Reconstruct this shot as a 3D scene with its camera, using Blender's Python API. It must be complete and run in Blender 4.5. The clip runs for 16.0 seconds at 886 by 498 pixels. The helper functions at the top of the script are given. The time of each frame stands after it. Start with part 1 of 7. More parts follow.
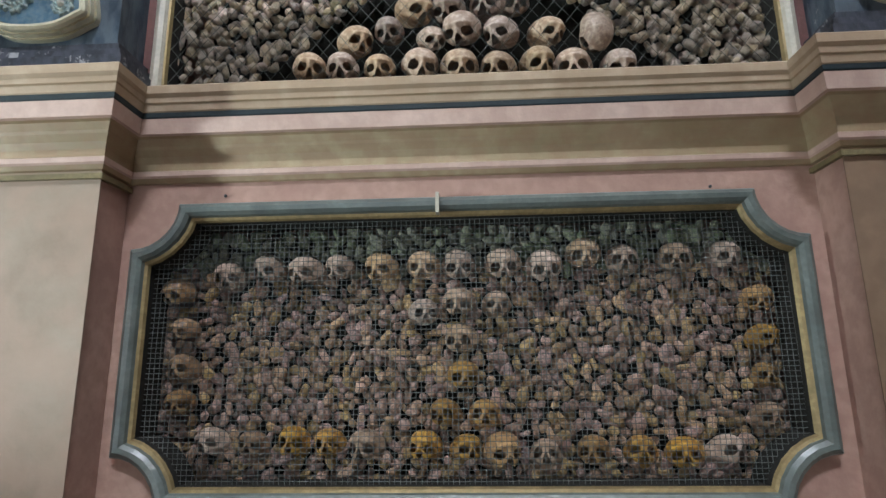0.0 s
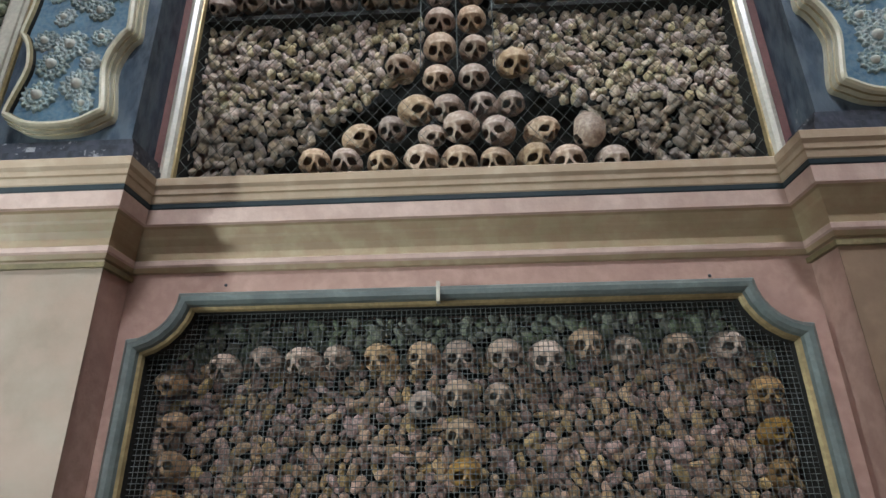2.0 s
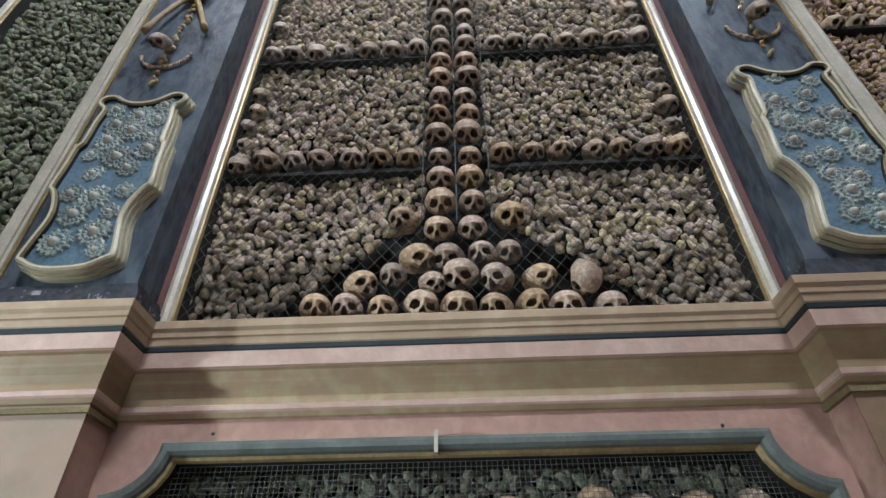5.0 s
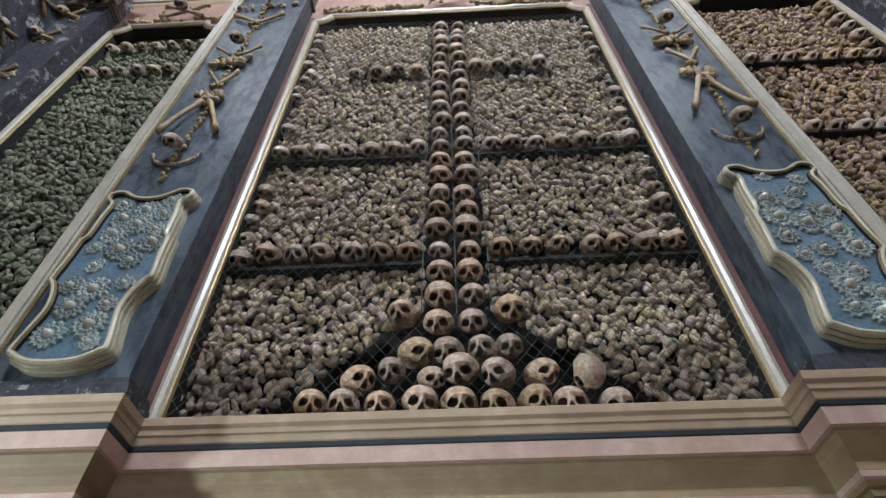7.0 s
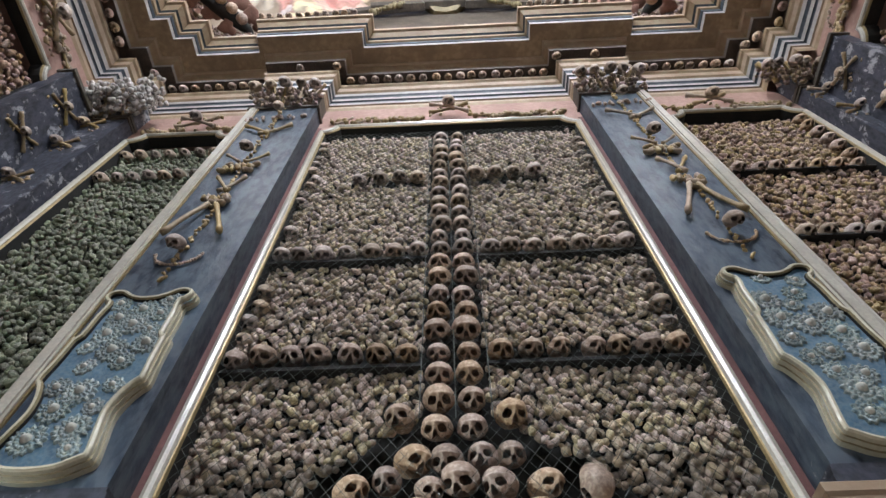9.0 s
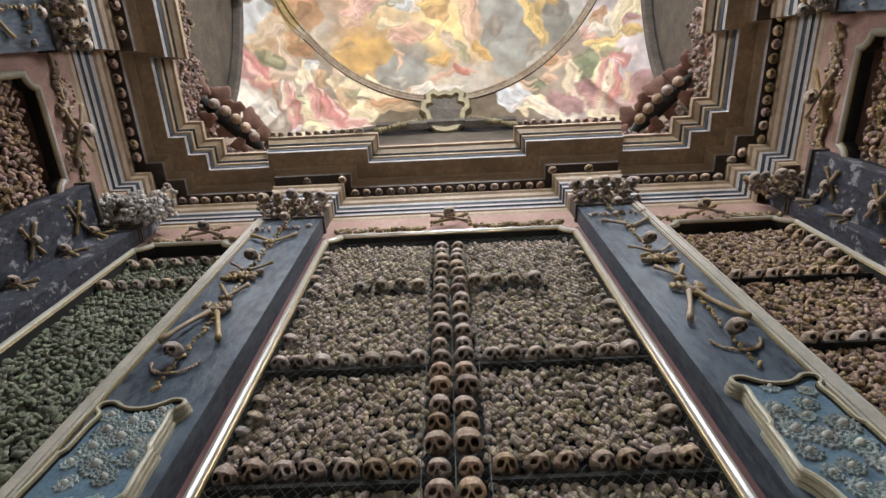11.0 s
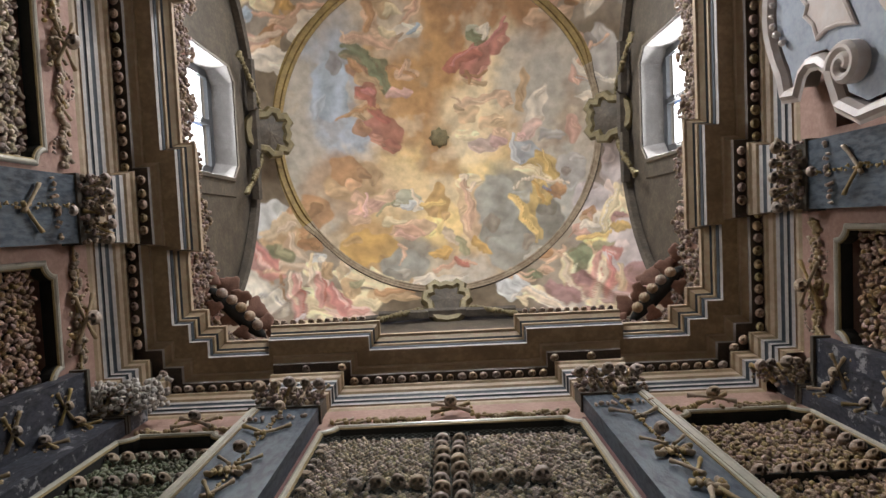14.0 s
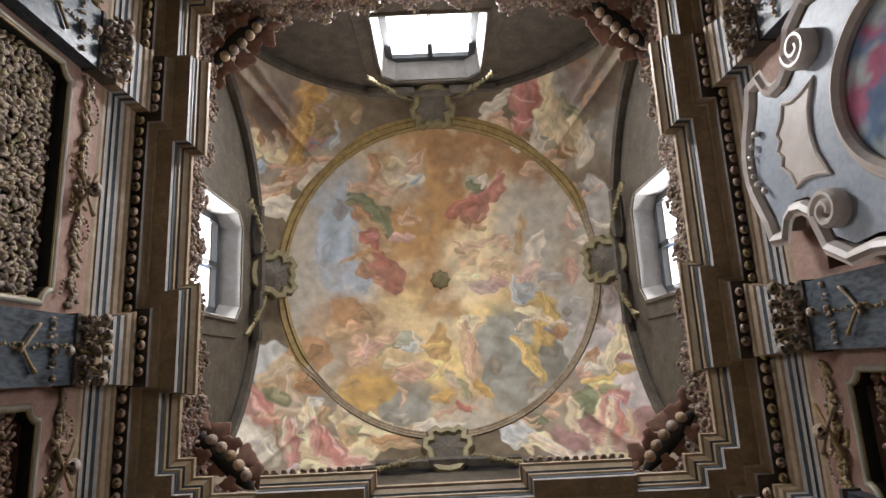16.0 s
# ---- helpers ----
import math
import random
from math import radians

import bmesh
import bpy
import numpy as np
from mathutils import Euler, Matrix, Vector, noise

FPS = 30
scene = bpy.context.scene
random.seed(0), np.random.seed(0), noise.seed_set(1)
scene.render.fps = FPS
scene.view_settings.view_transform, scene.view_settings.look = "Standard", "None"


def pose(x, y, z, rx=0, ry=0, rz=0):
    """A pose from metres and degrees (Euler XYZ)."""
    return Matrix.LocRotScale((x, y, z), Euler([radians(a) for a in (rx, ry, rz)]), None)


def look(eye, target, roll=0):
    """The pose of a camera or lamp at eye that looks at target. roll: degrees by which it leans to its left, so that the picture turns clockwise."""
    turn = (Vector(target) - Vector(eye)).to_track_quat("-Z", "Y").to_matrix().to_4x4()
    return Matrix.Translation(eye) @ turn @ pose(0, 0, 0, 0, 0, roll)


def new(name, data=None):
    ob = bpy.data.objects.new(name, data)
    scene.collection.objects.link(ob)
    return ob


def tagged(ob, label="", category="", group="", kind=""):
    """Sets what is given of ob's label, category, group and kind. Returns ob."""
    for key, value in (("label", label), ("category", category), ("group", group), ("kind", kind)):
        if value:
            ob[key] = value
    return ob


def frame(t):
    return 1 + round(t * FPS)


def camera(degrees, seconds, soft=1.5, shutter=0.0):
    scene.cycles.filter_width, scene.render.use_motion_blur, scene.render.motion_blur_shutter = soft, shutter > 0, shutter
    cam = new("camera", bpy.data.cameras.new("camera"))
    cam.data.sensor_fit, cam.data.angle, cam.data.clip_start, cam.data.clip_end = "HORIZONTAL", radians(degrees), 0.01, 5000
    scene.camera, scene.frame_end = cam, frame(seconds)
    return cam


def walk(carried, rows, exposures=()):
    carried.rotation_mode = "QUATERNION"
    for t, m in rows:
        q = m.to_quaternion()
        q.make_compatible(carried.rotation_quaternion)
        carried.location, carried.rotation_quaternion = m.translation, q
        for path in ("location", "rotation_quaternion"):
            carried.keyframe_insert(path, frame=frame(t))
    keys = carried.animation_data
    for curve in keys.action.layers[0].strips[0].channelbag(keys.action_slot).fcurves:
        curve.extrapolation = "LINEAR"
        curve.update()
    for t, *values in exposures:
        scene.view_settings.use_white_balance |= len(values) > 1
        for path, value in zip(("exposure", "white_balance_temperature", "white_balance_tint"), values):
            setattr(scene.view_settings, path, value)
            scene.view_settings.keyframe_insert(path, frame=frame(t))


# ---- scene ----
cam = camera(76.1, 16.0)
# seconds, eye, then yaw, pitch above the horizon and roll in degrees
PATH = [
    (0, 0.079, 0.549, 1.826, 2.94, 12.14, -0.72),
    (0.5, 0.081, 0.552, 1.825, 2.95, 14.39, -0.70),
    (1, 0.075, 0.554, 1.818, 2.78, 16.84, -0.75),
    (1.5, 0.073, 0.556, 1.813, 2.71, 19.31, -0.71),
    (2, 0.066, 0.559, 1.806, 2.52, 21.80, -0.81),
    (2.5, 0.066, 0.562, 1.793, 2.51, 24.53, -0.75),
    (3, 0.068, 0.566, 1.789, 2.48, 27.01, -0.75),
    (3.5, 0.074, 0.572, 1.787, 2.58, 29.49, -0.70),
    (4, 0.082, 0.579, 1.771, 2.79, 32.35, -0.56),
    (6.5, 0.070, 0.586, 1.770, 2.31, 44.51, -0.57),
    (7, 0.073, 0.589, 1.770, 2.35, 47.02, -0.54),
    (7.5, 0.072, 0.590, 1.770, 2.20, 49.54, -0.58),
    (8, 0.075, 0.595, 1.771, 2.24, 52.15, -0.51),
    (8.5, 0.078, 0.599, 1.770, 2.26, 54.76, -0.47),
    (9, 0.075, 0.602, 1.771, 2.15, 57.37, -0.51),
    (11.5, 0.076, 0.608, 1.760, 2.23, 71.32, -0.43),
    (12, 0.077, 0.612, 1.758, 2.23, 74.41, -0.42),
    (12.5, 0.076, 0.618, 1.759, 2.14, 77.52, -0.49),
    (13, 0.077, 0.625, 1.760, 2.10, 80.72, -0.53),
    (13.5, 0.079, 0.627, 1.760, 2.10, 84.00, -0.52),
    (14, 0.083, 0.632, 1.762, 2.64, 87.37, -0.03),
    (14.5, 0.079, 0.641, 1.757, 2.25, 90.88, -0.37),
    (15, 0.084, 0.645, 1.751, 1.65, 94.41, -0.96),
    (15.5, 0.080, 0.638, 1.760, 2.10, 97.97, -0.48),
    (16, 0.085, 0.646, 1.763, 2.01, 101.67, -0.63),
]
EXPOSURE = [(0, 1.0, 5700, 8), (4.2, 0.98, 5700, 8), (6.5, 0.86, 5700, 9), (8.0, 0.88, 5700, 9), (9.2, 0.96, 5800, 12), (11.5, 0.65, 6100, 11), (13.0, 0.35, 6300, 11), (16.0, 0.0, 6300, 11)]
walk(cam, [(t, pose(x, y, z, 0, 0, yaw) @ pose(0, 0, 0, 90 + pitch) @ pose(0, 0, 0, 0, 0, roll)) for t, x, y, z, yaw, pitch, roll in PATH], EXPOSURE)

# ---- world and light ----
world = bpy.data.worlds.new("world")
scene.world = world
world.use_nodes = True
wn = world.node_tree
sky = wn.nodes.new("ShaderNodeTexSky")
sky.sky_type = "NISHITA"
sky.sun_disc = False
sky.sun_elevation, sky.sun_rotation = radians(50), radians(200)
wn.links.new(sky.outputs[0], wn.nodes["Background"].inputs[0])
wn.nodes["Background"].inputs[1].default_value = 0.15

CX, CY = 0.085, -1.2          # middle of the chapel
N_Y, S_Y, W_X, E_X = 2.45, -4.85, -3.42, 3.59
HALF = {"N": 3.505, "S": 3.505, "W": 3.65, "E": 3.65}


def P(side, u, d, z):
    """A point of a wall: u along it to the right, d out of it into the room."""
    if side == "N":
        return Vector((CX + u, N_Y - d, z))
    if side == "S":
        return Vector((CX - u, S_Y + d, z))
    if side == "W":
        return Vector((W_X + d, CY + u, z))
    return Vector((E_X - d, CY - u, z))


def side_matrix(side, u, d, z):
    """Local frame on a wall: x along it, -y into the room, z up."""
    turn = {"N": 0, "W": 90, "S": 180, "E": -90}[side]
    p = P(side, u, d, z)
    return pose(p.x, p.y, p.z, 0, 0, turn)


def area_lamp(name, m, sx, sy, watts, colour):
    data = bpy.data.lights.new(name, "AREA")
    data.shape, data.size, data.size_y, data.energy, data.color = "RECTANGLE", sx, sy, watts, colour
    ob = new(name, data)
    ob.matrix_world = m
    return ob


DAY = (1.0, 0.985, 0.97)
for side_, w_, z_, aim in (("S", 870, 11.0, 4.6), ("W", 200, 10.6, 7.5), ("E", 200, 10.6, 7.5)):
    area_lamp("window_light", look(P(side_, 0, -0.42, z_), P(side_, 0, 6.0, aim)), 1.5, 1.5, w_, DAY)
# daylight of the low window in the west wall
area_lamp("doorway_light", look((-6.6, -0.12, 1.70), (-0.5, 2.45, 2.5)), 0.3, 0.6, 250, (0.95, 1.0, 0.91))
# unseen fill lamp added behind the south wall opening to brighten the north wall
area_lamp("south_fill_light", look((-1.7, S_Y - 0.3, 1.5), (0.0, 2.45, 3.2)), 1.3, 2.2, 34, (0.97, 1.0, 0.96))


# ---- materials ----
def mat(name, base, second=None, scale=6.0, rough=0.7, metal=0.0, bump=0.2, fine=60.0, third=None, island=0.0, per_object=0.0, spec=0.4, stain=0.5, stretch=1.0, fleck=0.0):
    """Two scales of variation between base, second and third, grain bump."""
    m = bpy.data.materials.new(name)
    m.use_nodes = True
    nt = m.node_tree
    n, l = nt.nodes, nt.links
    bsdf = n["Principled BSDF"]
    second = second or tuple(c * 0.7 for c in base)
    third = third or tuple(c * 0.85 for c in second)
    tc = n.new("ShaderNodeTexCoord")
    big = n.new("ShaderNodeTexNoise")
    big.inputs["Scale"].default_value, big.inputs["Detail"].default_value = scale, 6
    big.inputs["Roughness"].default_value = 0.65
    small = n.new("ShaderNodeTexNoise")
    small.inputs["Scale"].default_value, small.inputs["Detail"].default_value = fine, 5
    mp = n.new("ShaderNodeMapping")
    mp.inputs["Scale"].default_value = (1, 1, stretch)
    l.new(tc.outputs["Object"], mp.inputs["Vector"])
    l.new(mp.outputs[0], big.inputs["Vector"])
    l.new(mp.outputs[0], small.inputs["Vector"])
    ramp = n.new("ShaderNodeValToRGB")
    ramp.color_ramp.elements[0].position, ramp.color_ramp.elements[1].position = 0.36, 0.66
    ramp.color_ramp.elements[0].color, ramp.color_ramp.elements[1].color = (*second, 1), (*base, 1)
    l.new(big.outputs["Fac"], ramp.inputs["Fac"])
    r2 = n.new("ShaderNodeValToRGB")
    r2.color_ramp.elements[0].position, r2.color_ramp.elements[1].position = 0.42, 0.62
    r2.color_ramp.elements[0].color, r2.color_ramp.elements[1].color = (1, 1, 1, 1), (0, 0, 0, 1)
    l.new(small.outputs["Fac"], r2.inputs["Fac"])
    mul = n.new("ShaderNodeMath")
    mul.operation = "MULTIPLY"
    mul.inputs[1].default_value = stain
    l.new(r2.outputs["Color"], mul.inputs[0])
    mix = n.new("ShaderNodeMix")
    mix.data_type = "RGBA"
    l.new(mul.outputs[0], mix.inputs["Factor"])
    l.new(ramp.outputs["Color"], mix.inputs["A"])
    mix.inputs["B"].default_value = (*third, 1)
    out = mix.outputs["Result"]
    if fleck:
        chip = n.new("ShaderNodeTexNoise")
        chip.inputs["Scale"].default_value, chip.inputs["Detail"].default_value, chip.inputs["Roughness"].default_value = 7.0, 9, 0.75
        l.new(tc.outputs["Object"], chip.inputs["Vector"])
        r3 = n.new("ShaderNodeValToRGB")
        r3.color_ramp.elements[0].position, r3.color_ramp.elements[1].position = 0.80 - fleck, 0.83 - fleck
        l.new(chip.outputs["Fac"], r3.inputs["Fac"])
        mx = n.new("ShaderNodeMix")
        mx.data_type = "RGBA"
        l.new(r3.outputs["Color"], mx.inputs["Factor"])
        l.new(out, mx.inputs["A"])
        mx.inputs["B"].default_value = (0.30, 0.30, 0.31, 1)
        out = mx.outputs["Result"]
    if island or per_object:
        if island:
            src = n.new("ShaderNodeNewGeometry").outputs["Random Per Island"]
        else:
            src = n.new("ShaderNodeObjectInfo").outputs["Random"]
        hsv = n.new("ShaderNodeHueSaturation")
        mr = n.new("ShaderNodeMapRange")
        k = island or per_object
        mr.inputs["To Min"].default_value, mr.inputs["To Max"].default_value = 1 - k, 1 + k * 0.6
        l.new(src, mr.inputs["Value"])
        l.new(mr.outputs[0], hsv.inputs["Value"])
        wn_ = n.new("ShaderNodeTexWhiteNoise")
        wn_.noise_dimensions = "1D"
        l.new(src, wn_.inputs["W"])
        mr2 = n.new("ShaderNodeMapRange")
        mr2.inputs["To Min"].default_value, mr2.inputs["To Max"].default_value = (0.468, 0.535) if island else (0.49, 0.51)
        l.new(wn_.outputs["Value"], mr2.inputs["Value"])
        l.new(mr2.outputs[0], hsv.inputs["Hue"])
        mr3 = n.new("ShaderNodeMapRange")
        mr3.inputs["To Min"].default_value, mr3.inputs["To Max"].default_value = 0.75, 1.35
        l.new(wn_.outputs["Value"], mr3.inputs["Value"])
        l.new(mr3.outputs[0], hsv.inputs["Saturation"])
        l.new(out, hsv.inputs["Color"])
        out = hsv.outputs["Color"]
    l.new(out, bsdf.inputs["Base Color"])
    bsdf.inputs["Roughness"].default_value = rough
    bsdf.inputs["Metallic"].default_value = metal
    bsdf.inputs["Specular IOR Level"].default_value = spec
    bp = n.new("ShaderNodeBump")
    bp.inputs["Strength"].default_value, bp.inputs["Distance"].default_value = bump, 0.01
    add = n.new("ShaderNodeMath")
    add.operation = "ADD"
    l.new(big.outputs["Fac"], add.inputs[0])
    l.new(small.outputs["Fac"], add.inputs[1])
    l.new(add.outputs[0], bp.inputs["Height"])
    l.new(bp.outputs["Normal"], bsdf.inputs["Normal"])
    return m


M_PINK = mat("dusty_pink_plaster", (0.44, 0.29, 0.23), (0.33, 0.20, 0.16), 2.5, 0.75, bump=0.35, fine=22.0, stain=0.5)
M_PEACH = mat("peach_plaster", (0.315, 0.255, 0.195), (0.225, 0.17, 0.12), 2.2, 0.7, bump=0.35, fine=9.0, third=(0.34, 0.24, 0.18), stain=0.5)
M_CREAM = mat("cream_painted_stucco", (0.50, 0.40, 0.285), (0.36, 0.27, 0.18), 3.0, 0.55, bump=0.35, fine=16.0, third=(0.36, 0.26, 0.17), stain=0.5)
M_OCHRE = mat("ochre_painted_stucco", (0.42, 0.34, 0.215), (0.29, 0.225, 0.13), 3.0, 0.55, bump=0.35, fine=16.0, third=(0.30, 0.19, 0.12), stain=0.5)
M_ROSE = mat("rose_painted_stucco", (0.60, 0.455, 0.385), (0.49, 0.345, 0.285), 4.0, 0.6, bump=0.35, fine=18.0, stain=0.5)
M_RED = mat("brick_red_plaster", (0.19, 0.085, 0.075), (0.11, 0.05, 0.045), 4.0, 0.7, bump=0.2, stain=0.4)
M_BLUE = mat("dark_blue_line", (0.02, 0.034, 0.04), (0.014, 0.022, 0.027), 8.0, 0.55, bump=0.1)
M_SLATE = mat("blue_black_scagliola", (0.056, 0.080, 0.108), (0.010, 0.015, 0.026), 6.0, 0.42, bump=0.5, fine=26.0, third=(0.125, 0.150, 0.172), stain=0.5, stretch=0.4, fleck=0.13, spec=0.3)
M_BLACK = mat("black_worn_stucco", (0.026, 0.03, 0.044), (0.009, 0.010, 0.014), 8.0, 0.5, bump=0.5, fine=30.0, third=(0.085, 0.09, 0.115), stain=0.4, stretch=0.5, fleck=0.235, spec=0.5)
M_CHALK = mat("chalky_white_stucco", (0.66, 0.63, 0.60), (0.40, 0.37, 0.33), 9.0, 0.7, bump=0.5, fine=40.0, third=(0.22, 0.20, 0.15), stain=0.45)
M_MOSAIC = mat("grey_brown_bone_mosaic", (0.46, 0.36, 0.29), (0.27, 0.20, 0.155), 30.0, 0.6, bump=0.7, fine=120, third=(0.12, 0.07, 0.05), island=0.45, stain=0.5)
M_WHITE = mat("pale_grey_stucco", (0.46, 0.435, 0.41), (0.34, 0.315, 0.29), 5.0, 0.6, bump=0.2, fine=24.0, stain=0.5)
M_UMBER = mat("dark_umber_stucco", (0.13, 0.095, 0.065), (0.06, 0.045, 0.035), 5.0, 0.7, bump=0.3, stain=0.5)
M_BROWN = mat("umber_soffit_stucco", (0.42, 0.31, 0.18), (0.24, 0.17, 0.10), 3.0, 0.7, bump=0.35, fine=18.0, stain=0.5)
M_GREY = mat("grey_green_painted_wood", (0.15, 0.18, 0.165), (0.07, 0.088, 0.083), 7.0, 0.36, bump=0.15, third=(0.08, 0.09, 0.08), spec=0.8, stain=0.4)
M_SILVER = mat("silver_grey_painted_wood", (0.50, 0.47, 0.38), (0.36, 0.34, 0.28), 7.0, 0.32, bump=0.12, spec=0.6, stain=0.4)
M_GOLD = mat("old_gilding", (0.38, 0.29, 0.14), (0.22, 0.17, 0.085), 9.0, 0.42, metal=0.5, bump=0.15)
M_RINGGOLD = mat("dull_gilt_stucco", (0.43, 0.31, 0.105), (0.24, 0.165, 0.065), 7.0, 0.5, metal=0.15, bump=0.2)
M_CLOUDSTUCCO = mat("tan_painted_stucco_cloud", (0.44, 0.36, 0.25), (0.27, 0.20, 0.13), 3.0, 0.7, bump=0.4, fine=12.0)
M_UPBLUE = mat("grey_blue_painted_line", (0.06, 0.078, 0.095), (0.03, 0.038, 0.046), 6.0, 0.55, bump=0.2, fine=20.0)
M_LIME = mat("olive_gold_paint", (0.27, 0.22, 0.11), (0.15, 0.125, 0.065), 9.0, 0.5, metal=0.2, bump=0.15)
M_CARTOUCHE = mat("pale_olive_cream_wood", (0.60, 0.575, 0.43), (0.46, 0.425, 0.295), 6.0, 0.3, bump=0.1, spec=0.5, stain=0.35)
M_BONE = mat("aged_skull_bone", (0.58, 0.47, 0.36), (0.37, 0.265, 0.185), 16.0, 0.55, bump=0.4, fine=70, third=(0.17, 0.105, 0.07), per_object=0.32, stain=0.5)
M_BONE_GREY = mat("greyed_skull_bone", (0.54, 0.45, 0.365), (0.34, 0.265, 0.205), 18.0, 0.55, bump=0.3, fine=48, third=(0.13, 0.10, 0.07), per_object=0.35, stain=0.32)
M_BONE_OCHRE = mat("varnished_yellow_skull_bone", (0.64, 0.42, 0.18), (0.34, 0.19, 0.085), 22.0, 0.38, bump=0.4, fine=48, third=(0.12, 0.07, 0.04), per_object=0.35, spec=0.5)
M_BONE_DUSTY = mat("dusty_brown_skull_bone", (0.64, 0.48, 0.345), (0.36, 0.245, 0.16), 16.0, 0.42, bump=0.4, fine=40, third=(0.13, 0.085, 0.05), per_object=0.3, stain=0.4)
# darker copy of the peach plaster, with weaker light put into the colour
M_PEACH_SHADED = mat("shaded_peach_plaster", (0.25, 0.17, 0.11), (0.17, 0.11, 0.07), 2.2, 0.7, bump=0.3, fine=12.0, stain=0.45)
M_STUFF = mat("packed_bone_ends", (0.78, 0.65, 0.515), (0.48, 0.38, 0.28), 45.0, 0.5, bump=0.8, fine=130, third=(0.12, 0.11, 0.07), island=0.48, stain=0.42)
M_STUFF_GREEN = mat("green_mouldy_and_shaded_bone_ends", (0.38, 0.37, 0.265), (0.19, 0.21, 0.14), 38.0, 0.55, bump=0.7, fine=150, third=(0.05, 0.075, 0.042), island=0.45, stain=0.55)
M_STUFF_WARM = mat("warm_brown_bone_ends", (0.60, 0.47, 0.345), (0.40, 0.29, 0.195), 38.0, 0.62, bump=0.7, fine=150, third=(0.17, 0.09, 0.05), island=0.45, stain=0.5)
M_STUFF_DARK = mat("brown_grey_bone_ends", (0.62, 0.43, 0.31), (0.33, 0.215, 0.145), 38.0, 0.45, bump=0.8, fine=120, third=(0.09, 0.05, 0.035), island=0.45, stain=0.45)
M_BONE_END = mat("single_bone_end", (0.78, 0.65, 0.515), (0.48, 0.38, 0.28), 45.0, 0.5, bump=0.8, fine=130, third=(0.12, 0.11, 0.07), per_object=0.48, stain=0.42)
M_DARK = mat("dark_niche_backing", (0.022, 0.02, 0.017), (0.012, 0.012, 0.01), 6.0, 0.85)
M_GREENBACK = mat("dark_green_niche_board", (0.05, 0.062, 0.05), (0.03, 0.04, 0.034), 6.0, 0.8)
M_WIRE = mat("tarnished_wire", (0.19, 0.205, 0.20), (0.10, 0.11, 0.105), 12.0, 0.45, metal=0.45, bump=0.0)
M_DARKWIRE = mat("dark_netting_wire", (0.15, 0.165, 0.15), (0.08, 0.09, 0.08), 12.0, 0.5, metal=0.4, bump=0.0)
M_LIMB = mat("yellowed_long_bone", (0.46, 0.365, 0.235), (0.31, 0.23, 0.13), 10.0, 0.5, bump=0.25, per_object=0.3)
M_FLOOR = mat("worn_stone_floor", (0.27, 0.25, 0.22), (0.20, 0.18, 0.16), 2.0, 0.5)
M_MARBLE = mat("veined_white_marble", (0.62, 0.575, 0.54), (0.47, 0.425, 0.39), 3.5, 0.4, bump=0.08, fine=11.0, third=(0.52, 0.41, 0.35), spec=0.5, stain=0.4)
M_MARBLE_BLUE = mat("blue_grey_marble", (0.29, 0.335, 0.39), (0.21, 0.245, 0.295), 6.0, 0.45, bump=0.08, fine=20.0, third=(0.33, 0.36, 0.40), spec=0.5)
M_TERRA = mat("terracotta_stucco", (0.31, 0.17, 0.125), (0.20, 0.108, 0.078), 6.0, 0.75, bump=0.3)
M_STONE = mat("grey_brown_stone", (0.135, 0.112, 0.082), (0.065, 0.054, 0.042), 4.0, 0.65, bump=0.35, fine=24.0)
M_FRAMEWOOD = mat("dark_grey_window_iron", (0.06, 0.065, 0.07), (0.04, 0.042, 0.045), 10.0, 0.5)
M_REVEAL = mat("whitewashed_window_reveal", (0.26, 0.25, 0.24), (0.17, 0.16, 0.15), 4.0, 0.7)
M_FLOWER = mat("silvered_filigree_rosette", (0.42, 0.45, 0.385), (0.20, 0.265, 0.28), 60.0, 0.25, metal=0.0, bump=0.6, per_object=0.25, spec=0.4)
M_PEARL = mat("clear_glass_bead", (0.62, 0.60, 0.50), (0.40, 0.42, 0.38), 20.0, 0.06, bump=0.0, spec=1.0)
M_RELIC_BLUE = mat("faded_blue_silk", (0.095, 0.18, 0.245), (0.05, 0.105, 0.165), 9.0, 0.5, third=(0.17, 0.22, 0.24))

M_GLASS = bpy.data.materials.new("clear_relic_glass")
M_GLASS.use_nodes = True
gb = M_GLASS.node_tree.nodes["Principled BSDF"]
gb.inputs["Transmission Weight"].default_value, gb.inputs["Roughness"].default_value, gb.inputs["IOR"].default_value = 1.0, 0.03, 1.2

# panes full of overcast sky light
M_PANE = bpy.data.materials.new("bright_daylight_pane")
M_PANE.use_nodes = True
pb = M_PANE.node_tree.nodes["Principled BSDF"]
pb.inputs["Base Color"].default_value = (0.8, 0.8, 0.8, 1)
pb.inputs["Emission Color"].default_value = (0.95, 0.97, 1.0, 1)
pb.inputs["Emission Strength"].default_value = 4.0


# ---- mesh helpers ----
def mesh_of(name, verts, faces, mats, mids=None, smooth=False):
    me = bpy.data.meshes.new(name)
    me.from_pydata([tuple(v) for v in verts], [], faces)
    for m in (mats if isinstance(mats, (list, tuple)) else [mats]):
        me.materials.append(m)
    if mids is not None:
        me.polygons.foreach_set("material_index", mids)
    if smooth:
        me.polygons.foreach_set("use_smooth", [True] * len(me.polygons))
    me.update()
    return me


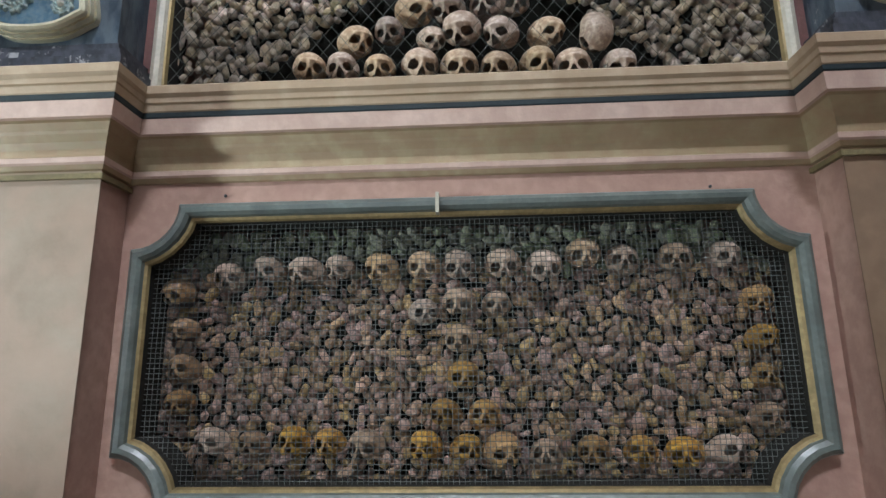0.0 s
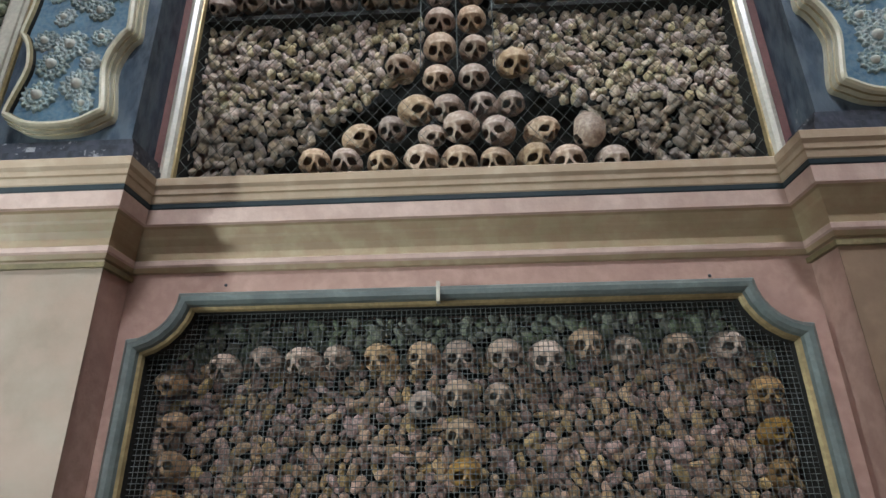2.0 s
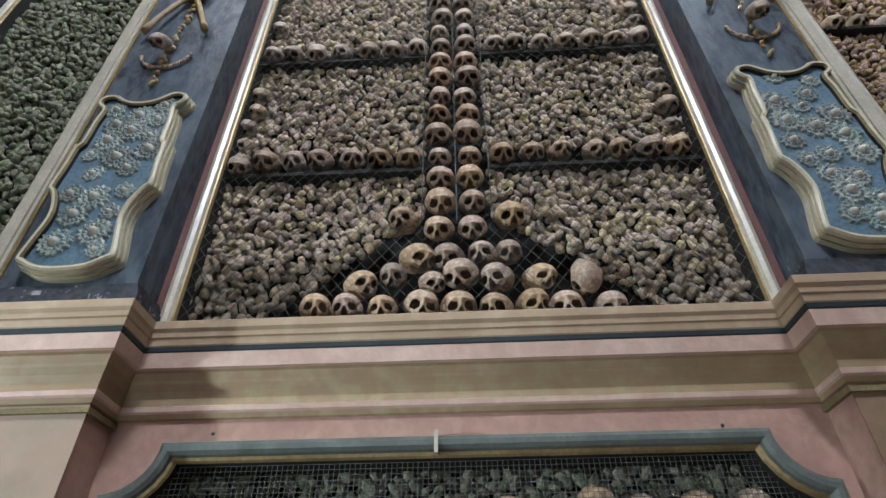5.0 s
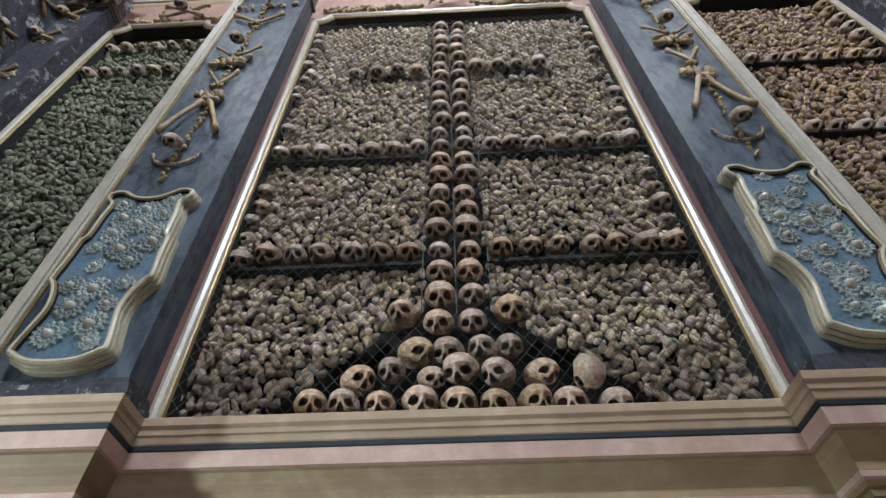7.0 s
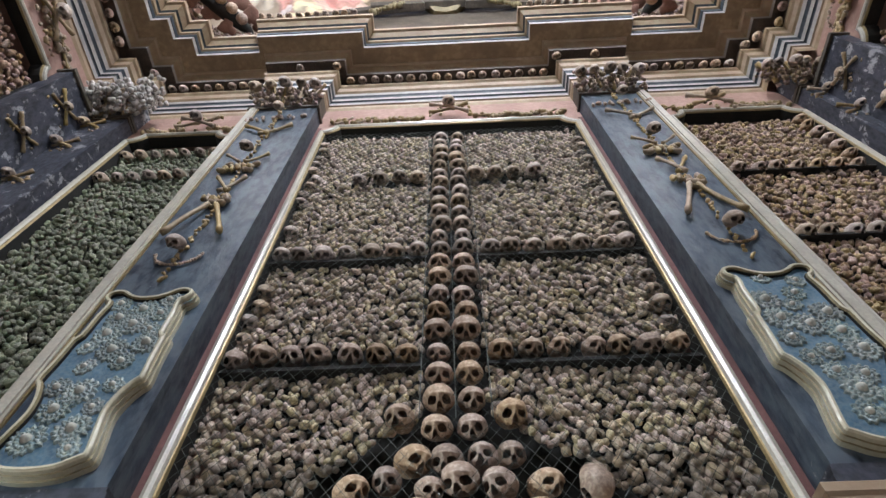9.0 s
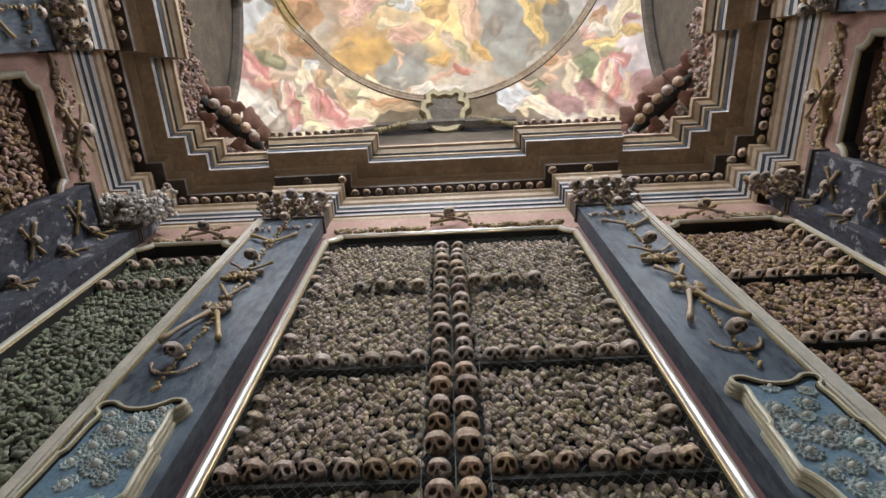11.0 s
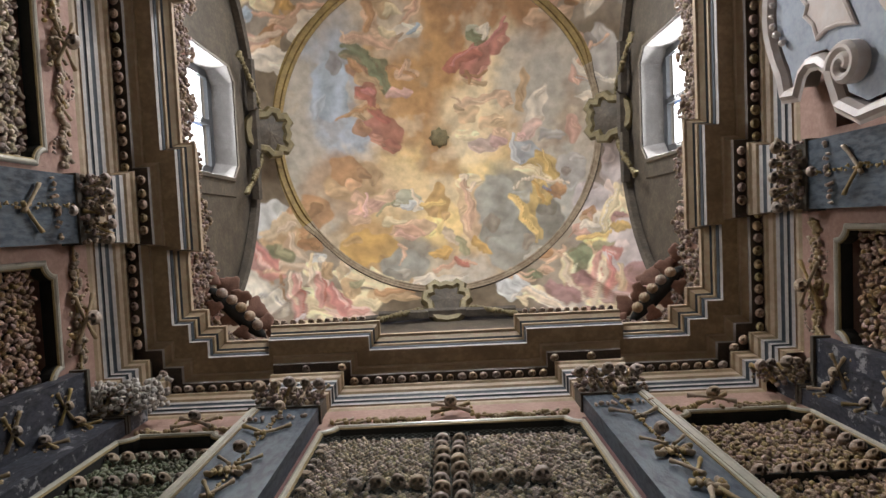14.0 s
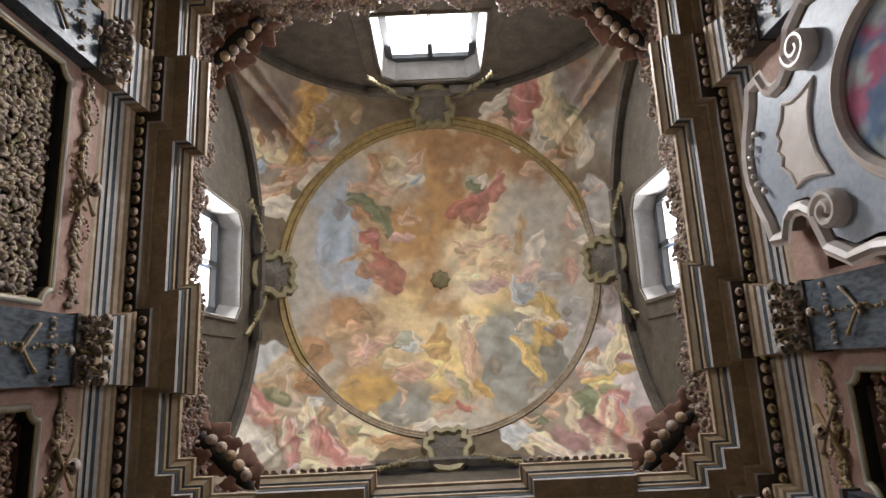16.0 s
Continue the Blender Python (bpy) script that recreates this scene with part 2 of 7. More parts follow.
def part(name, me, parent=None, label="", m=None):
    ob = new(name, me)
    if name in ("knuckle_heap", "knuckle_bed", "knuckle_string", "vertebra_cord", "finger_string", "jaw_garland", "garland"):
        ob["kind"] = "stuff"
    if m is not None:
        ob.matrix_basis = m
    if parent is not None:
        ob.parent = parent
    if label:
        ob["label"] = label
    return ob


def bm_mesh(name, bm, mats, smooth=False):
    me = bpy.data.meshes.new(name)
    bmesh.ops.recalc_face_normals(bm, faces=bm.faces)
    if smooth:
        for f in bm.faces:
            f.smooth = True
    bm.to_mesh(me)
    bm.free()
    for m in (mats if isinstance(mats, (list, tuple)) else [mats]):
        me.materials.append(m)
    return me


def empty(name, m, label, category, group="", kind=""):
    ob = new(name)
    ob.matrix_basis = m
    return tagged(ob, label, category, group, kind)


BOX_F = [(0, 3, 2, 1), (4, 5, 6, 7), (0, 1, 5, 4), (1, 2, 6, 5), (2, 3, 7, 6), (3, 0, 4, 7)]


class Build:
    """Collects faces with material slots into one mesh."""

    def __init__(self):
        self.v, self.f, self.m = [], [], []

    def box(self, pts, slot=0):
        k = len(self.v)
        self.v += pts
        self.f += [tuple(k + i for i in q) for q in BOX_F]
        self.m += [slot] * 6

    def add(self, verts, faces, slot=0):
        k = len(self.v)
        self.v += verts
        self.f += [tuple(k + i for i in q) for q in faces]
        self.m += [slot] * len(faces)

    def mesh(self, name, mats, smooth=False):
        return mesh_of(name, self.v, self.f, mats, self.m, smooth)


def side_box(b, side, u0, u1, d0, d1, z0, z1, slot=0):
    b.box([P(side, u0, d1, z0), P(side, u1, d1, z0), P(side, u1, d0, z0), P(side, u0, d0, z0),
           P(side, u0, d1, z1), P(side, u1, d1, z1), P(side, u1, d0, z1), P(side, u0, d0, z1)], slot)


def holed(b, side, u0, u1, d0, d1, z0, z1, holes, slot=0):
    us = sorted({u0, u1, *[h[0] for h in holes], *[h[1] for h in holes]})
    zs = sorted({z0, z1, *[h[2] for h in holes], *[h[3] for h in holes]})
    for a, c in zip(us, us[1:]):
        for e, g in zip(zs, zs[1:]):
            mu, mz = (a + c) / 2, (e + g) / 2
            if not any(h[0] < mu < h[1] and h[2] < mz < h[3] for h in holes):
                side_box(b, side, a, c, d0, d1, e, g, slot)


def loop_sweep(path, section, closed=True, up=Vector((0, 0, 1)), normal=Vector((0, -1, 0))):
    """Sweep a section [(across, out)] along a path in a plane; across points outwards of a counter-clockwise path."""
    n = len(path)
    verts, faces = [], []
    for i, p in enumerate(path):
        a = path[i - 1] if (closed or i > 0) else p
        c = path[(i + 1) % n] if (closed or i < n - 1) else p
        t1 = (p - a).normalized() if (p - a).length > 1e-9 else (c - p).normalized()
        t2 = (c - p).normalized() if (c - p).length > 1e-9 else t1
        s1, s2 = t1.cross(normal), t2.cross(normal)
        s = s1 + s2
        s = s.normalized() if s.length > 1e-6 else s1
        k = 1.0 / max(0.5, s.dot(s1))
        verts += [p + s * (x * k) + normal * y for x, y in section]
    m = len(section)
    for i in range(n if closed else n - 1):
        j = (i + 1) % n
        for q in range(m - 1):
            faces.append((i * m + q, j * m + q, j * m + q + 1, i * m + q + 1))
    return verts, faces


# ---- bones ----
def smoothstep(a, b, x):
    t = np.clip((x - a) / (b - a), 0, 1)
    return t * t * (3 - 2 * t)


def ico(level):
    bm = bmesh.new()
    bmesh.ops.create_icosphere(bm, subdivisions=level, radius=1.0)
    v = np.array([q.co[:] for q in bm.verts])
    f = [tuple(w.index for w in q.verts) for q in bm.faces]
    bm.free()
    return v, f


def skull_mesh(name, level, material, seed, jaw=1.0):
    """Human-sized dry cranium without mandible, face towards -y, resting at z = 0."""
    rs = np.random.RandomState(seed)
    v, f = ico(level)
    x, y, z = v[:, 0].copy(), v[:, 1].copy(), v[:, 2].copy()
    wide, deep, tall = 0.069 * rs.uniform(0.95, 1.05), 0.088 * rs.uniform(0.95, 1.05), 0.063 * rs.uniform(0.95, 1.06)
    X, Y, Z = x * wide, y * deep, z * tall
    front = smoothstep(0.1, -0.75, y)
    low = smoothstep(0.05, -0.8, z)
    X *= 1 - 0.40 * front * smoothstep(-0.25, -0.9, z)
    X *= 1 - 0.07 * front * smoothstep(0.25, -0.2, z)
    X *= 1 + 0.05 * smoothstep(-0.2, 0.5, z) * smoothstep(-0.2, 0.4, y)
    Z -= 0.022 * front * low * jaw
    Y = np.where((y < 0), Y * (1 - 0.10 * low * front) - 0.004 * low * front, Y)
    X *= 1 - 0.30 * smoothstep(-0.05, -0.75, z) * (1 - front)
    base = -0.060 + 0.034 * smoothstep(-0.55, 0.1, y)
    Z = np.where(y > -0.55, np.maximum(Z, base), Z)
    face = front > 0.05

    def dent(cx, cz, rx, rz, depth, power=1.0):
        q = ((X - cx) / rx) ** 2 + ((Z - cz) / rz) ** 2
        return depth * np.exp(-q ** power) * face

    brow = dent(-0.030, 0.000, 0.028, 0.007, 0.008) + dent(0.030, 0.000, 0.028, 0.007, 0.008) + dent(0, -0.004, 0.012, 0.010, 0.004)
    cheek = dent(-0.050, -0.046, 0.014, 0.009, 0.014) + dent(0.050, -0.046, 0.014, 0.009, 0.014)
    under = dent(-0.034, -0.063, 0.013, 0.011, 0.018) + dent(0.034, -0.063, 0.013, 0.011, 0.018)
    hollow = dent(-0.030, -0.023, 0.024, 0.018, 0.010) + dent(0.030, -0.023, 0.024, 0.018, 0.010)
    bridge = dent(0, -0.026, 0.007, 0.014, 0.010)
    Y = Y - brow - cheek + under + hollow - bridge
    temple = np.exp(-((np.abs(X) - 0.062) / 0.018) ** 2 - ((Y + 0.035) / 0.022) ** 2 - ((Z + 0.005) / 0.025) ** 2)
    X = X * (1 - 0.16 * temple)
    # eye sockets: rounded squares drooping outwards; nose: a narrow heart; rims pulled clean, the inside left open
    openings = ((-0.0305, -0.0235, 0.0182, 0.0150, 0.22), (0.0305, -0.0235, 0.0182, 0.0150, -0.22), (0.0, -0.0490, 0.0130, 0.0175, 0.0))
    inside = np.zeros(len(X), dtype=bool)
    lo, hi = (0.82, 1.10) if level > 4 else (0.68, 1.2)
    for cx, cz, rx, rz, slant in openings:
        rx, rz = rx * rs.uniform(0.93, 1.07), rz * rs.uniform(0.9, 1.08)
        ca, sa = math.cos(slant), math.sin(slant)
        du, dw = (X - cx) * ca - (Z - cz) * sa, (X - cx) * sa + (Z - cz) * ca
        dx, dz = du / rx, dw / rz
        if cx == 0:
            dx = dx * (1 + 0.5 * np.clip(dz, -1, 1))
            q = np.sqrt(dx * dx + dz * dz)
        else:
            q = (np.abs(dx) ** 2.8 + np.abs(dz) ** 2.8) ** (1 / 2.8)
        near = (q > lo) & (q < hi) & face & (Y < 0)
        k = np.where(near, 1.0 / np.maximum(q, 0.1), 1.0)
        if cx == 0:
            X, Z = np.where(near, X * k, X), np.where(near, cz + dw * k, Z)
        else:
            X, Z = np.where(near, cx + du * k * ca + dw * k * sa, X), np.where(near, cz - du * k * sa + dw * k * ca, Z)
        inside |= (q <= lo) & face & (Y < 0)
    teeth = (Z < -0.072) & face
    Y = np.where(teeth, Y + 0.005 * (np.sin(X * 640) > 0.1), Y)
    w = np.array([noise.noise(Vector((a * 30 + seed, b * 30, c * 30))) for a, b, c in zip(X, Y, Z)])
    k = 1 + 0.025 * w
    X, Y, Z = X * k, Y * k, Z * k
    Z = Z - Z.min()
    cut = 0.010 * jaw + 0.004 * np.sin(X * 300 + seed)   # ragged open base
    gone = inside | ((Z < cut) & face)
    f = [q for q in f if not any(gone[i] for i in q)]
    return mesh_of(name, np.stack([X, Y, Z], 1), f, material, smooth=True)


SKULLS = {}
for key, material in (("bone", M_BONE), ("grey", M_BONE_GREY), ("ochre", M_BONE_OCHRE), ("dusty", M_BONE_DUSTY)):
    SKULLS[key] = [skull_mesh("skull", 4 if key == "grey" else 5, material, s, j) for s, j in ((1, 1.0), (2, 0.8), (3, 1.05), (4, 0.6))]
    SKULLS[key + "_far"] = [skull_mesh("skull", 4, material, s, j) for s, j in ((5, 1.0), (6, 0.9))]
RNG = random.Random(7)


def lean(z):
    """Forward tilt of a skull set at height z of the north wall."""
    return math.degrees(math.atan2(z - 1.70, 1.9)) - 27.0 - 3.0 * max(0.0, z - 3.2)


def skull(p, turn, size=1.0, key="bone", label="", group="", tilt=9.0, nod=0.0):
    ob = new("skull", RNG.choice(SKULLS[key]))
    s = size * RNG.uniform(0.90, 1.03)
    ob.matrix_basis = Matrix.LocRotScale(p, Euler((radians(nod + RNG.uniform(-tilt, tilt)), radians(RNG.uniform(-tilt, tilt) * 0.5), radians(turn + RNG.uniform(-tilt, tilt) * 1.6))),
                                         Vector((s * RNG.uniform(0.95, 1.05), s, s * RNG.uniform(0.95, 1.06))))
    return tagged(ob, label, "skull", group)


def bone_shapes(level):
    """Joint ends, vertebra lumps and knuckles, about one unit across."""
    v, f = ico(level)
    shapes = []
    for k in range(6):
        x, y, z = v[:, 0], v[:, 1], v[:, 2]
        if k in (0, 3):        # two condyles with a groove
            r = 0.72 + 0.34 * np.abs(x) ** 1.5 - 0.16 * np.exp(-(x / 0.22) ** 2) * (y < 0.3)
            q = np.stack([x * r * 1.25, y * r, z * r * 0.8], 1)
        elif k in (1, 4):      # kidney
            q = np.stack([x * 1.2, y * 0.85, z * 0.78 + 0.34 * x * x - 0.14], 1)
        elif k == 2:           # ball joint
            q = np.stack([x * 0.88, y * 0.95, z * 0.85], 1)
        else:                  # broken shaft, hollow end
            hole = np.exp(-(x * x + z * z) / 0.12) * (y < 0)
            q = np.stack([x * 0.85, y * 0.9 + 0.7 * hole, z * 0.7], 1)
        w = np.array([noise.noise(Vector(a) * 2.6 + Vector((k * 7.0, 0, 0))) for a in q])
        shapes.append(q * (1 + 0.30 * w)[:, None])
    return shapes, np.array(f)


SHAPES, SHAPE_F = bone_shapes(2)


def packed_bones(name, spots, size, rs, side):
    """One mesh of bones packed at spots (u, d, z) of a wall."""
    allv, allf, base = [], [], 0
    nv = len(SHAPES[0])
    for u, d, z in spots:
        s = size * rs.uniform(0.75, 1.3)
        e = Euler((rs.uniform(-0.9, 0.9), rs.uniform(-3.1, 3.1), rs.uniform(-0.9, 0.9))).to_matrix()
        q = SHAPES[rs.randint(6)] @ np.array(e).T * s
        allv.append(q + np.array((u, -d, z)))
        allf.append(SHAPE_F + base)
        base += nv
    v = np.concatenate(allv)
    f = np.concatenate(allf)
    if side == "N":
        w = np.stack([CX + v[:, 0], N_Y + v[:, 1], v[:, 2]], 1)
    elif side == "W":
        w = np.stack([W_X - v[:, 1], CY + v[:, 0], v[:, 2]], 1)
    elif side == "E":
        w = np.stack([E_X + v[:, 1], CY - v[:, 0], v[:, 2]], 1)
    else:
        w = np.stack([CX - v[:, 0], S_Y - v[:, 1], v[:, 2]], 1)
    me = bpy.data.meshes.new(name)
    me.vertices.add(len(w))
    me.vertices.foreach_set("co", w.astype(np.float32).ravel())
    me.loops.add(f.size)
    me.loops.foreach_set("vertex_index", f.astype(np.int32).ravel())
    me.polygons.add(len(f))
    me.polygons.foreach_set("loop_start", np.arange(0, f.size, 3, dtype=np.int32))
    me.polygons.foreach_set("use_smooth", np.ones(len(f), dtype=bool))
    me.update()
    me.validate()
    return me


def bone_fill(side, u0, u1, z0, z1, d, pitch, size, seed, material, label, skip=None, single=0.0):
    rs = np.random.RandomState(seed)
    spots = []
    z, row = z0, 0
    while z < z1:
        u = u0 + (0.5 * pitch if row % 2 else 0)
        while u < u1:
            a, c = u + rs.uniform(-0.3, 0.3) * pitch, z + rs.uniform(-0.3, 0.3) * pitch
            if not (skip and skip(a, c)):
                spots.append((a, d + rs.uniform(-0.030, 0.014), c))
            u += pitch
        z += pitch * 0.86
        row += 1
    lone = [s for s in spots if single and s[2] < single][:300]
    kept = set(lone)
    me = packed_bones("packed_bones", [s for s in spots if s not in kept], size, rs, side)
    me.materials.append(material)
    ob = tagged(new("packed_bones", me), label, "bones", kind="stuff")
    for s in lone:
        k = size * rs.uniform(0.75, 1.3)
        e = Euler((rs.uniform(-0.9, 0.9), rs.uniform(-3.1, 3.1), rs.uniform(-0.9, 0.9)))
        part("bone_end", BONE_ENDS[rs.randint(6)], ob, "", Matrix.LocRotScale(P(side, *s), e, Vector((k, k, k))))
    return ob


BONE_ENDS = [mesh_of("bone_end", q, [tuple(f) for f in SHAPE_F], M_BONE_END, smooth=True) for q in SHAPES]


def long_bone_mesh(name, length, r, material, seed):
    """Shaft with two knobbed ends along z."""
    rs = np.random.RandomState(seed)
    rings, verts, faces, n = 11, [], [], 8
    for i in range(rings):
        t = i / (rings - 1)
        e = abs(2 * t - 1)
        rad = r * (1 + 1.15 * max(0, (e - 0.66) / 0.34) ** 1.3)
        if i in (0, rings - 1):
            rad *= 0.6
        for k in range(n):
            a = 2 * math.pi * k / n
            lob = 1 + (0.3 * math.cos(2 * a) if e > 0.8 else 0)
            verts.append((rad * lob * math.cos(a) + 0.03 * length * math.sin(3.1 * t), rad * math.sin(a), (t - 0.5) * length + rs.uniform(-1, 1) * 0.002))
    for i in range(rings - 1):
        for k in range(n):
            faces.append((i * n + k, i * n + (k + 1) % n, (i + 1) * n + (k + 1) % n, (i + 1) * n + k))
    faces += [tuple(range(n))[::-1], tuple((rings - 1) * n + k for k in range(n))]
    return mesh_of(name, verts, faces, material, smooth=True)


LONG = [long_bone_mesh("long_bone", 0.30, 0.012, M_LIMB, 1), long_bone_mesh("long_bone", 0.22, 0.011, M_LIMB, 2)]


def knob_chain(name, pts, size, material, seed, norm=Vector((0, -1, 0))):
    """Vertebrae strung along points, one mesh in the parent's space."""
    rs = np.random.RandomState(seed)
    b = Build()
    fc = [tuple(q) for q in SHAPE_F]
    for p in pts:
        e = Euler((rs.uniform(-0.6, 0.6), rs.uniform(-3, 3), rs.uniform(-0.6, 0.6))).to_matrix()
        q = SHAPES[rs.randint(6)] @ np.array(e).T * size * rs.uniform(0.8, 1.25)
        b.add([Vector(a) + p for a in q], fc)
    return b.mesh(name, material, True)


# ---- the large structure ----
PIL = {"N": ((-1.875, -1.24), (1.222, 1.815))}
for s_ in "SWE":
    PIL[s_] = ((-1.86, -1.24), (1.24, 1.86))
PED = {"N": ((-1.95, -1.24), (1.165, 1.95))}
for s_ in "SWE":
    PED[s_] = ((-1.9, -1.2), (1.2, 1.9)) if s_ in "E" else ((-1.9, -1.2), (2.85, 3.1))
D_PIL = 0.16
NICHE_Z0, NICHE_Z1 = 2.86, 6.80
MAIN = {"N": (-1.175, 1.155), "S": (-1.15, 1.15), "W": (-1.15, 1.15), "E": (-1.15, 1.15)}
SIDE_L = {"N": (-2.97, -2.02), "S": (-3.05, -2.02), "W": (-3.1, -2.02), "E": (-3.1, -2.02)}
SIDE_R = {"N": (1.98, 3.16), "S": (2.02, 3.05), "W": (2.02, 3.1), "E": (2.02, 3.1)}
PANEL = (-1.15, 1.065, 1.44, 2.375)
WIN_Z = (9.35, 11.45)
WIN_U = 0.92
WIN_UP = {"N": 0.0, "S": 0.38, "W": 0.0, "E": 0.0}

floor = Build()
floor.box([Vector(q) for q in ((-4.2, -5.6, -0.15), (4.4, -5.6, -0.15), (4.4, 3.2, -0.15), (-4.2, 3.2, -0.15), (-4.2, -5.6, 0), (4.4, -5.6, 0), (4.4, 3.2, 0), (-4.2, 3.2, 0))])
tagged(new("floor", floor.mesh("floor", M_FLOOR)), "worn grey stone chapel floor", "floor", kind="structure")

WALLS = {}
NAMES = {"N": "wall_north", "S": "wall_south", "W": "wall_west", "E": "wall_east"}
for side in "NSWE":
    h = HALF[side] + 0.6
    b = Build()
    holes = []
    if side == "N":
        holes.append(PANEL)
    if side == "W":
        holes.append((1.89, 2.8, 1.63, 2.48))
    if side == "S":
        holes.append((1.05, 2.45, 0.02, 2.6))
    for a, c in (MAIN[side], SIDE_L[side], SIDE_R[side]):
        if side == "S":
            continue
        holes.append((a, c, NICHE_Z0, NICHE_Z1))
    holed(b, side, -h, h, -0.4, 0.0, 0.0, 8.3, holes, 0)
    wall = WALLS[side] = tagged(new(NAMES[side], b.mesh(NAMES[side], [M_PINK])), "dusty pink plastered chapel wall with niches", "wall", kind="structure")
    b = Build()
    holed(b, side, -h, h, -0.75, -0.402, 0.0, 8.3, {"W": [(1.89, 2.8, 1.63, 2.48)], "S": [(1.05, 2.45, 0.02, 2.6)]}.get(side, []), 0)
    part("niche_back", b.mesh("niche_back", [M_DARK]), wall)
    # attic wall with its window
    b = Build()
    holed(b, side, -h, h, -0.5, 0.02, 8.3, 13.2, [(-WIN_U, WIN_U, WIN_Z[0] + WIN_UP[side], WIN_Z[1] + WIN_UP[side])] if side != "N" else [], 0)
    part("attic_wall", b.mesh("attic_wall", [M_STONE]), wall)


def side_outline(side, p, spans, corner, cd):
    """Broken-forward outline of a moulding on one wall, at projection p."""
    h = HALF[side]
    (a, c), (e, g) = spans
    pts = [(-h + corner + p, corner + p), (-h + corner + cd + p, corner + p), (-h + corner + cd + p, p),
           (a - 0.3 * p, p), (a - 0.3 * p, D_PIL + p), (c + 0.8 * p, D_PIL + p), (c + 0.8 * p, p),
           (e - 0.8 * p, p), (e - 0.8 * p, D_PIL + p), (g + 0.3 * p, D_PIL + p), (g + 0.3 * p, p),
           (h - corner - cd - p, p), (h - corner - cd - p, corner + p), (h - corner - p, corner + p)]
    return pts


def entablature(name, side, profile, spans, corner, cd, mats, label, reach=1.0):
    """profile: (projection, height, slot of the strip that ends here)."""
    verts, faces, mids = [], [], []
    n = 14
    for p, z, _ in profile:
        verts += [P(side, u, d, z) for u, d in side_outline(side, p, spans, corner, cd)]
    for i in range(1, len(profile)):
        for k in range(n - 1):
            faces.append(((i - 1) * n + k, (i - 1) * n + k + 1, i * n + k + 1, i * n + k))
            mids.append(profile[i][2])
    me = mesh_of(name, verts, faces, mats, mids)
    return tagged(new(name, me), label, "cornice", kind="structure")


BASE_MATS = [M_CREAM, M_ROSE, M_OCHRE, M_BLUE, M_PEACH]
BASE = [(-0.02, 2.494, 0), (0.012, 2.500, 2), (0.022, 2.514, 2), (0.030, 2.520, 1), (0.034, 2.536, 1), (0.024, 2.542, 2), (0.026, 2.566, 2), (0.034, 2.590, 2), (0.050, 2.612, 2), (0.054, 2.622, 2),
        (0.070, 2.644, 2), (0.084, 2.648, 2), (0.100, 2.650, 1), (0.112, 2.702, 1), (0.116, 2.706, 3), (0.118, 2.722, 3), (0.122, 2.726, 0), (0.128, 2.748, 0), (0.134, 2.752, 2),
        (0.137, 2.770, 0), (0.148, 2.780, 0), (0.152, 2.806, 0), (0.140, 2.815, 0), (-0.02, 2.862, 0)]
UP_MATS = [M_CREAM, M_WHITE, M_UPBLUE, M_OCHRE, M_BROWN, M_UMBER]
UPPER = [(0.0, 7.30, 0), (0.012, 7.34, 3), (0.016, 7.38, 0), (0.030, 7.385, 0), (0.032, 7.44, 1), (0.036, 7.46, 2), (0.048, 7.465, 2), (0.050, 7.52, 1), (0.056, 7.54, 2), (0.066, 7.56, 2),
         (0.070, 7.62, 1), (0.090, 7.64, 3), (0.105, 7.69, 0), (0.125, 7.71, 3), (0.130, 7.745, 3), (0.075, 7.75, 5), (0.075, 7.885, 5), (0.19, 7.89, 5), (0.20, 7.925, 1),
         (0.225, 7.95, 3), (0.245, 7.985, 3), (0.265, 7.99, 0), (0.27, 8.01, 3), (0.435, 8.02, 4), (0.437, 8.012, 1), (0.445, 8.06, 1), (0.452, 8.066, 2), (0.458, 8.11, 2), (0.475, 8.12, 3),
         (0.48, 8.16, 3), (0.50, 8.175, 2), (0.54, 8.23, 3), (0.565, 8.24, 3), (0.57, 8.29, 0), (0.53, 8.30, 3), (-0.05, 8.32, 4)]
for side in "NSWE":
    entablature("dado_cornice", side, BASE, PED[side] if side != "N" else ((-1.95, -1.24), (1.165, 1.95)), 0.16, 0.2, BASE_MATS, "ochre, cream and rose stucco dado cornice with a blue line")
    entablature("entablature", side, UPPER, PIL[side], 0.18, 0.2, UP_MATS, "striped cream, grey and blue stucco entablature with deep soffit")

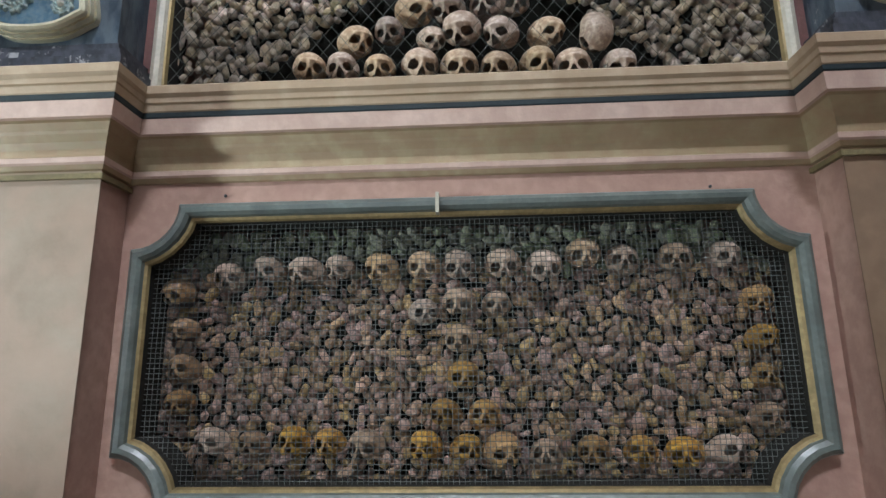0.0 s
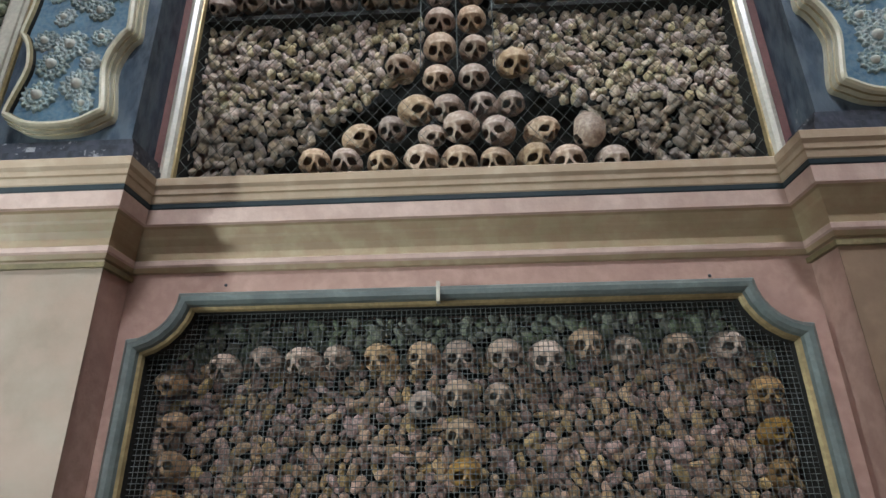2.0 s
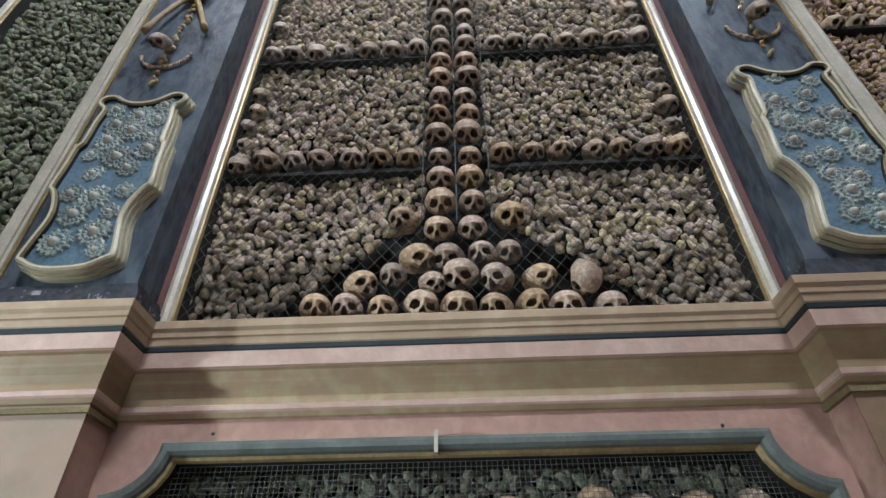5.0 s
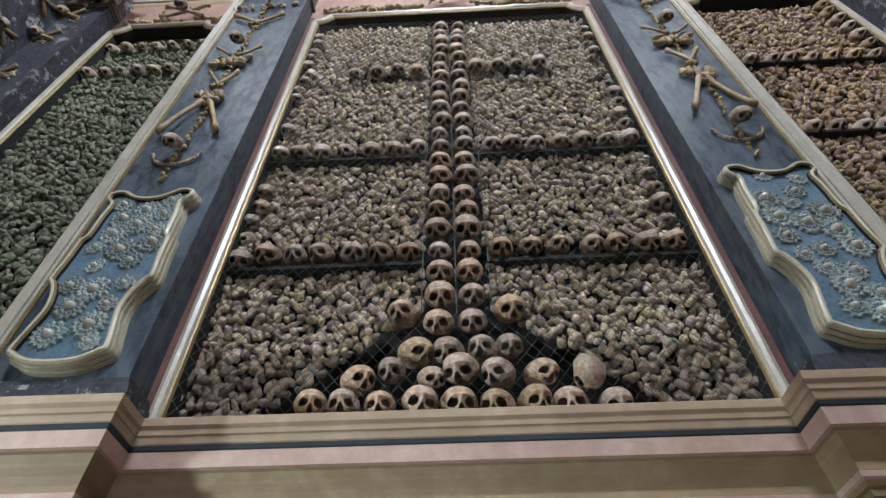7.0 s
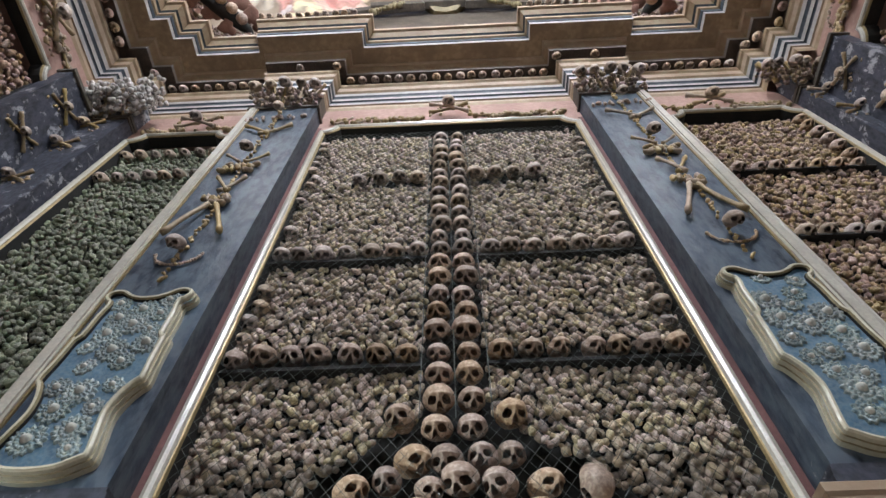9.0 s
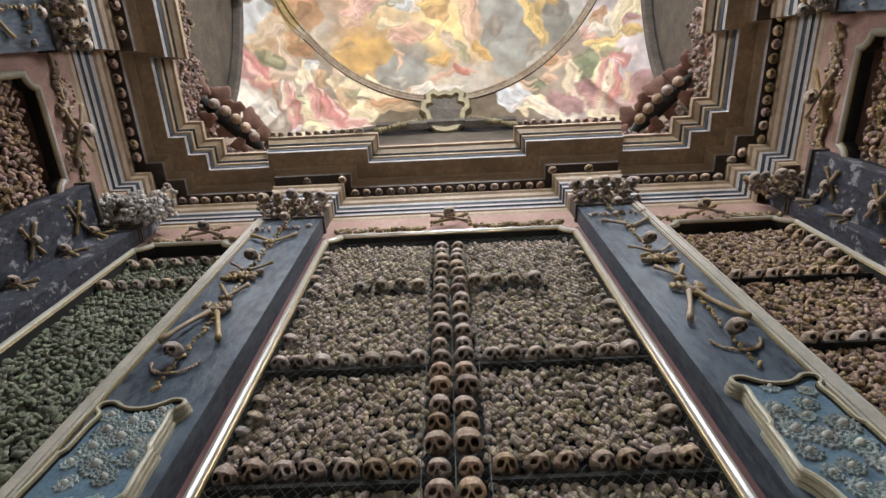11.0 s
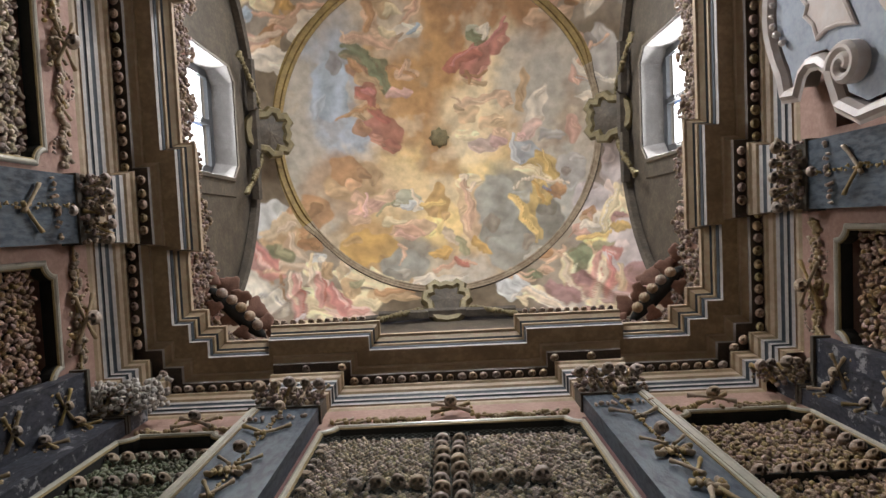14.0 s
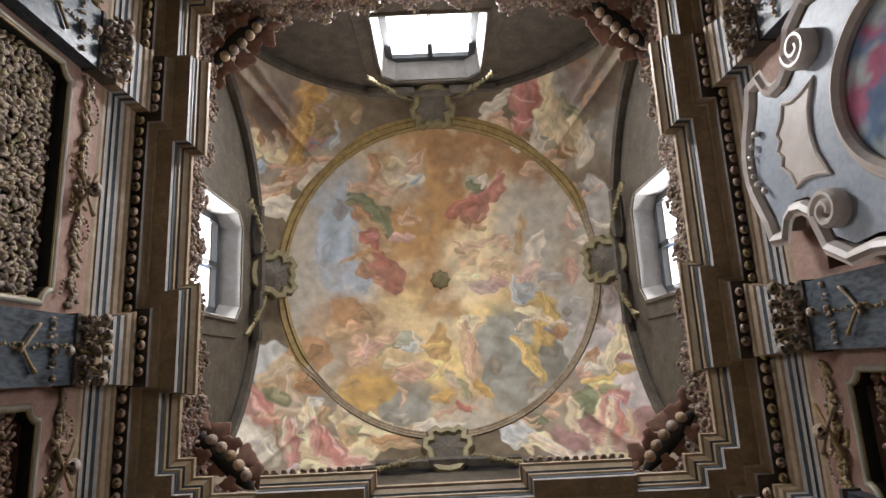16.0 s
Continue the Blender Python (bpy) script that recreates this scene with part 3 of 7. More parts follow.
# pedestals and pilasters
for side in "NSWE":
    for k, (a, c) in enumerate(PED[side]):
        b = Build()
        side_box(b, side, a + 0.004, c - 0.004, -0.01, D_PIL - 0.004, 0.0, 2.55, 0)
        ped = tagged(new("pedestal", b.mesh("pedestal", [M_PINK])), "peach plastered pedestal with dusty pink returns", "pedestal", "pilaster pedestals")
        b = Build()
        side_box(b, side, a, c, D_PIL - 0.004, D_PIL, 0.3, 2.53, 0)
        # right north face takes the shaded plaster copy, so its dimness is painted
        part("front_face", b.mesh("front_face", [M_PEACH_SHADED if side == "N" and a > 0 else M_PEACH]), ped, "smooth painted plaster face")
        b = Build()
        side_box(b, side, a - 0.012, c + 0.012, 0.0, D_PIL + 0.014, 2.468, 2.486, 0)
        part("gilt_fillet", b.mesh("gilt_fillet", [M_LIME]), ped, "thin olive-gold fillet")
        b = Build()
        side_box(b, side, a - 0.02, c + 0.02, 0.0, D_PIL + 0.02, 0.0, 0.3, 0)
        part("plinth", b.mesh("plinth", [M_STONE]), ped, "grey stone plinth")
    for k, (a, c) in enumerate(PIL[side]):
        b = Build()
        side_box(b, side, a, c, -0.01, D_PIL, 2.80, 6.95, 0)
        pil = tagged(new("pilaster", b.mesh("pilaster", [M_SLATE])), "worn blue-black pilaster with bone ornaments", "pilaster", "pilasters")
        if side == "N":
            b = Build()
            u0, u1 = (a, a + 0.075) if a < 0 else (c - 0.075, c)
            side_box(b, side, u0, u1, D_PIL - 0.01, D_PIL + 0.016, 2.92, 6.95)
            side_box(b, side, u0 + 0.016, u1 - 0.016, D_PIL + 0.016, D_PIL + 0.026, 2.92, 6.95)
            part("edge_bar", b.mesh("edge_bar", [M_SILVER]), pil, "silver-grey moulded bar along the edge")
            b = Build()
            g0 = u1 if a < 0 else u0 - 0.014
            side_box(b, side, g0, g0 + 0.014, D_PIL - 0.01, D_PIL + 0.01, 2.92, 6.95)
            part("gilt_line", b.mesh("gilt_line", [M_GOLD]), pil, "thin gilt line")
            b = Build()
            r0, r1 = (c, -1.198) if a < 0 else (1.178, a)
            side_box(b, side, r0 + 0.001, r1 - 0.001, -0.01, 0.005, 2.9, 6.82)
            part("red_strip", b.mesh("red_strip", [M_RED]), pil, "brick-red painted strip beside the pilaster")
        # stepped foot
        b = Build()
        for e, z0, z1 in ((0.060, 2.815, 2.895), (0.045, 2.895, 2.925), (0.022, 2.925, 2.960)):
            side_box(b, side, a - e, c + e, -0.01, D_PIL + e, z0, z1)
        part("foot", b.mesh("foot", [M_BLACK]), pil, "blackened stepped base")
        b = Build()
        side_box(b, side, a - 0.02, c + 0.02, 0.0, D_PIL + 0.02, 6.95, 7.0)
        side_box(b, side, a, c, 0.0, D_PIL, 7.0, 7.34)
        part("capital_block", b.mesh("capital_block", [M_STONE]), pil, "grey stone core of the bone capital")
    # corner piers
    for sg in (-1, 1):
        h = HALF[side]
        b = Build()
        inner = (3.05 if side != "N" else (3.02 if sg < 0 else 3.22))
        u0, u1 = sorted((sg * inner, sg * (h + 0.1)))
        side_box(b, side, u0, u1, -0.01, 0.15, 2.80, 7.3)
        if side in "NS":
            pier = tagged(new("corner_pier", b.mesh("corner_pier", [M_BLACK])), "black worn corner pier with bone trophies", "pier", "corner piers")
            b = Build()
            side_box(b, side, u0 - 0.02, u1 + 0.02, 0.0, 0.175, 6.93, 6.965)
            side_box(b, side, u0 - 0.01, u1 + 0.01, 0.0, 0.165, 6.90, 6.93)
            part("cap_ledge", b.mesh("cap_ledge", [M_STONE]), pier, "chalk-stained stone ledge")
            b = Build()
            side_box(b, side, u0 - 0.03, u1 + 0.03, 0.0, 0.19, 2.80, 2.92)
            part("foot", b.mesh("foot", [M_BLACK]), pier, "blackened base")


# ---- frames with notched corners ----
def notched(u0, u1, z0, z1, r, corners="1111", steps=7, step=0.0):
    """Counter-clockwise rectangle outline with concave quarter-round corners (bl, br, tr, tl)."""
    pts = []
    for (cx, cz, a0), on in zip(((u0, z0, 90), (u1, z0, 180), (u1, z1, 270), (u0, z1, 0)), corners):
        if on == "1":
            for k in range(steps + 1):
                a = radians(a0 - 90 * k / steps)
                pts.append((cx + r * math.cos(a), cz + r * math.sin(a)))
        else:
            pts.append((cx, cz))
    return pts


def spandrels(side, u0, u1, z0, z1, r, corners, material, d=0.002):
    """Wall plaster behind the notched corners."""
    for (cx, cz, a0), on in zip(((u0, z0, 90), (u1, z0, 180), (u1, z1, 270), (u0, z1, 0)), corners):
        if on != "1":
            continue
        arc = [(cx + r * math.cos(radians(a0 - 90 * k / 7)), cz + r * math.sin(radians(a0 - 90 * k / 7))) for k in range(8)]
        pts = [(cx, cz)] + arc
        n = len(pts)
        v = [P(side, u, d, z) for u, z in pts] + [P(side, u, d - 0.1, z) for u, z in pts]
        f = [tuple(range(n)), tuple(range(n, 2 * n))[::-1]] + [(i, (i + 1) % n, n + (i + 1) % n, n + i) for i in range(n)]
        tagged(new("wall_spandrel", mesh_of("wall_spandrel", v, f, material)), "pink plaster filling behind a notched frame corner", "wall", kind="structure")


def framed(name, side, outline, section, mats, slots, label, d0=0.0):
    path = [P(side, u, d0, z) for u, z in outline]
    nrm = P(side, 0, 1, 0) - P(side, 0, 0, 0)
    v, f = loop_sweep(path, section, True, normal=nrm)
    m = len(section) - 1
    thing = empty(name, side_matrix(side, 0, 0, 0), label, "")
    thing.parent = WALLS[side]
    inv = thing.matrix_basis.inverted()
    v = [inv @ q for q in v]
    for slot, pn in enumerate(("moulding", "gilt_edge", "dark_lining")):
        fs = [q for i, q in enumerate(f) if slots[i % m] == slot]
        part(pn, mesh_of(pn, v, fs, mats[slot]), thing, ("", "thin gilt inner edge", "dark inner lining")[slot])
    return thing


PANEL_SEC = [(0.002, -0.01), (0.002, 0.028), (-0.004, 0.042), (-0.018, 0.052), (-0.034, 0.050), (-0.046, 0.040), (-0.050, 0.026), (-0.060, 0.022), (-0.066, 0.012), (-0.066, -0.12)]
panel_out = notched(-1.190, 1.105, 1.405, 2.412, 0.160)
spandrels("N", -1.190, 1.105, 1.405, 2.412, 0.155, "1111", M_PINK)
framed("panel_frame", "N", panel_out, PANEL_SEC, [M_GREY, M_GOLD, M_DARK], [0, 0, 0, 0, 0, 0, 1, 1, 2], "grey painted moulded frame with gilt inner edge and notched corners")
NICHE_SEC = [(0.004, -0.02), (0.004, 0.020), (-0.006, 0.034), (-0.022, 0.040), (-0.038, 0.034), (-0.046, 0.022), (-0.054, 0.020), (-0.060, 0.008), (-0.060, -0.10)]
NICHE_SLOT = [0, 0, 0, 0, 0, 1, 1, 2]
for side in "NWE":
    for (a, c), mats in ((MAIN[side], 0), (SIDE_L[side], 0), (SIDE_R[side], 0)):
        if side == "E" and abs(a + c) < 0.5:
            continue
        big = abs(a + c) < 0.5
        z0 = NICHE_Z0
        spandrels(side, a - 0.02, c + 0.02, z0 - 0.05, NICHE_Z1 + 0.02, 0.125, "0011", M_PINK)
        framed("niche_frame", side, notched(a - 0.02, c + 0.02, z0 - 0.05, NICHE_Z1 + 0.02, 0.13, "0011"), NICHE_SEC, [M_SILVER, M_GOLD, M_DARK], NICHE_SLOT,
               "silver-grey moulded niche frame with gilt edge")


# ---- packed bones ----
def main_skip(a, z):
    if -0.185 < a < 0.115 and z > 3.30:
        return True
    if z < 3.42 and abs(a + 0.03) < 0.80 - (z - 2.92) * 1.2:
        return True
    for zr in (3.805, 4.705, 5.75):
        if zr - (0.10 if zr < 4 else 0.065) < z < zr + 0.055 and (zr < 5 or 0.2 < abs(a + 0.04) < 0.76):
            return True
    return False


def fill_niche(side, span, z1, seed, material, label, skip=None, d=-0.07, pitch=0.0365, size=0.0208, single=0.0):
    bone_fill(side, span[0] + 0.03, span[1] - 0.03, 2.89, z1, d, pitch, size, seed, material, label, skip, single)


fill_niche("N", MAIN["N"], 6.68, 11, M_STUFF, "grey-beige packed bone ends filling the main niche", main_skip, single=3.3)
fill_niche("N", SIDE_L["N"], 6.62, 12, M_STUFF_GREEN, "greenish mouldy packed bones filling the side niche")
fill_niche("N", SIDE_R["N"], 6.66, 13, M_STUFF_WARM, "warm brown packed bones filling the side niche")
fill_niche("W", MAIN["W"], 6.72, 14, M_STUFF, "grey packed bones filling the west niche", lambda a, z: z < 4.9, d=-0.09, pitch=0.052, size=0.028)
fill_niche("W", SIDE_R["W"], 6.68, 15, M_STUFF_DARK, "dark packed bones filling the west niche", lambda a, z: z < 4.9, d=-0.09, pitch=0.052, size=0.028)
fill_niche("W", SIDE_L["W"], 6.68, 16, M_STUFF_DARK, "dark packed bones filling the west niche", lambda a, z: z < 4.9, d=-0.09, pitch=0.052, size=0.028)
fill_niche("E", SIDE_L["E"], 6.68, 17, M_STUFF_DARK, "dark packed bones filling the east niche", lambda a, z: z < 4.9, d=-0.09, pitch=0.052, size=0.028)


# skulls of the grille panel: place along the wall and height of the middle of each face
def skull_row(places, key, label, group, d=-0.05, size=0.95, tilt=9.0):
    for k, (u, z) in enumerate(places):
        s = size * (0.94 + 0.12 * ((k * 37) % 10) / 10)
        skull(P("N", u, d, z - 0.083 * s), 0, s, key(k, z), label, group, tilt, lean(z))


GRILLE_TOP = ((-0.89, 2.175), (-0.746, 2.212), (-0.609, 2.200), (-0.484, 2.214), (-0.333, 2.212), (-0.183, 2.212), (-0.051, 2.205), (0.109, 2.218), (0.255, 2.200), (0.391, 2.234), (0.526, 2.214), (0.708, 2.225), (0.882, 2.220))
GRILLE_CROSS = ((-0.178, 2.045), (-0.057, 2.076), (0.079, 2.073), (-0.050, 1.945), (-0.046, 1.825), (-0.110, 1.705), (0.026, 1.690))
GRILLE_LOW = ((-0.921, 1.606), (-0.782, 1.605), (-0.638, 1.600), (-0.505, 1.602), (-0.382, 1.592), (-0.186, 1.592), (-0.032, 1.585), (0.090, 1.573), (0.226, 1.563), (0.380, 1.572), (0.541, 1.572), (0.688, 1.570), (0.833, 1.570))
GRILLE_EDGE = ((-1.049, 2.000), (-1.050, 1.857), (-1.039, 1.735), (-1.075, 2.125), (0.982, 2.072), (0.986, 1.941), (0.984, 1.813), (0.970, 1.680))
def grille_skip(a, z):
    return any((a - u) ** 2 + (z - w + 0.01) ** 2 < 0.052 ** 2 for u, w in GRILLE_TOP + GRILLE_CROSS + GRILLE_LOW + GRILLE_EDGE)


bone_fill("N", -1.14, 1.06, 1.45, 2.19, -0.150, 0.037, 0.0215, 21, M_STUFF_DARK, "brown packed bone ends behind the wire grille", grille_skip)
# top strip in the darker green set: shade under the frame painted as colour
bone_fill("N", -1.14, 1.05, 2.19, 2.37, -0.150, 0.042, 0.024, 22, M_STUFF_GREEN, "greenish bones along the grille's top, shade put into their colour", grille_skip)
skull_row(GRILLE_TOP, lambda k, z: "dusty", "dusty brown skull in the top row behind the grille", "skulls behind the grille", -0.103, 0.94)
skull_row(GRILLE_CROSS, lambda k, z: "ochre" if z < 1.9 else "dusty", "varnished skull in the small cross behind the grille", "skulls behind the grille", -0.100, 0.88)
skull_row(GRILLE_LOW, lambda k, z: "dusty" if k % 4 == 0 else "ochre", "yellowed skull in the bottom row behind the grille", "skulls behind the grille", -0.103, 0.90, 12)
skull_row(GRILLE_EDGE, lambda k, z: "ochre", "yellow-brown skull stacked along the grille's edge", "skulls behind the grille", -0.105, 0.80, 14)

# skulls of the great niche: pyramid, cross, arms and edges
PYRAMID = ((-0.609, 2.974, 0.90, 6), (-0.478, 2.969, 0.97, 4), (-0.335, 2.963, 0.93, -6), (-0.190, 2.972, 1.09, 20), (-0.033, 2.965, 1.06, 2), (0.109, 2.951, 1.03, -3), (0.256, 2.957, 1.03, 2), (0.388, 2.938, 1.05, 4), (0.550, 2.928, 0.98, -8),
           (-0.431, 3.088, 0.97, 28), (-0.299, 3.119, 0.90, -12), (-0.144, 3.089, 0.86, 14), (-0.018, 3.112, 1.06, -6), (0.132, 3.106, 1.08, -26), (0.289, 3.100, 1.05, 30),
           (-0.216, 3.223, 1.06, 26), (-0.073, 3.218, 1.08, -12), (0.071, 3.228, 0.96, -22), (0.183, 3.230, 0.84, 10))
for u, z, s_, turn in PYRAMID:
    skull(P("N", u, -0.045 - 0.10 * (z - 2.95), z - 0.083 * s_), turn, s_, "bone", "brown-stained skull stacked in the pyramid on the sill", "pyramid of skulls", tilt=8, nod=lean(z) - 4)
ob = skull(P("N", 0.436, -0.055, 3.03), 35, 1.02, "bone", "pale skull tipped over on the pyramid", "pyramid of skulls")
ob.rotation_euler = (radians(80), radians(18), radians(30))
for col, u in enumerate((-0.105, 0.036)):
    places = [(u + RNG.uniform(-0.006, 0.006) + (0.008 if k > 6 else 0), 3.356 + 0.1495 * k) for k in range(22)]
    skull_row(places, lambda k, z: "bone" if z < 4.7 else "grey", "browned skull in the double column of the cross", "cross of skulls", -0.052, 0.985, 8)
skull_row(((-0.265, 3.416), (0.200, 3.407)), lambda k, z: "bone", "skull beside the foot of the cross", "cross of skulls", -0.05, 1.0)
ROWS = (((-1.091, -0.960, -0.817, -0.681, -0.535, -0.391, -0.257, 0.190, 0.330, 0.469, 0.628, 0.760, 0.900, 1.042), 3.805),
        ((-1.081, -0.955, -0.812, -0.665, -0.520, -0.384, -0.235, 0.213, 0.332, 0.480, 0.614, 0.763, 0.898, 1.044), 4.705),
        ((-0.717, -0.552, -0.411, -0.267, 0.177, 0.330, 0.478, 0.630), 5.750))
for us, z in ROWS:
    skull_row([(u, z + RNG.uniform(-0.008, 0.008)) for u in us], lambda k, z: "bone" if z < 4 else "grey", "skull set in a horizontal row across the niche", "rows of skulls", -0.05, 0.93, 11)
for u, gap in ((-1.105, 0.0), (1.06, 0.02)):
    places = [(u + RNG.uniform(-0.02, 0.02), 3.98 + k * 0.132 + gap) for k in range(20)]
    skull_row([q for q in places if abs(q[1] - 4.705) > 0.075 and RNG.random() < 0.75], lambda k, z: "grey", "skull set along the edge of the niche", "edge skulls", -0.085, 0.84, 20)

# shelves under the rows, posts beside the column
for zr, u0, u1 in ((3.715, -1.16, -0.19), (3.715, 0.12, 1.14), (4.625, 0.12, 1.14), (4.625, -1.16, -0.19)):
    b = Build()
    side_box(b, "N", u0, u1, -0.12, -0.02, zr - 0.022, zr)
    tagged(new("shelf", b.mesh("shelf", [M_DARK])), "thin dark wooden shelf under a skull row", "shelf", "niche shelves")


def tube(name, lines, r, material, sides=4, label="", category="", kind=""):
    cu = bpy.data.curves.new(name, "CURVE")
    cu.dimensions, cu.bevel_depth, cu.bevel_resolution = "3D", r, 0 if sides == 4 else 2
    for pts in lines:
        sp = cu.splines.new("POLY")
        sp.points.add(len(pts) - 1)
        for q, p in zip(sp.points, pts):
            q.co = (*p, 1)
    cu.materials.append(material)
    return tagged(new(name, cu), label, category, kind=kind)


lines = []
z, k = 2.88, 0
while z < 6.6:
    pts, u, i = [], -1.16, 0
    while u < 1.15:
        pts.append(P("N", u, 0.004 + 0.004 * math.sin(z * 3), z + (0.0175 if (i + k) % 2 else -0.0175) + 0.003 * math.sin(u * 7 + z * 3)))
        u += 0.028
        i += 1
    lines.append(pts)
    z += 0.035
    k += 1
tube("wire_netting", lines, 0.0016, M_DARKWIRE, 4, "sagging dark diamond wire netting over the niche", "netting", "stuff")
lines = [[P("N", -1.145 + i * 0.0172 + 0.002 * math.sin(i * 1.7), -0.02, 1.44), P("N", -1.145 + i * 0.0172, -0.012, 1.9), P("N", -1.145 + i * 0.0172, -0.02, 2.38)] for i in range(128)]
lines += [[P("N", -1.15, -0.017, 1.45 + i * 0.0172), P("N", -0.05, -0.009, 1.447 + i * 0.0172), P("N", 1.06, -0.017, 1.45 + i * 0.0172 + 0.002 * math.sin(i))] for i in range(54)]
tube("wire_grille", lines, 0.0012, M_WIRE, 4, "woven square wire grille in front of the bones", "grille", "stuff")

# rows of skulls in the side niches
for zr, u0, u1, key in ((5.62, 2.14, 3.02, "bone"), (4.70, 2.14, 3.02, "grey"), (3.78, 2.14, 3.02, "grey")):
    for i in range(7):
        skull(P("N", u0 + (u1 - u0) * i / 6, -0.055, zr - 0.02), 0, 0.84, key, "warm brown skull in a row across the side niche", "side niche skulls", nod=lean(zr) - 12)
    b = Build()
    side_box(b, "N", u0 - 0.06, u1 + 0.1, -0.12, -0.02, zr - 0.024, zr - 0.002)
    tagged(new("shelf", b.mesh("shelf", [M_DARK])), "thin dark wooden shelf under a skull row", "shelf", "niche shelves")
for k in range(6):
    skull(P("N", 3.06, -0.045, 5.78 + 0.145 * k), 0, 0.82, "bone", "warm brown skull along the side niche's edge", "side niche skulls", nod=20)
for zr in (6.40, 5.95):
    for i in range(7):
        skull(P("N", -2.88 + 0.13 * i, -0.065, zr), 0, 0.80, "grey", "dull greenish skull in a row across the side niche", "side niche skulls", nod=lean(zr) - 12)

# painted board over the bones of the great niche
b = Build()
side_box(b, "N", -1.16, 1.14, -0.16, -0.14, 6.55, 6.84)
tagged(new("niche_board", b.mesh("niche_board", [M_GREENBACK])), "dark green board above the packed bones", "board")
for u in (-0.185, -0.032, 0.122):
    tube("wire_rod", [[P("N", u, 0.0, 3.36), P("N", u + 0.004, 0.002, 4.9), P("N", u, 0.0, 6.58)]], 0.0026, M_DARKWIRE, 4, "thin dark iron rod beside the skull column", "rod")
b = Build()
side_box(b, "N", -0.125, -0.113, 0.0, 0.056, 2.352, 2.424)
tagged(new("frame_clip", b.mesh("frame_clip", [M_SILVER])), "small bright metal clip over the frame's joint", "clip")
for u, z in ((0.815, 2.432), (-0.88, 2.447)):
    v, f = ico(2)
    tagged(new("wall_nail", mesh_of("wall_nail", [P("N", u, 0.006, z) + Vector(q) * 0.006 for q in v], f, M_FRAMEWOOD)), "small dark nail head in the pink plaster", "nail")


# ---- vault ----
Z_RING, R_RING, Z_APEX = 12.96, 3.08, 14.02
Z_FOOT, Z_ARCH = 9.3, 12.35


def vault_uv(theta):
    """Square outline point and arch height in that direction."""
    hx, hy = 3.47, 3.62
    c, s = math.cos(theta), math.sin(theta)
    k = 1 / max(abs(c) / hx, abs(s) / hy)
    x, y = k * c, k * s
    if abs(abs(x) - hx) < 1e-6:
        t = abs(y) / hy
    else:
        t = abs(x) / hx
    e = math.sqrt(max(0.0, 1 - (t / 0.93) ** 2)) if t < 0.93 else 0.0
    return x, y, Z_FOOT + (Z_ARCH - Z_FOOT) * e


def lump(x, y, s):
    return noise.fractal(Vector((x * s, y * s, 3.3)), 1.0, 2.0, 4)


def mixc(a, b, t):
    t = max(0.0, min(1.0, t))
    return tuple(p + (q - p) * t for p, q in zip(a, b))


PAINT = random.Random(5)
SKIN, PINK_C, RED_C, BLUE_C, WHITE_C, OCHRE_C, GREEN_C = (0.56, 0.37, 0.24), (0.50, 0.29, 0.23), (0.33, 0.11, 0.085), (0.28, 0.32, 0.36), (0.62, 0.56, 0.46), (0.48, 0.28, 0.09), (0.14, 0.16, 0.09)


TAN, UMBER, CREAM_C, GLOW, SKY_C, CLOUD, SLATE_C = (0.44, 0.29, 0.155), (0.29, 0.135, 0.055), (0.76, 0.62, 0.38), (0.80, 0.60, 0.24), (0.34, 0.42, 0.52), (0.42, 0.40, 0.35), (0.19, 0.20, 0.185)
# broad washes of the fresco: place, half-sizes, slant, colour, strength
WASHES = [
    (-1.75, 0.0, 0.55, 1.9, 0.0, CLOUD, 0.9), (1.75, 0.1, 0.5, 1.6, 0.0, CLOUD, 0.8), (0.0, -1.1, 0.75, 1.1, 0.0, (0.46, 0.24, 0.08), 0.9), (0.75, -1.55, 0.75, 0.35, 0.3, UMBER, 0.85),
    (1.15, -1.15, 0.42, 0.3, 0.9, UMBER, 0.7), (0.1, 0.75, 0.85, 0.6, 0.0, GLOW, 0.95), (0.75, -0.75, 0.35, 0.5, 0.4, CREAM_C, 0.9), (0.4, -0.15, 0.42, 0.42, 0.0, CREAM_C, 0.85),
    (-1.35, -0.75, 0.32, 0.55, 0.1, SKY_C, 0.9), (-1.15, 0.0, 0.3, 0.3, 0.5, SKY_C, 0.9), (-1.25, 0.6, 0.45, 0.35, 0.2, (0.38, 0.23, 0.13), 0.75), (-0.9, 1.35, 0.5, 0.3, -0.4, (0.44, 0.26, 0.10), 0.75),
]
WASHES += [
    (1.3, -0.55, 0.38, 0.6, -0.3, CLOUD, 0.8), (1.5, -0.15, 0.35, 0.4, 0.0, (0.30, 0.22, 0.16), 0.7), (0.0, 0.28, 0.26, 0.2, 0.0, UMBER, 0.75), (-0.05, -0.1, 0.2, 0.35, 0.0, (0.33, 0.15, 0.05), 0.6),
    (0.92, 0.98, 0.42, 0.52, 0.2, SLATE_C, 0.92), (1.55, 0.9, 0.28, 0.5, 0.3, (0.36, 0.38, 0.36), 0.7), (-0.42, 1.62, 0.34, 0.2, 0.0, SLATE_C, 0.85), (0.35, 1.78, 0.4, 0.16, 0.0, CLOUD, 0.8),
    (-0.4, 0.75, 0.5, 0.4, 0.2, (0.56, 0.42, 0.26), 0.6), (-0.75, -1.5, 0.5, 0.32, 0.2, CLOUD, 0.6),
]


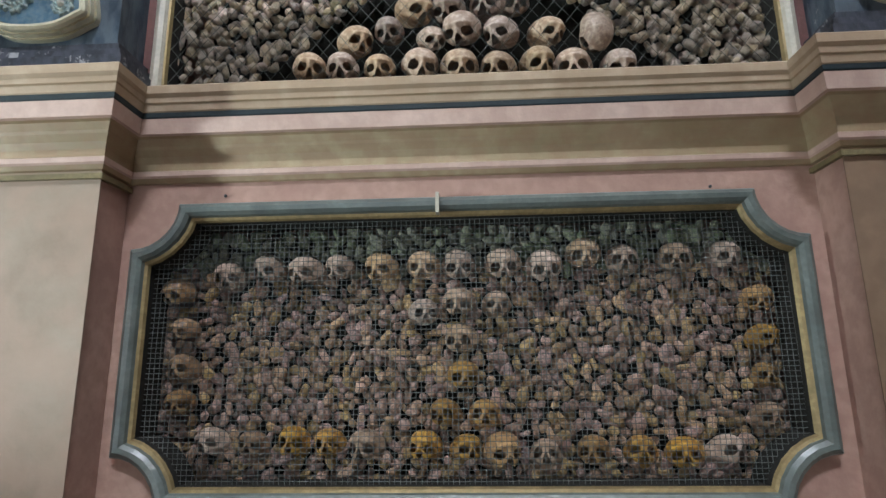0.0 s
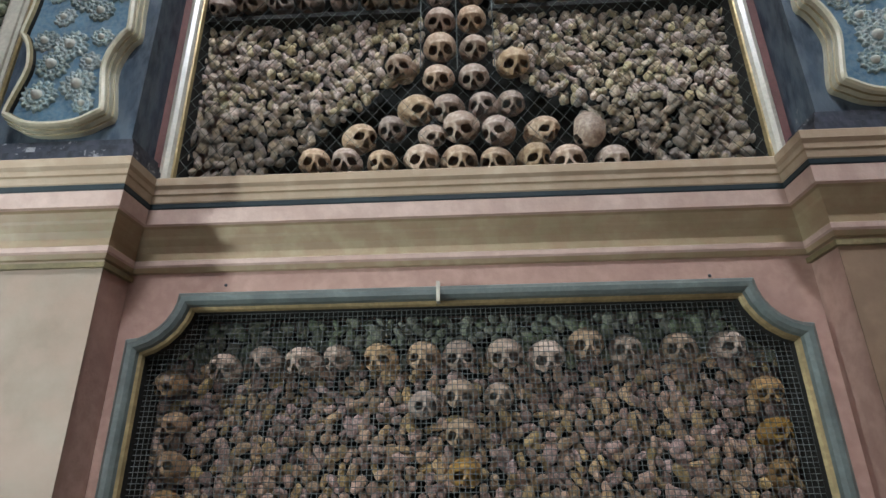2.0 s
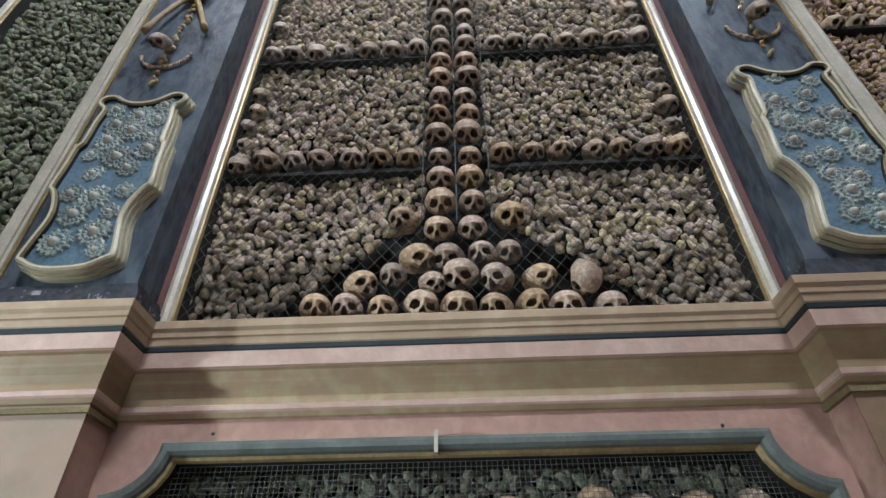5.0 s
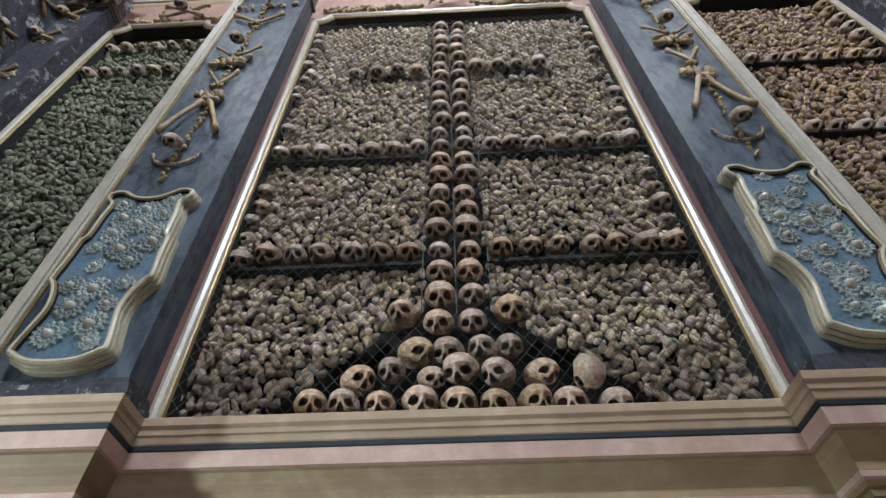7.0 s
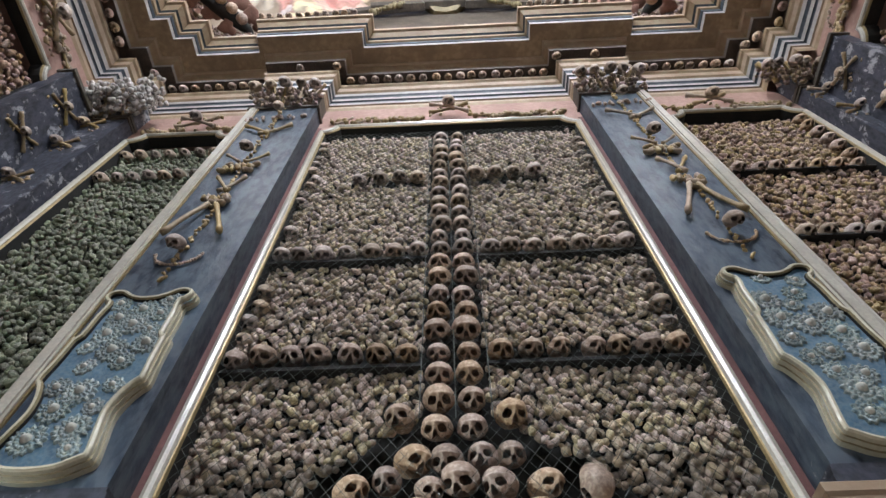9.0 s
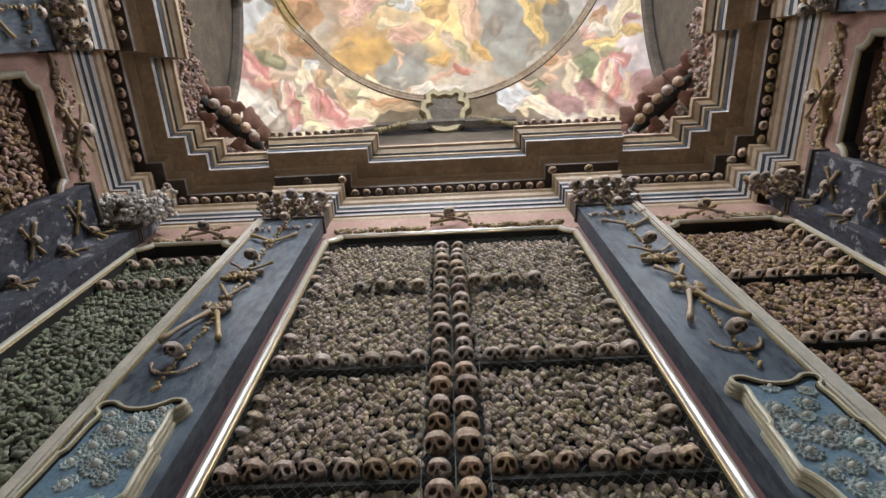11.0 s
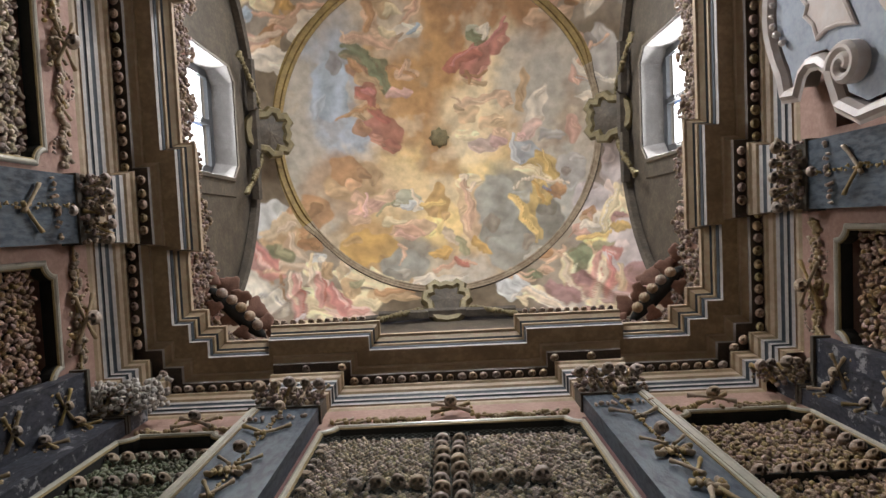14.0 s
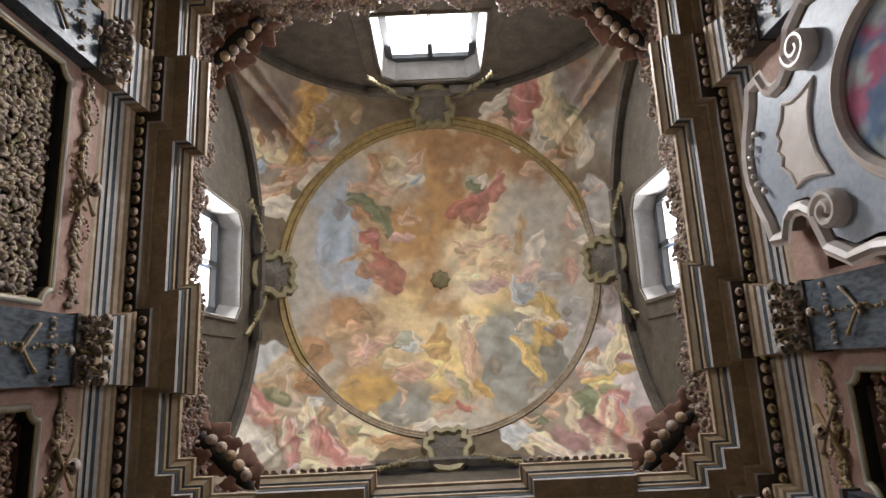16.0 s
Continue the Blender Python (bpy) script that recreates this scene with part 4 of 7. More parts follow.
def dome_colour(x, y):
    """x, y in half radii."""
    wx, wy = x + 0.22 * lump(x + 5, y, 1.7) + 0.06 * lump(x, y, 6), y + 0.22 * lump(x, y + 9, 1.7) + 0.06 * lump(y, x + 3, 6)
    c = TAN
    for cx, cy, a, b, t, col, k in WASHES:
        dx, dy = wx - cx, wy - cy
        u, v = dx * math.cos(t) + dy * math.sin(t), -dx * math.sin(t) + dy * math.cos(t)
        q = (u / a) ** 2 + (v / b) ** 2
        if q < 2.2:
            c = mixc(c, col, k * smooth01(2.2, 0.35, q))
    c = mixc(c, (0.60, 0.50, 0.35), 0.45 * smooth01(0.15, 0.5, lump(x - 7, y + 3, 2.4)))
    c = mixc(c, (0.25, 0.18, 0.12), 0.35 * smooth01(0.2, 0.6, lump(x + 11, y + 3, 3.1)))
    return c


def smooth01(a, b, x):
    t = max(0.0, min(1.0, (x - a) / (b - a)))
    return t * t * (3 - 2 * t)


MAUVE, MAUVE_L, LILAC, ROSE_C, ROSE_R, OLIVE = (0.33, 0.165, 0.16), (0.45, 0.33, 0.30), (0.40, 0.345, 0.335), (0.47, 0.19, 0.165), (0.42, 0.14, 0.12), (0.24, 0.20, 0.10)
DUSK, HAZE, SKY_W, PINKW, REDBR, SAGE = (0.165, 0.135, 0.12), (0.30, 0.265, 0.225), (0.50, 0.52, 0.51), (0.61, 0.42, 0.36), (0.36, 0.18, 0.10), (0.36, 0.37, 0.28)
PEACH, GOLD_P = (0.62, 0.43, 0.25), (0.50, 0.34, 0.11)
BRUSH = []


def figure(forms):
    """Drapery, limb and cloud forms of one painted group: place and half-sizes as seen from the floor's middle at ten metres' height, slant, colour.
    Each form gets its own lights and folds."""
    for x, y, a, b, t, col in forms:
        BRUSH.append((x, y, a, b, t, col, PAINT.uniform(0, 6.28)))
        if a * b < 0.25:
            for _ in range(2):
                k, w = PAINT.uniform(0.55, 1.35), PAINT.uniform(0, 6.28)
                r = PAINT.uniform(0.3, 0.95)
                BRUSH.append((x + r * a * math.cos(w), y + r * b * math.sin(w), a * PAINT.uniform(0.25, 0.5), b * PAINT.uniform(0.2, 0.4), t + PAINT.uniform(-0.7, 0.7),
                              tuple(min(0.72, q * k) for q in mixc(col, SKIN, PAINT.uniform(0, 0.35))), PAINT.uniform(0, 6.28)))


C_BL = (0.26, 0.36, 0.46)
C_BR = (0.33, 0.17, 0.08)
C_CR = (0.58, 0.49, 0.3)
C_DK = (0.15, 0.115, 0.115)
C_FL = (0.55, 0.34, 0.23)
C_GC = (0.34, 0.33, 0.32)
C_GD = (0.47, 0.31, 0.09)
C_GN = (0.15, 0.19, 0.11)
C_LI = (0.5, 0.45, 0.46)
C_LP = (0.62, 0.38, 0.34)
C_MD = (0.29, 0.15, 0.16)
C_MV = (0.4, 0.25, 0.24)
C_NV = (0.16, 0.18, 0.28)
C_OC = (0.5, 0.29, 0.07)
C_OG = (0.27, 0.26, 0.15)
C_OL = (0.66, 0.45, 0.15)
C_PB = (0.47, 0.49, 0.5)
C_PC = (0.66, 0.54, 0.4)
C_PF = (0.5, 0.29, 0.2)
C_PK = (0.47, 0.17, 0.16)
C_PU = (0.2, 0.16, 0.165)
C_RD = (0.36, 0.1, 0.08)
C_RO = (0.5, 0.24, 0.21)
C_SB = (0.42, 0.22, 0.1)
C_SC = (0.27, 0.275, 0.25)
C_SK = (0.52, 0.4, 0.29)
C_SL = (0.22, 0.22, 0.21)
C_SY = (0.34, 0.43, 0.52)
C_TD = (0.27, 0.19, 0.1)
C_TN = (0.5, 0.38, 0.24)
C_UM = (0.25, 0.12, 0.05)
C_WH = (0.62, 0.57, 0.48)
STROKES = []


def strokes(bands):
    """Curved brush strokes of limbs, wings and folds: start, bend, end, half-width, colour."""
    for q in bands:
        STROKES.append((*q[:6], q[6] * 1.3, q[7], PAINT.uniform(0, 6.28)))


# ground colours of the golden-robed group in a corner
figure((
    (-2.85, -4.84, 1.02, 0.85, 0.0, DUSK), (-3.15, -3.40, 0.52, 0.65, 0.0, HAZE), (-2.37, -4.94, 0.39, 0.54, 0.3, OCHRE_C), (-2.55, -4.26, 0.17, 0.51, 0.3, OCHRE_C),
    (-3.07, -4.80, 0.13, 0.63, -0.6, UMBER), (-1.94, -4.92, 0.24, 0.34, 0.4, HAZE), (-1.94, -4.46, 0.17, 0.38, 0.0, BLUE_C), (-3.37, -4.24, 0.21, 0.34, -0.3, CREAM_C),
    (-2.97, -4.00, 0.26, 0.17, 0.4, CREAM_C), (-3.31, -3.79, 0.19, 0.11, 0.0, SKY_C), (-2.21, -4.24, 0.30, 0.16, -0.7, MAUVE), (-2.19, -3.68, 0.31, 0.18, -0.4, WHITE_C),
    (-2.37, -3.42, 0.19, 0.15, 0.0, WHITE_C), (-2.63, -3.62, 0.29, 0.13, -0.3, SKIN), (-2.84, -3.41, 0.25, 0.17, 0.0, UMBER), (-3.20, -3.29, 0.31, 0.20, 0.0, PINK_C),
))
figure((
    (-3.04, -2.98, 0.41, 0.21, 0.0, WHITE_C), (-2.67, -2.92, 0.25, 0.24, 0.0, WHITE_C), (-3.04, -3.18, 0.31, 0.11, 0.0, SKIN), (-2.78, -3.22, 0.11, 0.17, 0.6, TAN),
))
# ground colours of the red and cream group in a corner
figure((
    (3.04, -4.57, 0.80, 1.35, 0.0, DUSK), (2.51, -4.59, 0.64, 0.68, 0.0, HAZE), (2.83, -2.47, 0.62, 0.63, 0.0, CLOUD), (1.12, -4.77, 0.26, 0.18, -0.3, WHITE_C),
    (1.08, -4.49, 0.24, 0.16, 0.4, WHITE_C), (1.35, -4.97, 0.29, 0.16, -0.5, WHITE_C), (1.84, -5.03, 0.37, 0.60, 0.3, ROSE_C), (1.69, -4.46, 0.28, 0.18, -0.1, ROSE_C),
    (1.31, -4.40, 0.24, 0.13, 0.8, SKIN), (2.23, -5.19, 0.17, 0.54, 0.1, CREAM_C), (2.61, -5.11, 0.30, 0.49, 0.0, CLOUD), (2.86, -5.51, 0.24, 0.31, 0.0, UMBER),
    (3.07, -5.09, 0.11, 0.42, 0.6, TAN), (2.17, -4.44, 0.30, 0.41, 0.4, CREAM_C), (2.60, -4.70, 0.11, 0.40, -0.4, GREEN_C), (2.57, -4.13, 0.32, 0.42, -0.1, CREAM_C),
))
figure((
    (2.82, -3.90, 0.17, 0.52, 0.3, WHITE_C), (1.92, -3.91, 0.19, 0.29, 0.0, WHITE_C), (2.15, -3.57, 0.27, 0.14, 0.0, SKIN), (2.44, -3.82, 0.13, 0.16, 0.0, UMBER),
    (1.50, -3.98, 0.10, 0.20, -0.2, WHITE_C), (1.72, -4.17, 0.17, 0.10, 0.6, UMBER), (3.33, -4.21, 0.36, 0.45, 0.0, SLATE_C), (2.63, -2.72, 0.13, 0.37, 0.3, SKIN),
    (2.84, -3.01, 0.08, 0.33, 0.8, SKIN), (2.45, -2.53, 0.12, 0.17, 0.0, PINK_C), (2.55, -2.97, 0.09, 0.10, 0.0, SKIN), (2.85, -2.10, 0.51, 0.09, 0.0, WHITE_C),
    (1.78, -3.50, 0.21, 0.13, 0.0, SKIN),
))
# ground colours of the group with a white wing and a green robe in a corner
figure((
    (3.06, 0.16, 0.93, 1.12, 0.0, LILAC), (3.05, -0.87, 0.24, 0.49, -0.1, LILAC), (2.54, 1.44, 1.14, 0.36, 0.0, LILAC), (2.60, 0.04, 0.40, 0.26, -0.3, WHITE_C),
    (2.53, 0.02, 0.14, 0.12, 0.0, TAN), (3.22, -0.20, 0.28, 0.26, 0.7, CREAM_C), (2.95, 0.11, 0.13, 0.46, 0.3, CREAM_C), (3.12, 0.12, 0.14, 0.21, 0.0, MAUVE),
    (2.96, 0.33, 0.35, 0.15, 0.0, OLIVE), (2.76, 0.41, 0.35, 0.11, -0.2, GLOW), (2.42, 0.23, 0.18, 0.13, 0.0, PINK_C), (2.37, 0.72, 0.29, 0.24, 0.0, GREEN_C),
    (3.00, 0.68, 0.25, 0.19, 0.0, ROSE_C), (2.18, 0.99, 0.13, 0.45, -0.2, CREAM_C), (2.69, 1.04, 0.21, 0.48, 0.3, CREAM_C), (2.93, 1.02, 0.14, 0.41, 0.2, ROSE_C),
))
figure((
    (3.28, 0.64, 0.29, 0.37, 0.0, LILAC), (2.37, 1.21, 0.25, 0.31, 0.0, MAUVE), (3.32, 1.25, 0.32, 0.16, 0.0, MAUVE), (3.11, 1.12, 0.12, 0.25, -0.1, SKIN),
    (1.89, 0.66, 0.21, 0.12, 0.0, SKIN), (1.78, 0.90, 0.19, 0.11, 0.2, SKIN), (1.53, 0.96, 0.17, 0.11, 0.0, GREEN_C), (1.31, 1.02, 0.27, 0.06, 0.2, SKIN),
    (1.77, 0.62, 0.12, 0.08, 0.0, UMBER), (1.17, 1.21, 0.27, 0.20, 0.0, SKY_W), (1.67, 1.36, 0.35, 0.15, 0.4, CREAM_C), (1.98, 1.51, 0.37, 0.13, 0.3, WHITE_C),
    (2.86, 1.55, 0.42, 0.14, 0.0, CREAM_C), (2.62, 0.61, 0.15, 0.09, 0.0, SKIN), (2.42, 1.71, 0.57, 0.09, 0.0, MAUVE),
))
# ground colours of the group with a bare back and a pink robe in a corner
figure((
    (-2.99, -0.21, 0.39, 0.33, 0.0, SKY_W), (-3.26, 0.99, 0.57, 0.63, 0.0, HAZE), (-1.93, 1.33, 0.85, 0.27, 0.0, CREAM_C), (-2.80, 0.10, 0.39, 0.32, 0.5, SKIN),
    (-2.60, -0.15, 0.23, 0.14, -0.3, TAN), (-2.99, 0.03, 0.22, 0.32, 0.5, TAN), (-2.89, 0.41, 0.29, 0.17, 0.2, GREEN_C), (-3.32, 0.48, 0.25, 0.32, -0.3, MAUVE),
    (-3.15, 0.74, 0.33, 0.08, 0.2, ROSE_C), (-2.74, 0.65, 0.50, 0.09, -0.0, SKIN), (-2.36, 0.65, 0.17, 0.20, 0.0, CREAM_C), (-3.09, 1.05, 0.33, 0.13, 0.5, UMBER),
    (-3.26, 1.18, 0.17, 0.32, -0.4, WHITE_C), (-2.99, 1.28, 0.17, 0.31, -0.2, WHITE_C), (-3.44, 0.89, 0.21, 0.24, 0.0, WHITE_C), (-2.65, 1.16, 0.15, 0.42, -0.0, PINKW),
))
figure((
    (-2.61, 1.49, 0.17, 0.20, 0.0, MAUVE), (-2.25, 0.99, 0.16, 0.33, -0.2, PINKW), (-2.07, 0.77, 0.12, 0.17, 0.0, TAN), (-2.21, 0.52, 0.15, 0.09, 0.0, SKY_W),
    (-2.45, 0.10, 0.20, 0.22, 0.4, TAN), (-2.36, 0.29, 0.21, 0.13, 0.0, UMBER), (-2.02, 1.23, 0.38, 0.16, 0.5, ROSE_C), (-1.60, 1.54, 0.49, 0.13, 0.2, PINKW),
    (-1.30, 0.95, 0.63, 0.18, 0.3, CREAM_C), (-1.79, 0.62, 0.07, 0.26, -0.1, WHITE_C), (-1.66, 1.07, 0.21, 0.22, 0.0, TAN), (-0.97, 1.24, 0.48, 0.11, 0.1, TAN),
    (-2.35, 1.65, 0.47, 0.08, 0.0, CREAM_C),
))
# groups on the west side of the dome
figure((
    (-0.94, -3.82, 0.32, 0.15, 0.5, TAN), (-1.11, -3.58, 0.17, 0.31, -0.3, SKIN), (-0.37, -3.71, 0.09, 0.39, 0.7, SKIN), (-0.58, -3.33, 0.40, 0.16, -0.1, WHITE_C),
    (-1.37, -3.29, 0.31, 0.14, 0.2, SKIN), (-0.85, -3.24, 0.27, 0.20, 0.0, SKIN), (-1.23, -2.90, 0.50, 0.12, 0.3, GREEN_C), (-0.99, -2.63, 0.14, 0.34, -0.2, GREEN_C),
    (-1.38, -2.72, 0.27, 0.15, 0.2, REDBR), (-1.18, -2.55, 0.31, 0.14, 0.4, TAN), (-0.51, -2.61, 0.21, 0.13, 0.0, SKIN), (-0.54, -2.80, 0.08, 0.11, 0.0, SKIN),
    (-1.24, -2.32, 0.18, 0.17, -0.3, RED_C), (-1.19, -2.05, 0.41, 0.15, -0.2, TAN), (-1.55, -1.98, 0.26, 0.06, -0.3, TAN), (-1.00, -1.67, 0.41, 0.24, 0.4, RED_C),
))
figure((
    (-0.82, -1.42, 0.18, 0.12, 0.4, RED_C), (-1.35, -1.73, 0.14, 0.18, 0.0, REDBR), (-1.52, -0.81, 0.56, 0.35, 0.0, TAN), (-1.31, -0.33, 0.35, 0.14, -0.3, PINK_C),
    (-1.48, -0.14, 0.22, 0.11, 0.2, SKIN), (-0.93, -0.51, 0.26, 0.12, -0.1, SKIN), (-0.61, -0.45, 0.26, 0.16, 0.0, SAGE), (-0.39, -0.31, 0.14, 0.12, 0.0, WHITE_C),
    (-0.09, -0.37, 0.20, 0.35, 0.2, OCHRE_C), (-0.16, 0.06, 0.20, 0.23, 0.0, GLOW), (-0.53, 0.07, 0.43, 0.15, -0.1, SKIN), (-0.63, 0.16, 0.25, 0.09, 0.0, PINK_C),
))
# groups on the east side of the dome
figure((
    (0.69, -2.84, 0.25, 0.43, 0.5, ROSE_R), (1.12, -3.14, 0.11, 0.32, 0.6, ROSE_R), (0.74, -3.30, 0.21, 0.14, 0.0, SAGE), (0.85, -3.39, 0.10, 0.10, 0.0, WHITE_C),
    (0.65, -2.45, 0.27, 0.07, -0.0, TAN), (0.81, -3.16, 0.15, 0.13, 0.0, GREEN_C), (1.83, -2.20, 0.51, 1.03, 0.2, CLOUD), (1.70, -1.89, 0.16, 0.50, 0.3, WHITE_C),
    (1.58, -1.57, 0.25, 0.14, -0.6, PINKW), (1.48, -2.27, 0.10, 0.42, 0.1, TAN), (1.52, -1.19, 0.26, 0.24, 0.0, BLUE_C), (0.75, -2.15, 0.43, 0.09, -0.2, SKIN),
    (0.53, -1.90, 0.24, 0.17, 0.0, PEACH), (0.95, -1.74, 0.27, 0.14, -0.3, PEACH), (0.83, -1.37, 0.34, 0.14, 0.0, MAUVE_L), (1.06, -1.46, 0.14, 0.20, 0.0, SKIN),
))
figure((
    (0.46, -1.54, 0.20, 0.14, 0.0, CREAM_C), (1.16, -2.13, 0.16, 0.13, 0.0, SKIN), (1.04, -0.37, 0.39, 0.71, 0.0, SLATE_C), (1.70, 0.00, 0.43, 0.53, 0.0, SLATE_C),
    (1.15, 0.22, 0.53, 0.38, 0.0, SLATE_C), (1.78, -0.97, 0.34, 0.18, 0.0, GOLD_P), (1.72, -0.80, 0.55, 0.09, 0.3, CREAM_C), (1.76, -0.48, 0.20, 0.23, 0.0, GOLD_P),
    (2.04, -0.47, 0.18, 0.11, 0.0, UMBER), (1.48, -0.25, 0.20, 0.29, -0.3, GOLD_P), (1.60, 0.07, 0.11, 0.34, -0.4, GOLD_P), (2.34, -1.56, 0.12, 0.27, 0.2, PINK_C),
    (2.29, -0.85, 0.18, 0.34, 0.0, SKY_W), (0.47, -0.44, 0.22, 0.43, 0.2, PEACH), (0.52, 0.04, 0.18, 0.29, 0.0, SKIN), (0.47, -0.74, 0.22, 0.14, 0.0, CREAM_C),
))
# golden-robed group in a corner
figure((
    (-3.00, -4.94, 0.62, 0.59, 0.0, C_DK),
    (-1.73, -4.82, 0.41, 0.35, 0.0, C_TD),
    (-2.09, -4.54, 0.27, 0.29, 0.0, C_TD),
))
strokes((
    (-2.39, -5.24, -2.33, -4.72, -2.54, -3.90, 0.088, C_OC), (-2.36, -5.14, -2.24, -5.13, -2.12, -5.06, 0.071, C_OC),
    (-2.30, -5.10, -2.33, -4.52, -2.51, -4.09, 0.018, C_UM), (-2.48, -4.92, -2.42, -4.53, -2.60, -3.96, 0.021, C_OL),
    (-2.21, -5.00, -2.28, -4.65, -2.33, -4.39, 0.018, C_OL), (-3.03, -5.17, -2.90, -4.90, -2.78, -4.70, 0.027, C_SB),
    (-3.48, -4.90, -3.32, -4.57, -3.22, -4.24, 0.038, C_BR), (-2.96, -4.46, -2.90, -4.29, -2.93, -4.17, 0.059, C_SK),
    (-3.13, -4.24, -3.07, -4.11, -3.01, -4.01, 0.041, C_SK), (-2.72, -4.57, -2.69, -4.35, -2.72, -4.22, 0.035, C_PF),
    (-3.50, -4.42, -3.37, -4.19, -3.22, -4.02, 0.053, C_CR), (-3.48, -3.88, -3.36, -3.81, -3.21, -3.77, 0.038, C_BL),
))
strokes((
    (-3.13, -3.74, -2.92, -3.79, -2.65, -3.75, 0.044, C_PF), (-2.18, -4.94, -2.03, -5.06, -1.94, -4.83, 0.027, C_MV),
    (-1.82, -4.63, -1.74, -4.43, -1.91, -4.12, 0.035, C_PB), (-2.27, -4.20, -2.18, -4.18, -2.09, -4.12, 0.032, C_NV),
    (-2.48, -3.74, -2.21, -3.95, -1.89, -3.90, 0.053, C_FL), (-1.92, -3.87, -1.89, -3.85, -1.86, -3.85, 0.044, C_PF),
    (-2.21, -3.51, -2.18, -3.50, -2.15, -3.51, 0.044, C_FL), (-2.74, -3.47, -2.68, -3.47, -2.62, -3.45, 0.065, C_PF),
    (-2.15, -3.63, -2.03, -3.55, -1.96, -3.72, 0.024, C_WH), (-2.42, -3.43, -2.33, -3.36, -2.24, -3.42, 0.032, C_WH),
    (-3.32, -3.35, -2.97, -3.42, -2.74, -3.41, 0.047, C_SK), (-2.97, -3.24, -2.82, -3.10, -2.65, -3.10, 0.032, C_SB),
))
strokes((
    (-3.20, -3.07, -2.91, -3.11, -2.50, -3.09, 0.077, C_WH), (-2.82, -2.87, -2.78, -2.83, -2.73, -2.83, 0.059, C_WH),
    (-2.51, -2.96, -2.47, -2.96, -2.44, -2.98, 0.059, C_WH),
))

# rose and cream group with a small nude in a corner
figure((
    (2.90, -5.18, 0.63, 0.55, 0.0, C_PU),
    (3.30, -4.13, 0.36, 0.52, 0.0, C_SL),
    (2.90, -2.88, 0.30, 0.49, 0.0, C_GC),
))
strokes((
    (1.70, -5.11, 1.85, -4.80, 1.64, -4.27, 0.115, C_PK), (1.99, -5.22, 2.00, -4.92, 1.83, -4.56, 0.041, C_RD),
    (1.58, -5.00, 1.68, -4.87, 1.91, -4.86, 0.019, C_LP), (1.46, -4.58, 1.65, -4.45, 1.82, -4.47, 0.019, C_LP),
    (1.00, -4.81, 1.23, -4.89, 1.49, -4.97, 0.044, C_WH), (1.04, -4.48, 1.21, -4.59, 1.33, -4.68, 0.049, C_FL),
    (1.25, -4.29, 1.28, -4.29, 1.33, -4.30, 0.049, C_FL), (1.46, -4.19, 1.47, -4.04, 1.45, -3.95, 0.036, C_WH),
    (2.14, -5.34, 2.19, -5.03, 2.06, -4.67, 0.036, C_CR), (2.35, -4.78, 2.37, -4.30, 2.54, -3.76, 0.104, C_TN),
    (2.31, -4.66, 2.32, -4.42, 2.33, -4.18, 0.025, C_CR), (2.94, -4.39, 2.87, -3.98, 2.72, -3.57, 0.030, C_WH),
))
strokes((
    (2.50, -3.88, 2.52, -3.84, 2.55, -3.81, 0.044, C_UM), (1.93, -4.44, 1.86, -4.20, 1.94, -3.90, 0.044, C_WH),
    (2.02, -4.13, 2.05, -4.12, 2.07, -4.12, 0.033, C_SL), (1.83, -3.82, 2.04, -3.75, 2.27, -3.80, 0.055, C_FL),
    (1.82, -3.61, 1.84, -3.61, 1.86, -3.60, 0.036, C_SK), (2.47, -4.83, 2.56, -4.59, 2.89, -4.45, 0.036, C_OG),
    (3.27, -5.23, 3.05, -4.99, 2.86, -4.75, 0.030, C_SB), (2.50, -2.67, 2.62, -2.83, 2.69, -3.00, 0.055, C_FL),
    (2.77, -3.00, 2.92, -3.10, 2.98, -3.19, 0.025, C_FL), (2.52, -3.18, 2.56, -3.06, 2.61, -2.97, 0.022, C_FL),
    (2.49, -2.59, 2.50, -2.59, 2.51, -2.57, 0.038, C_PF), (2.39, -2.73, 2.58, -2.38, 3.06, -2.36, 0.044, C_WH),
))
strokes((
    (2.48, -2.45, 2.68, -2.30, 2.96, -2.42, 0.019, C_GC),
))

# group with a bare back and pink robes in a corner
figure((
    (-3.15, -0.19, 0.27, 0.35, 0.0, C_PB),
    (-3.28, 1.22, 0.41, 0.41, 0.0, C_WH),
))
strokes((
    (-3.09, 0.08, -2.82, -0.18, -2.60, -0.17, 0.118, C_TN), (-2.95, 0.03, -2.79, -0.07, -2.65, -0.09, 0.041, C_SK),
    (-2.71, 0.04, -2.65, 0.31, -2.48, 0.48, 0.050, C_SK), (-2.49, 0.08, -2.46, 0.08, -2.42, 0.10, 0.071, C_SB),
    (-2.35, 0.31, -2.32, 0.30, -2.26, 0.29, 0.059, C_UM), (-2.92, 0.25, -2.89, 0.36, -2.76, 0.41, 0.071, C_OG),
    (-3.36, 0.23, -3.30, 0.44, -2.97, 0.61, 0.077, C_PK), (-3.37, 0.30, -3.31, 0.49, -3.13, 0.63, 0.021, C_LP),
    (-2.92, 0.61, -2.65, 0.63, -2.38, 0.66, 0.047, C_SK), (-2.70, 0.88, -2.61, 1.14, -2.64, 1.45, 0.088, C_RO),
    (-2.78, 0.78, -2.72, 1.09, -2.67, 1.29, 0.032, C_PC), (-2.54, 0.89, -2.52, 1.15, -2.59, 1.45, 0.018, C_RD),
))
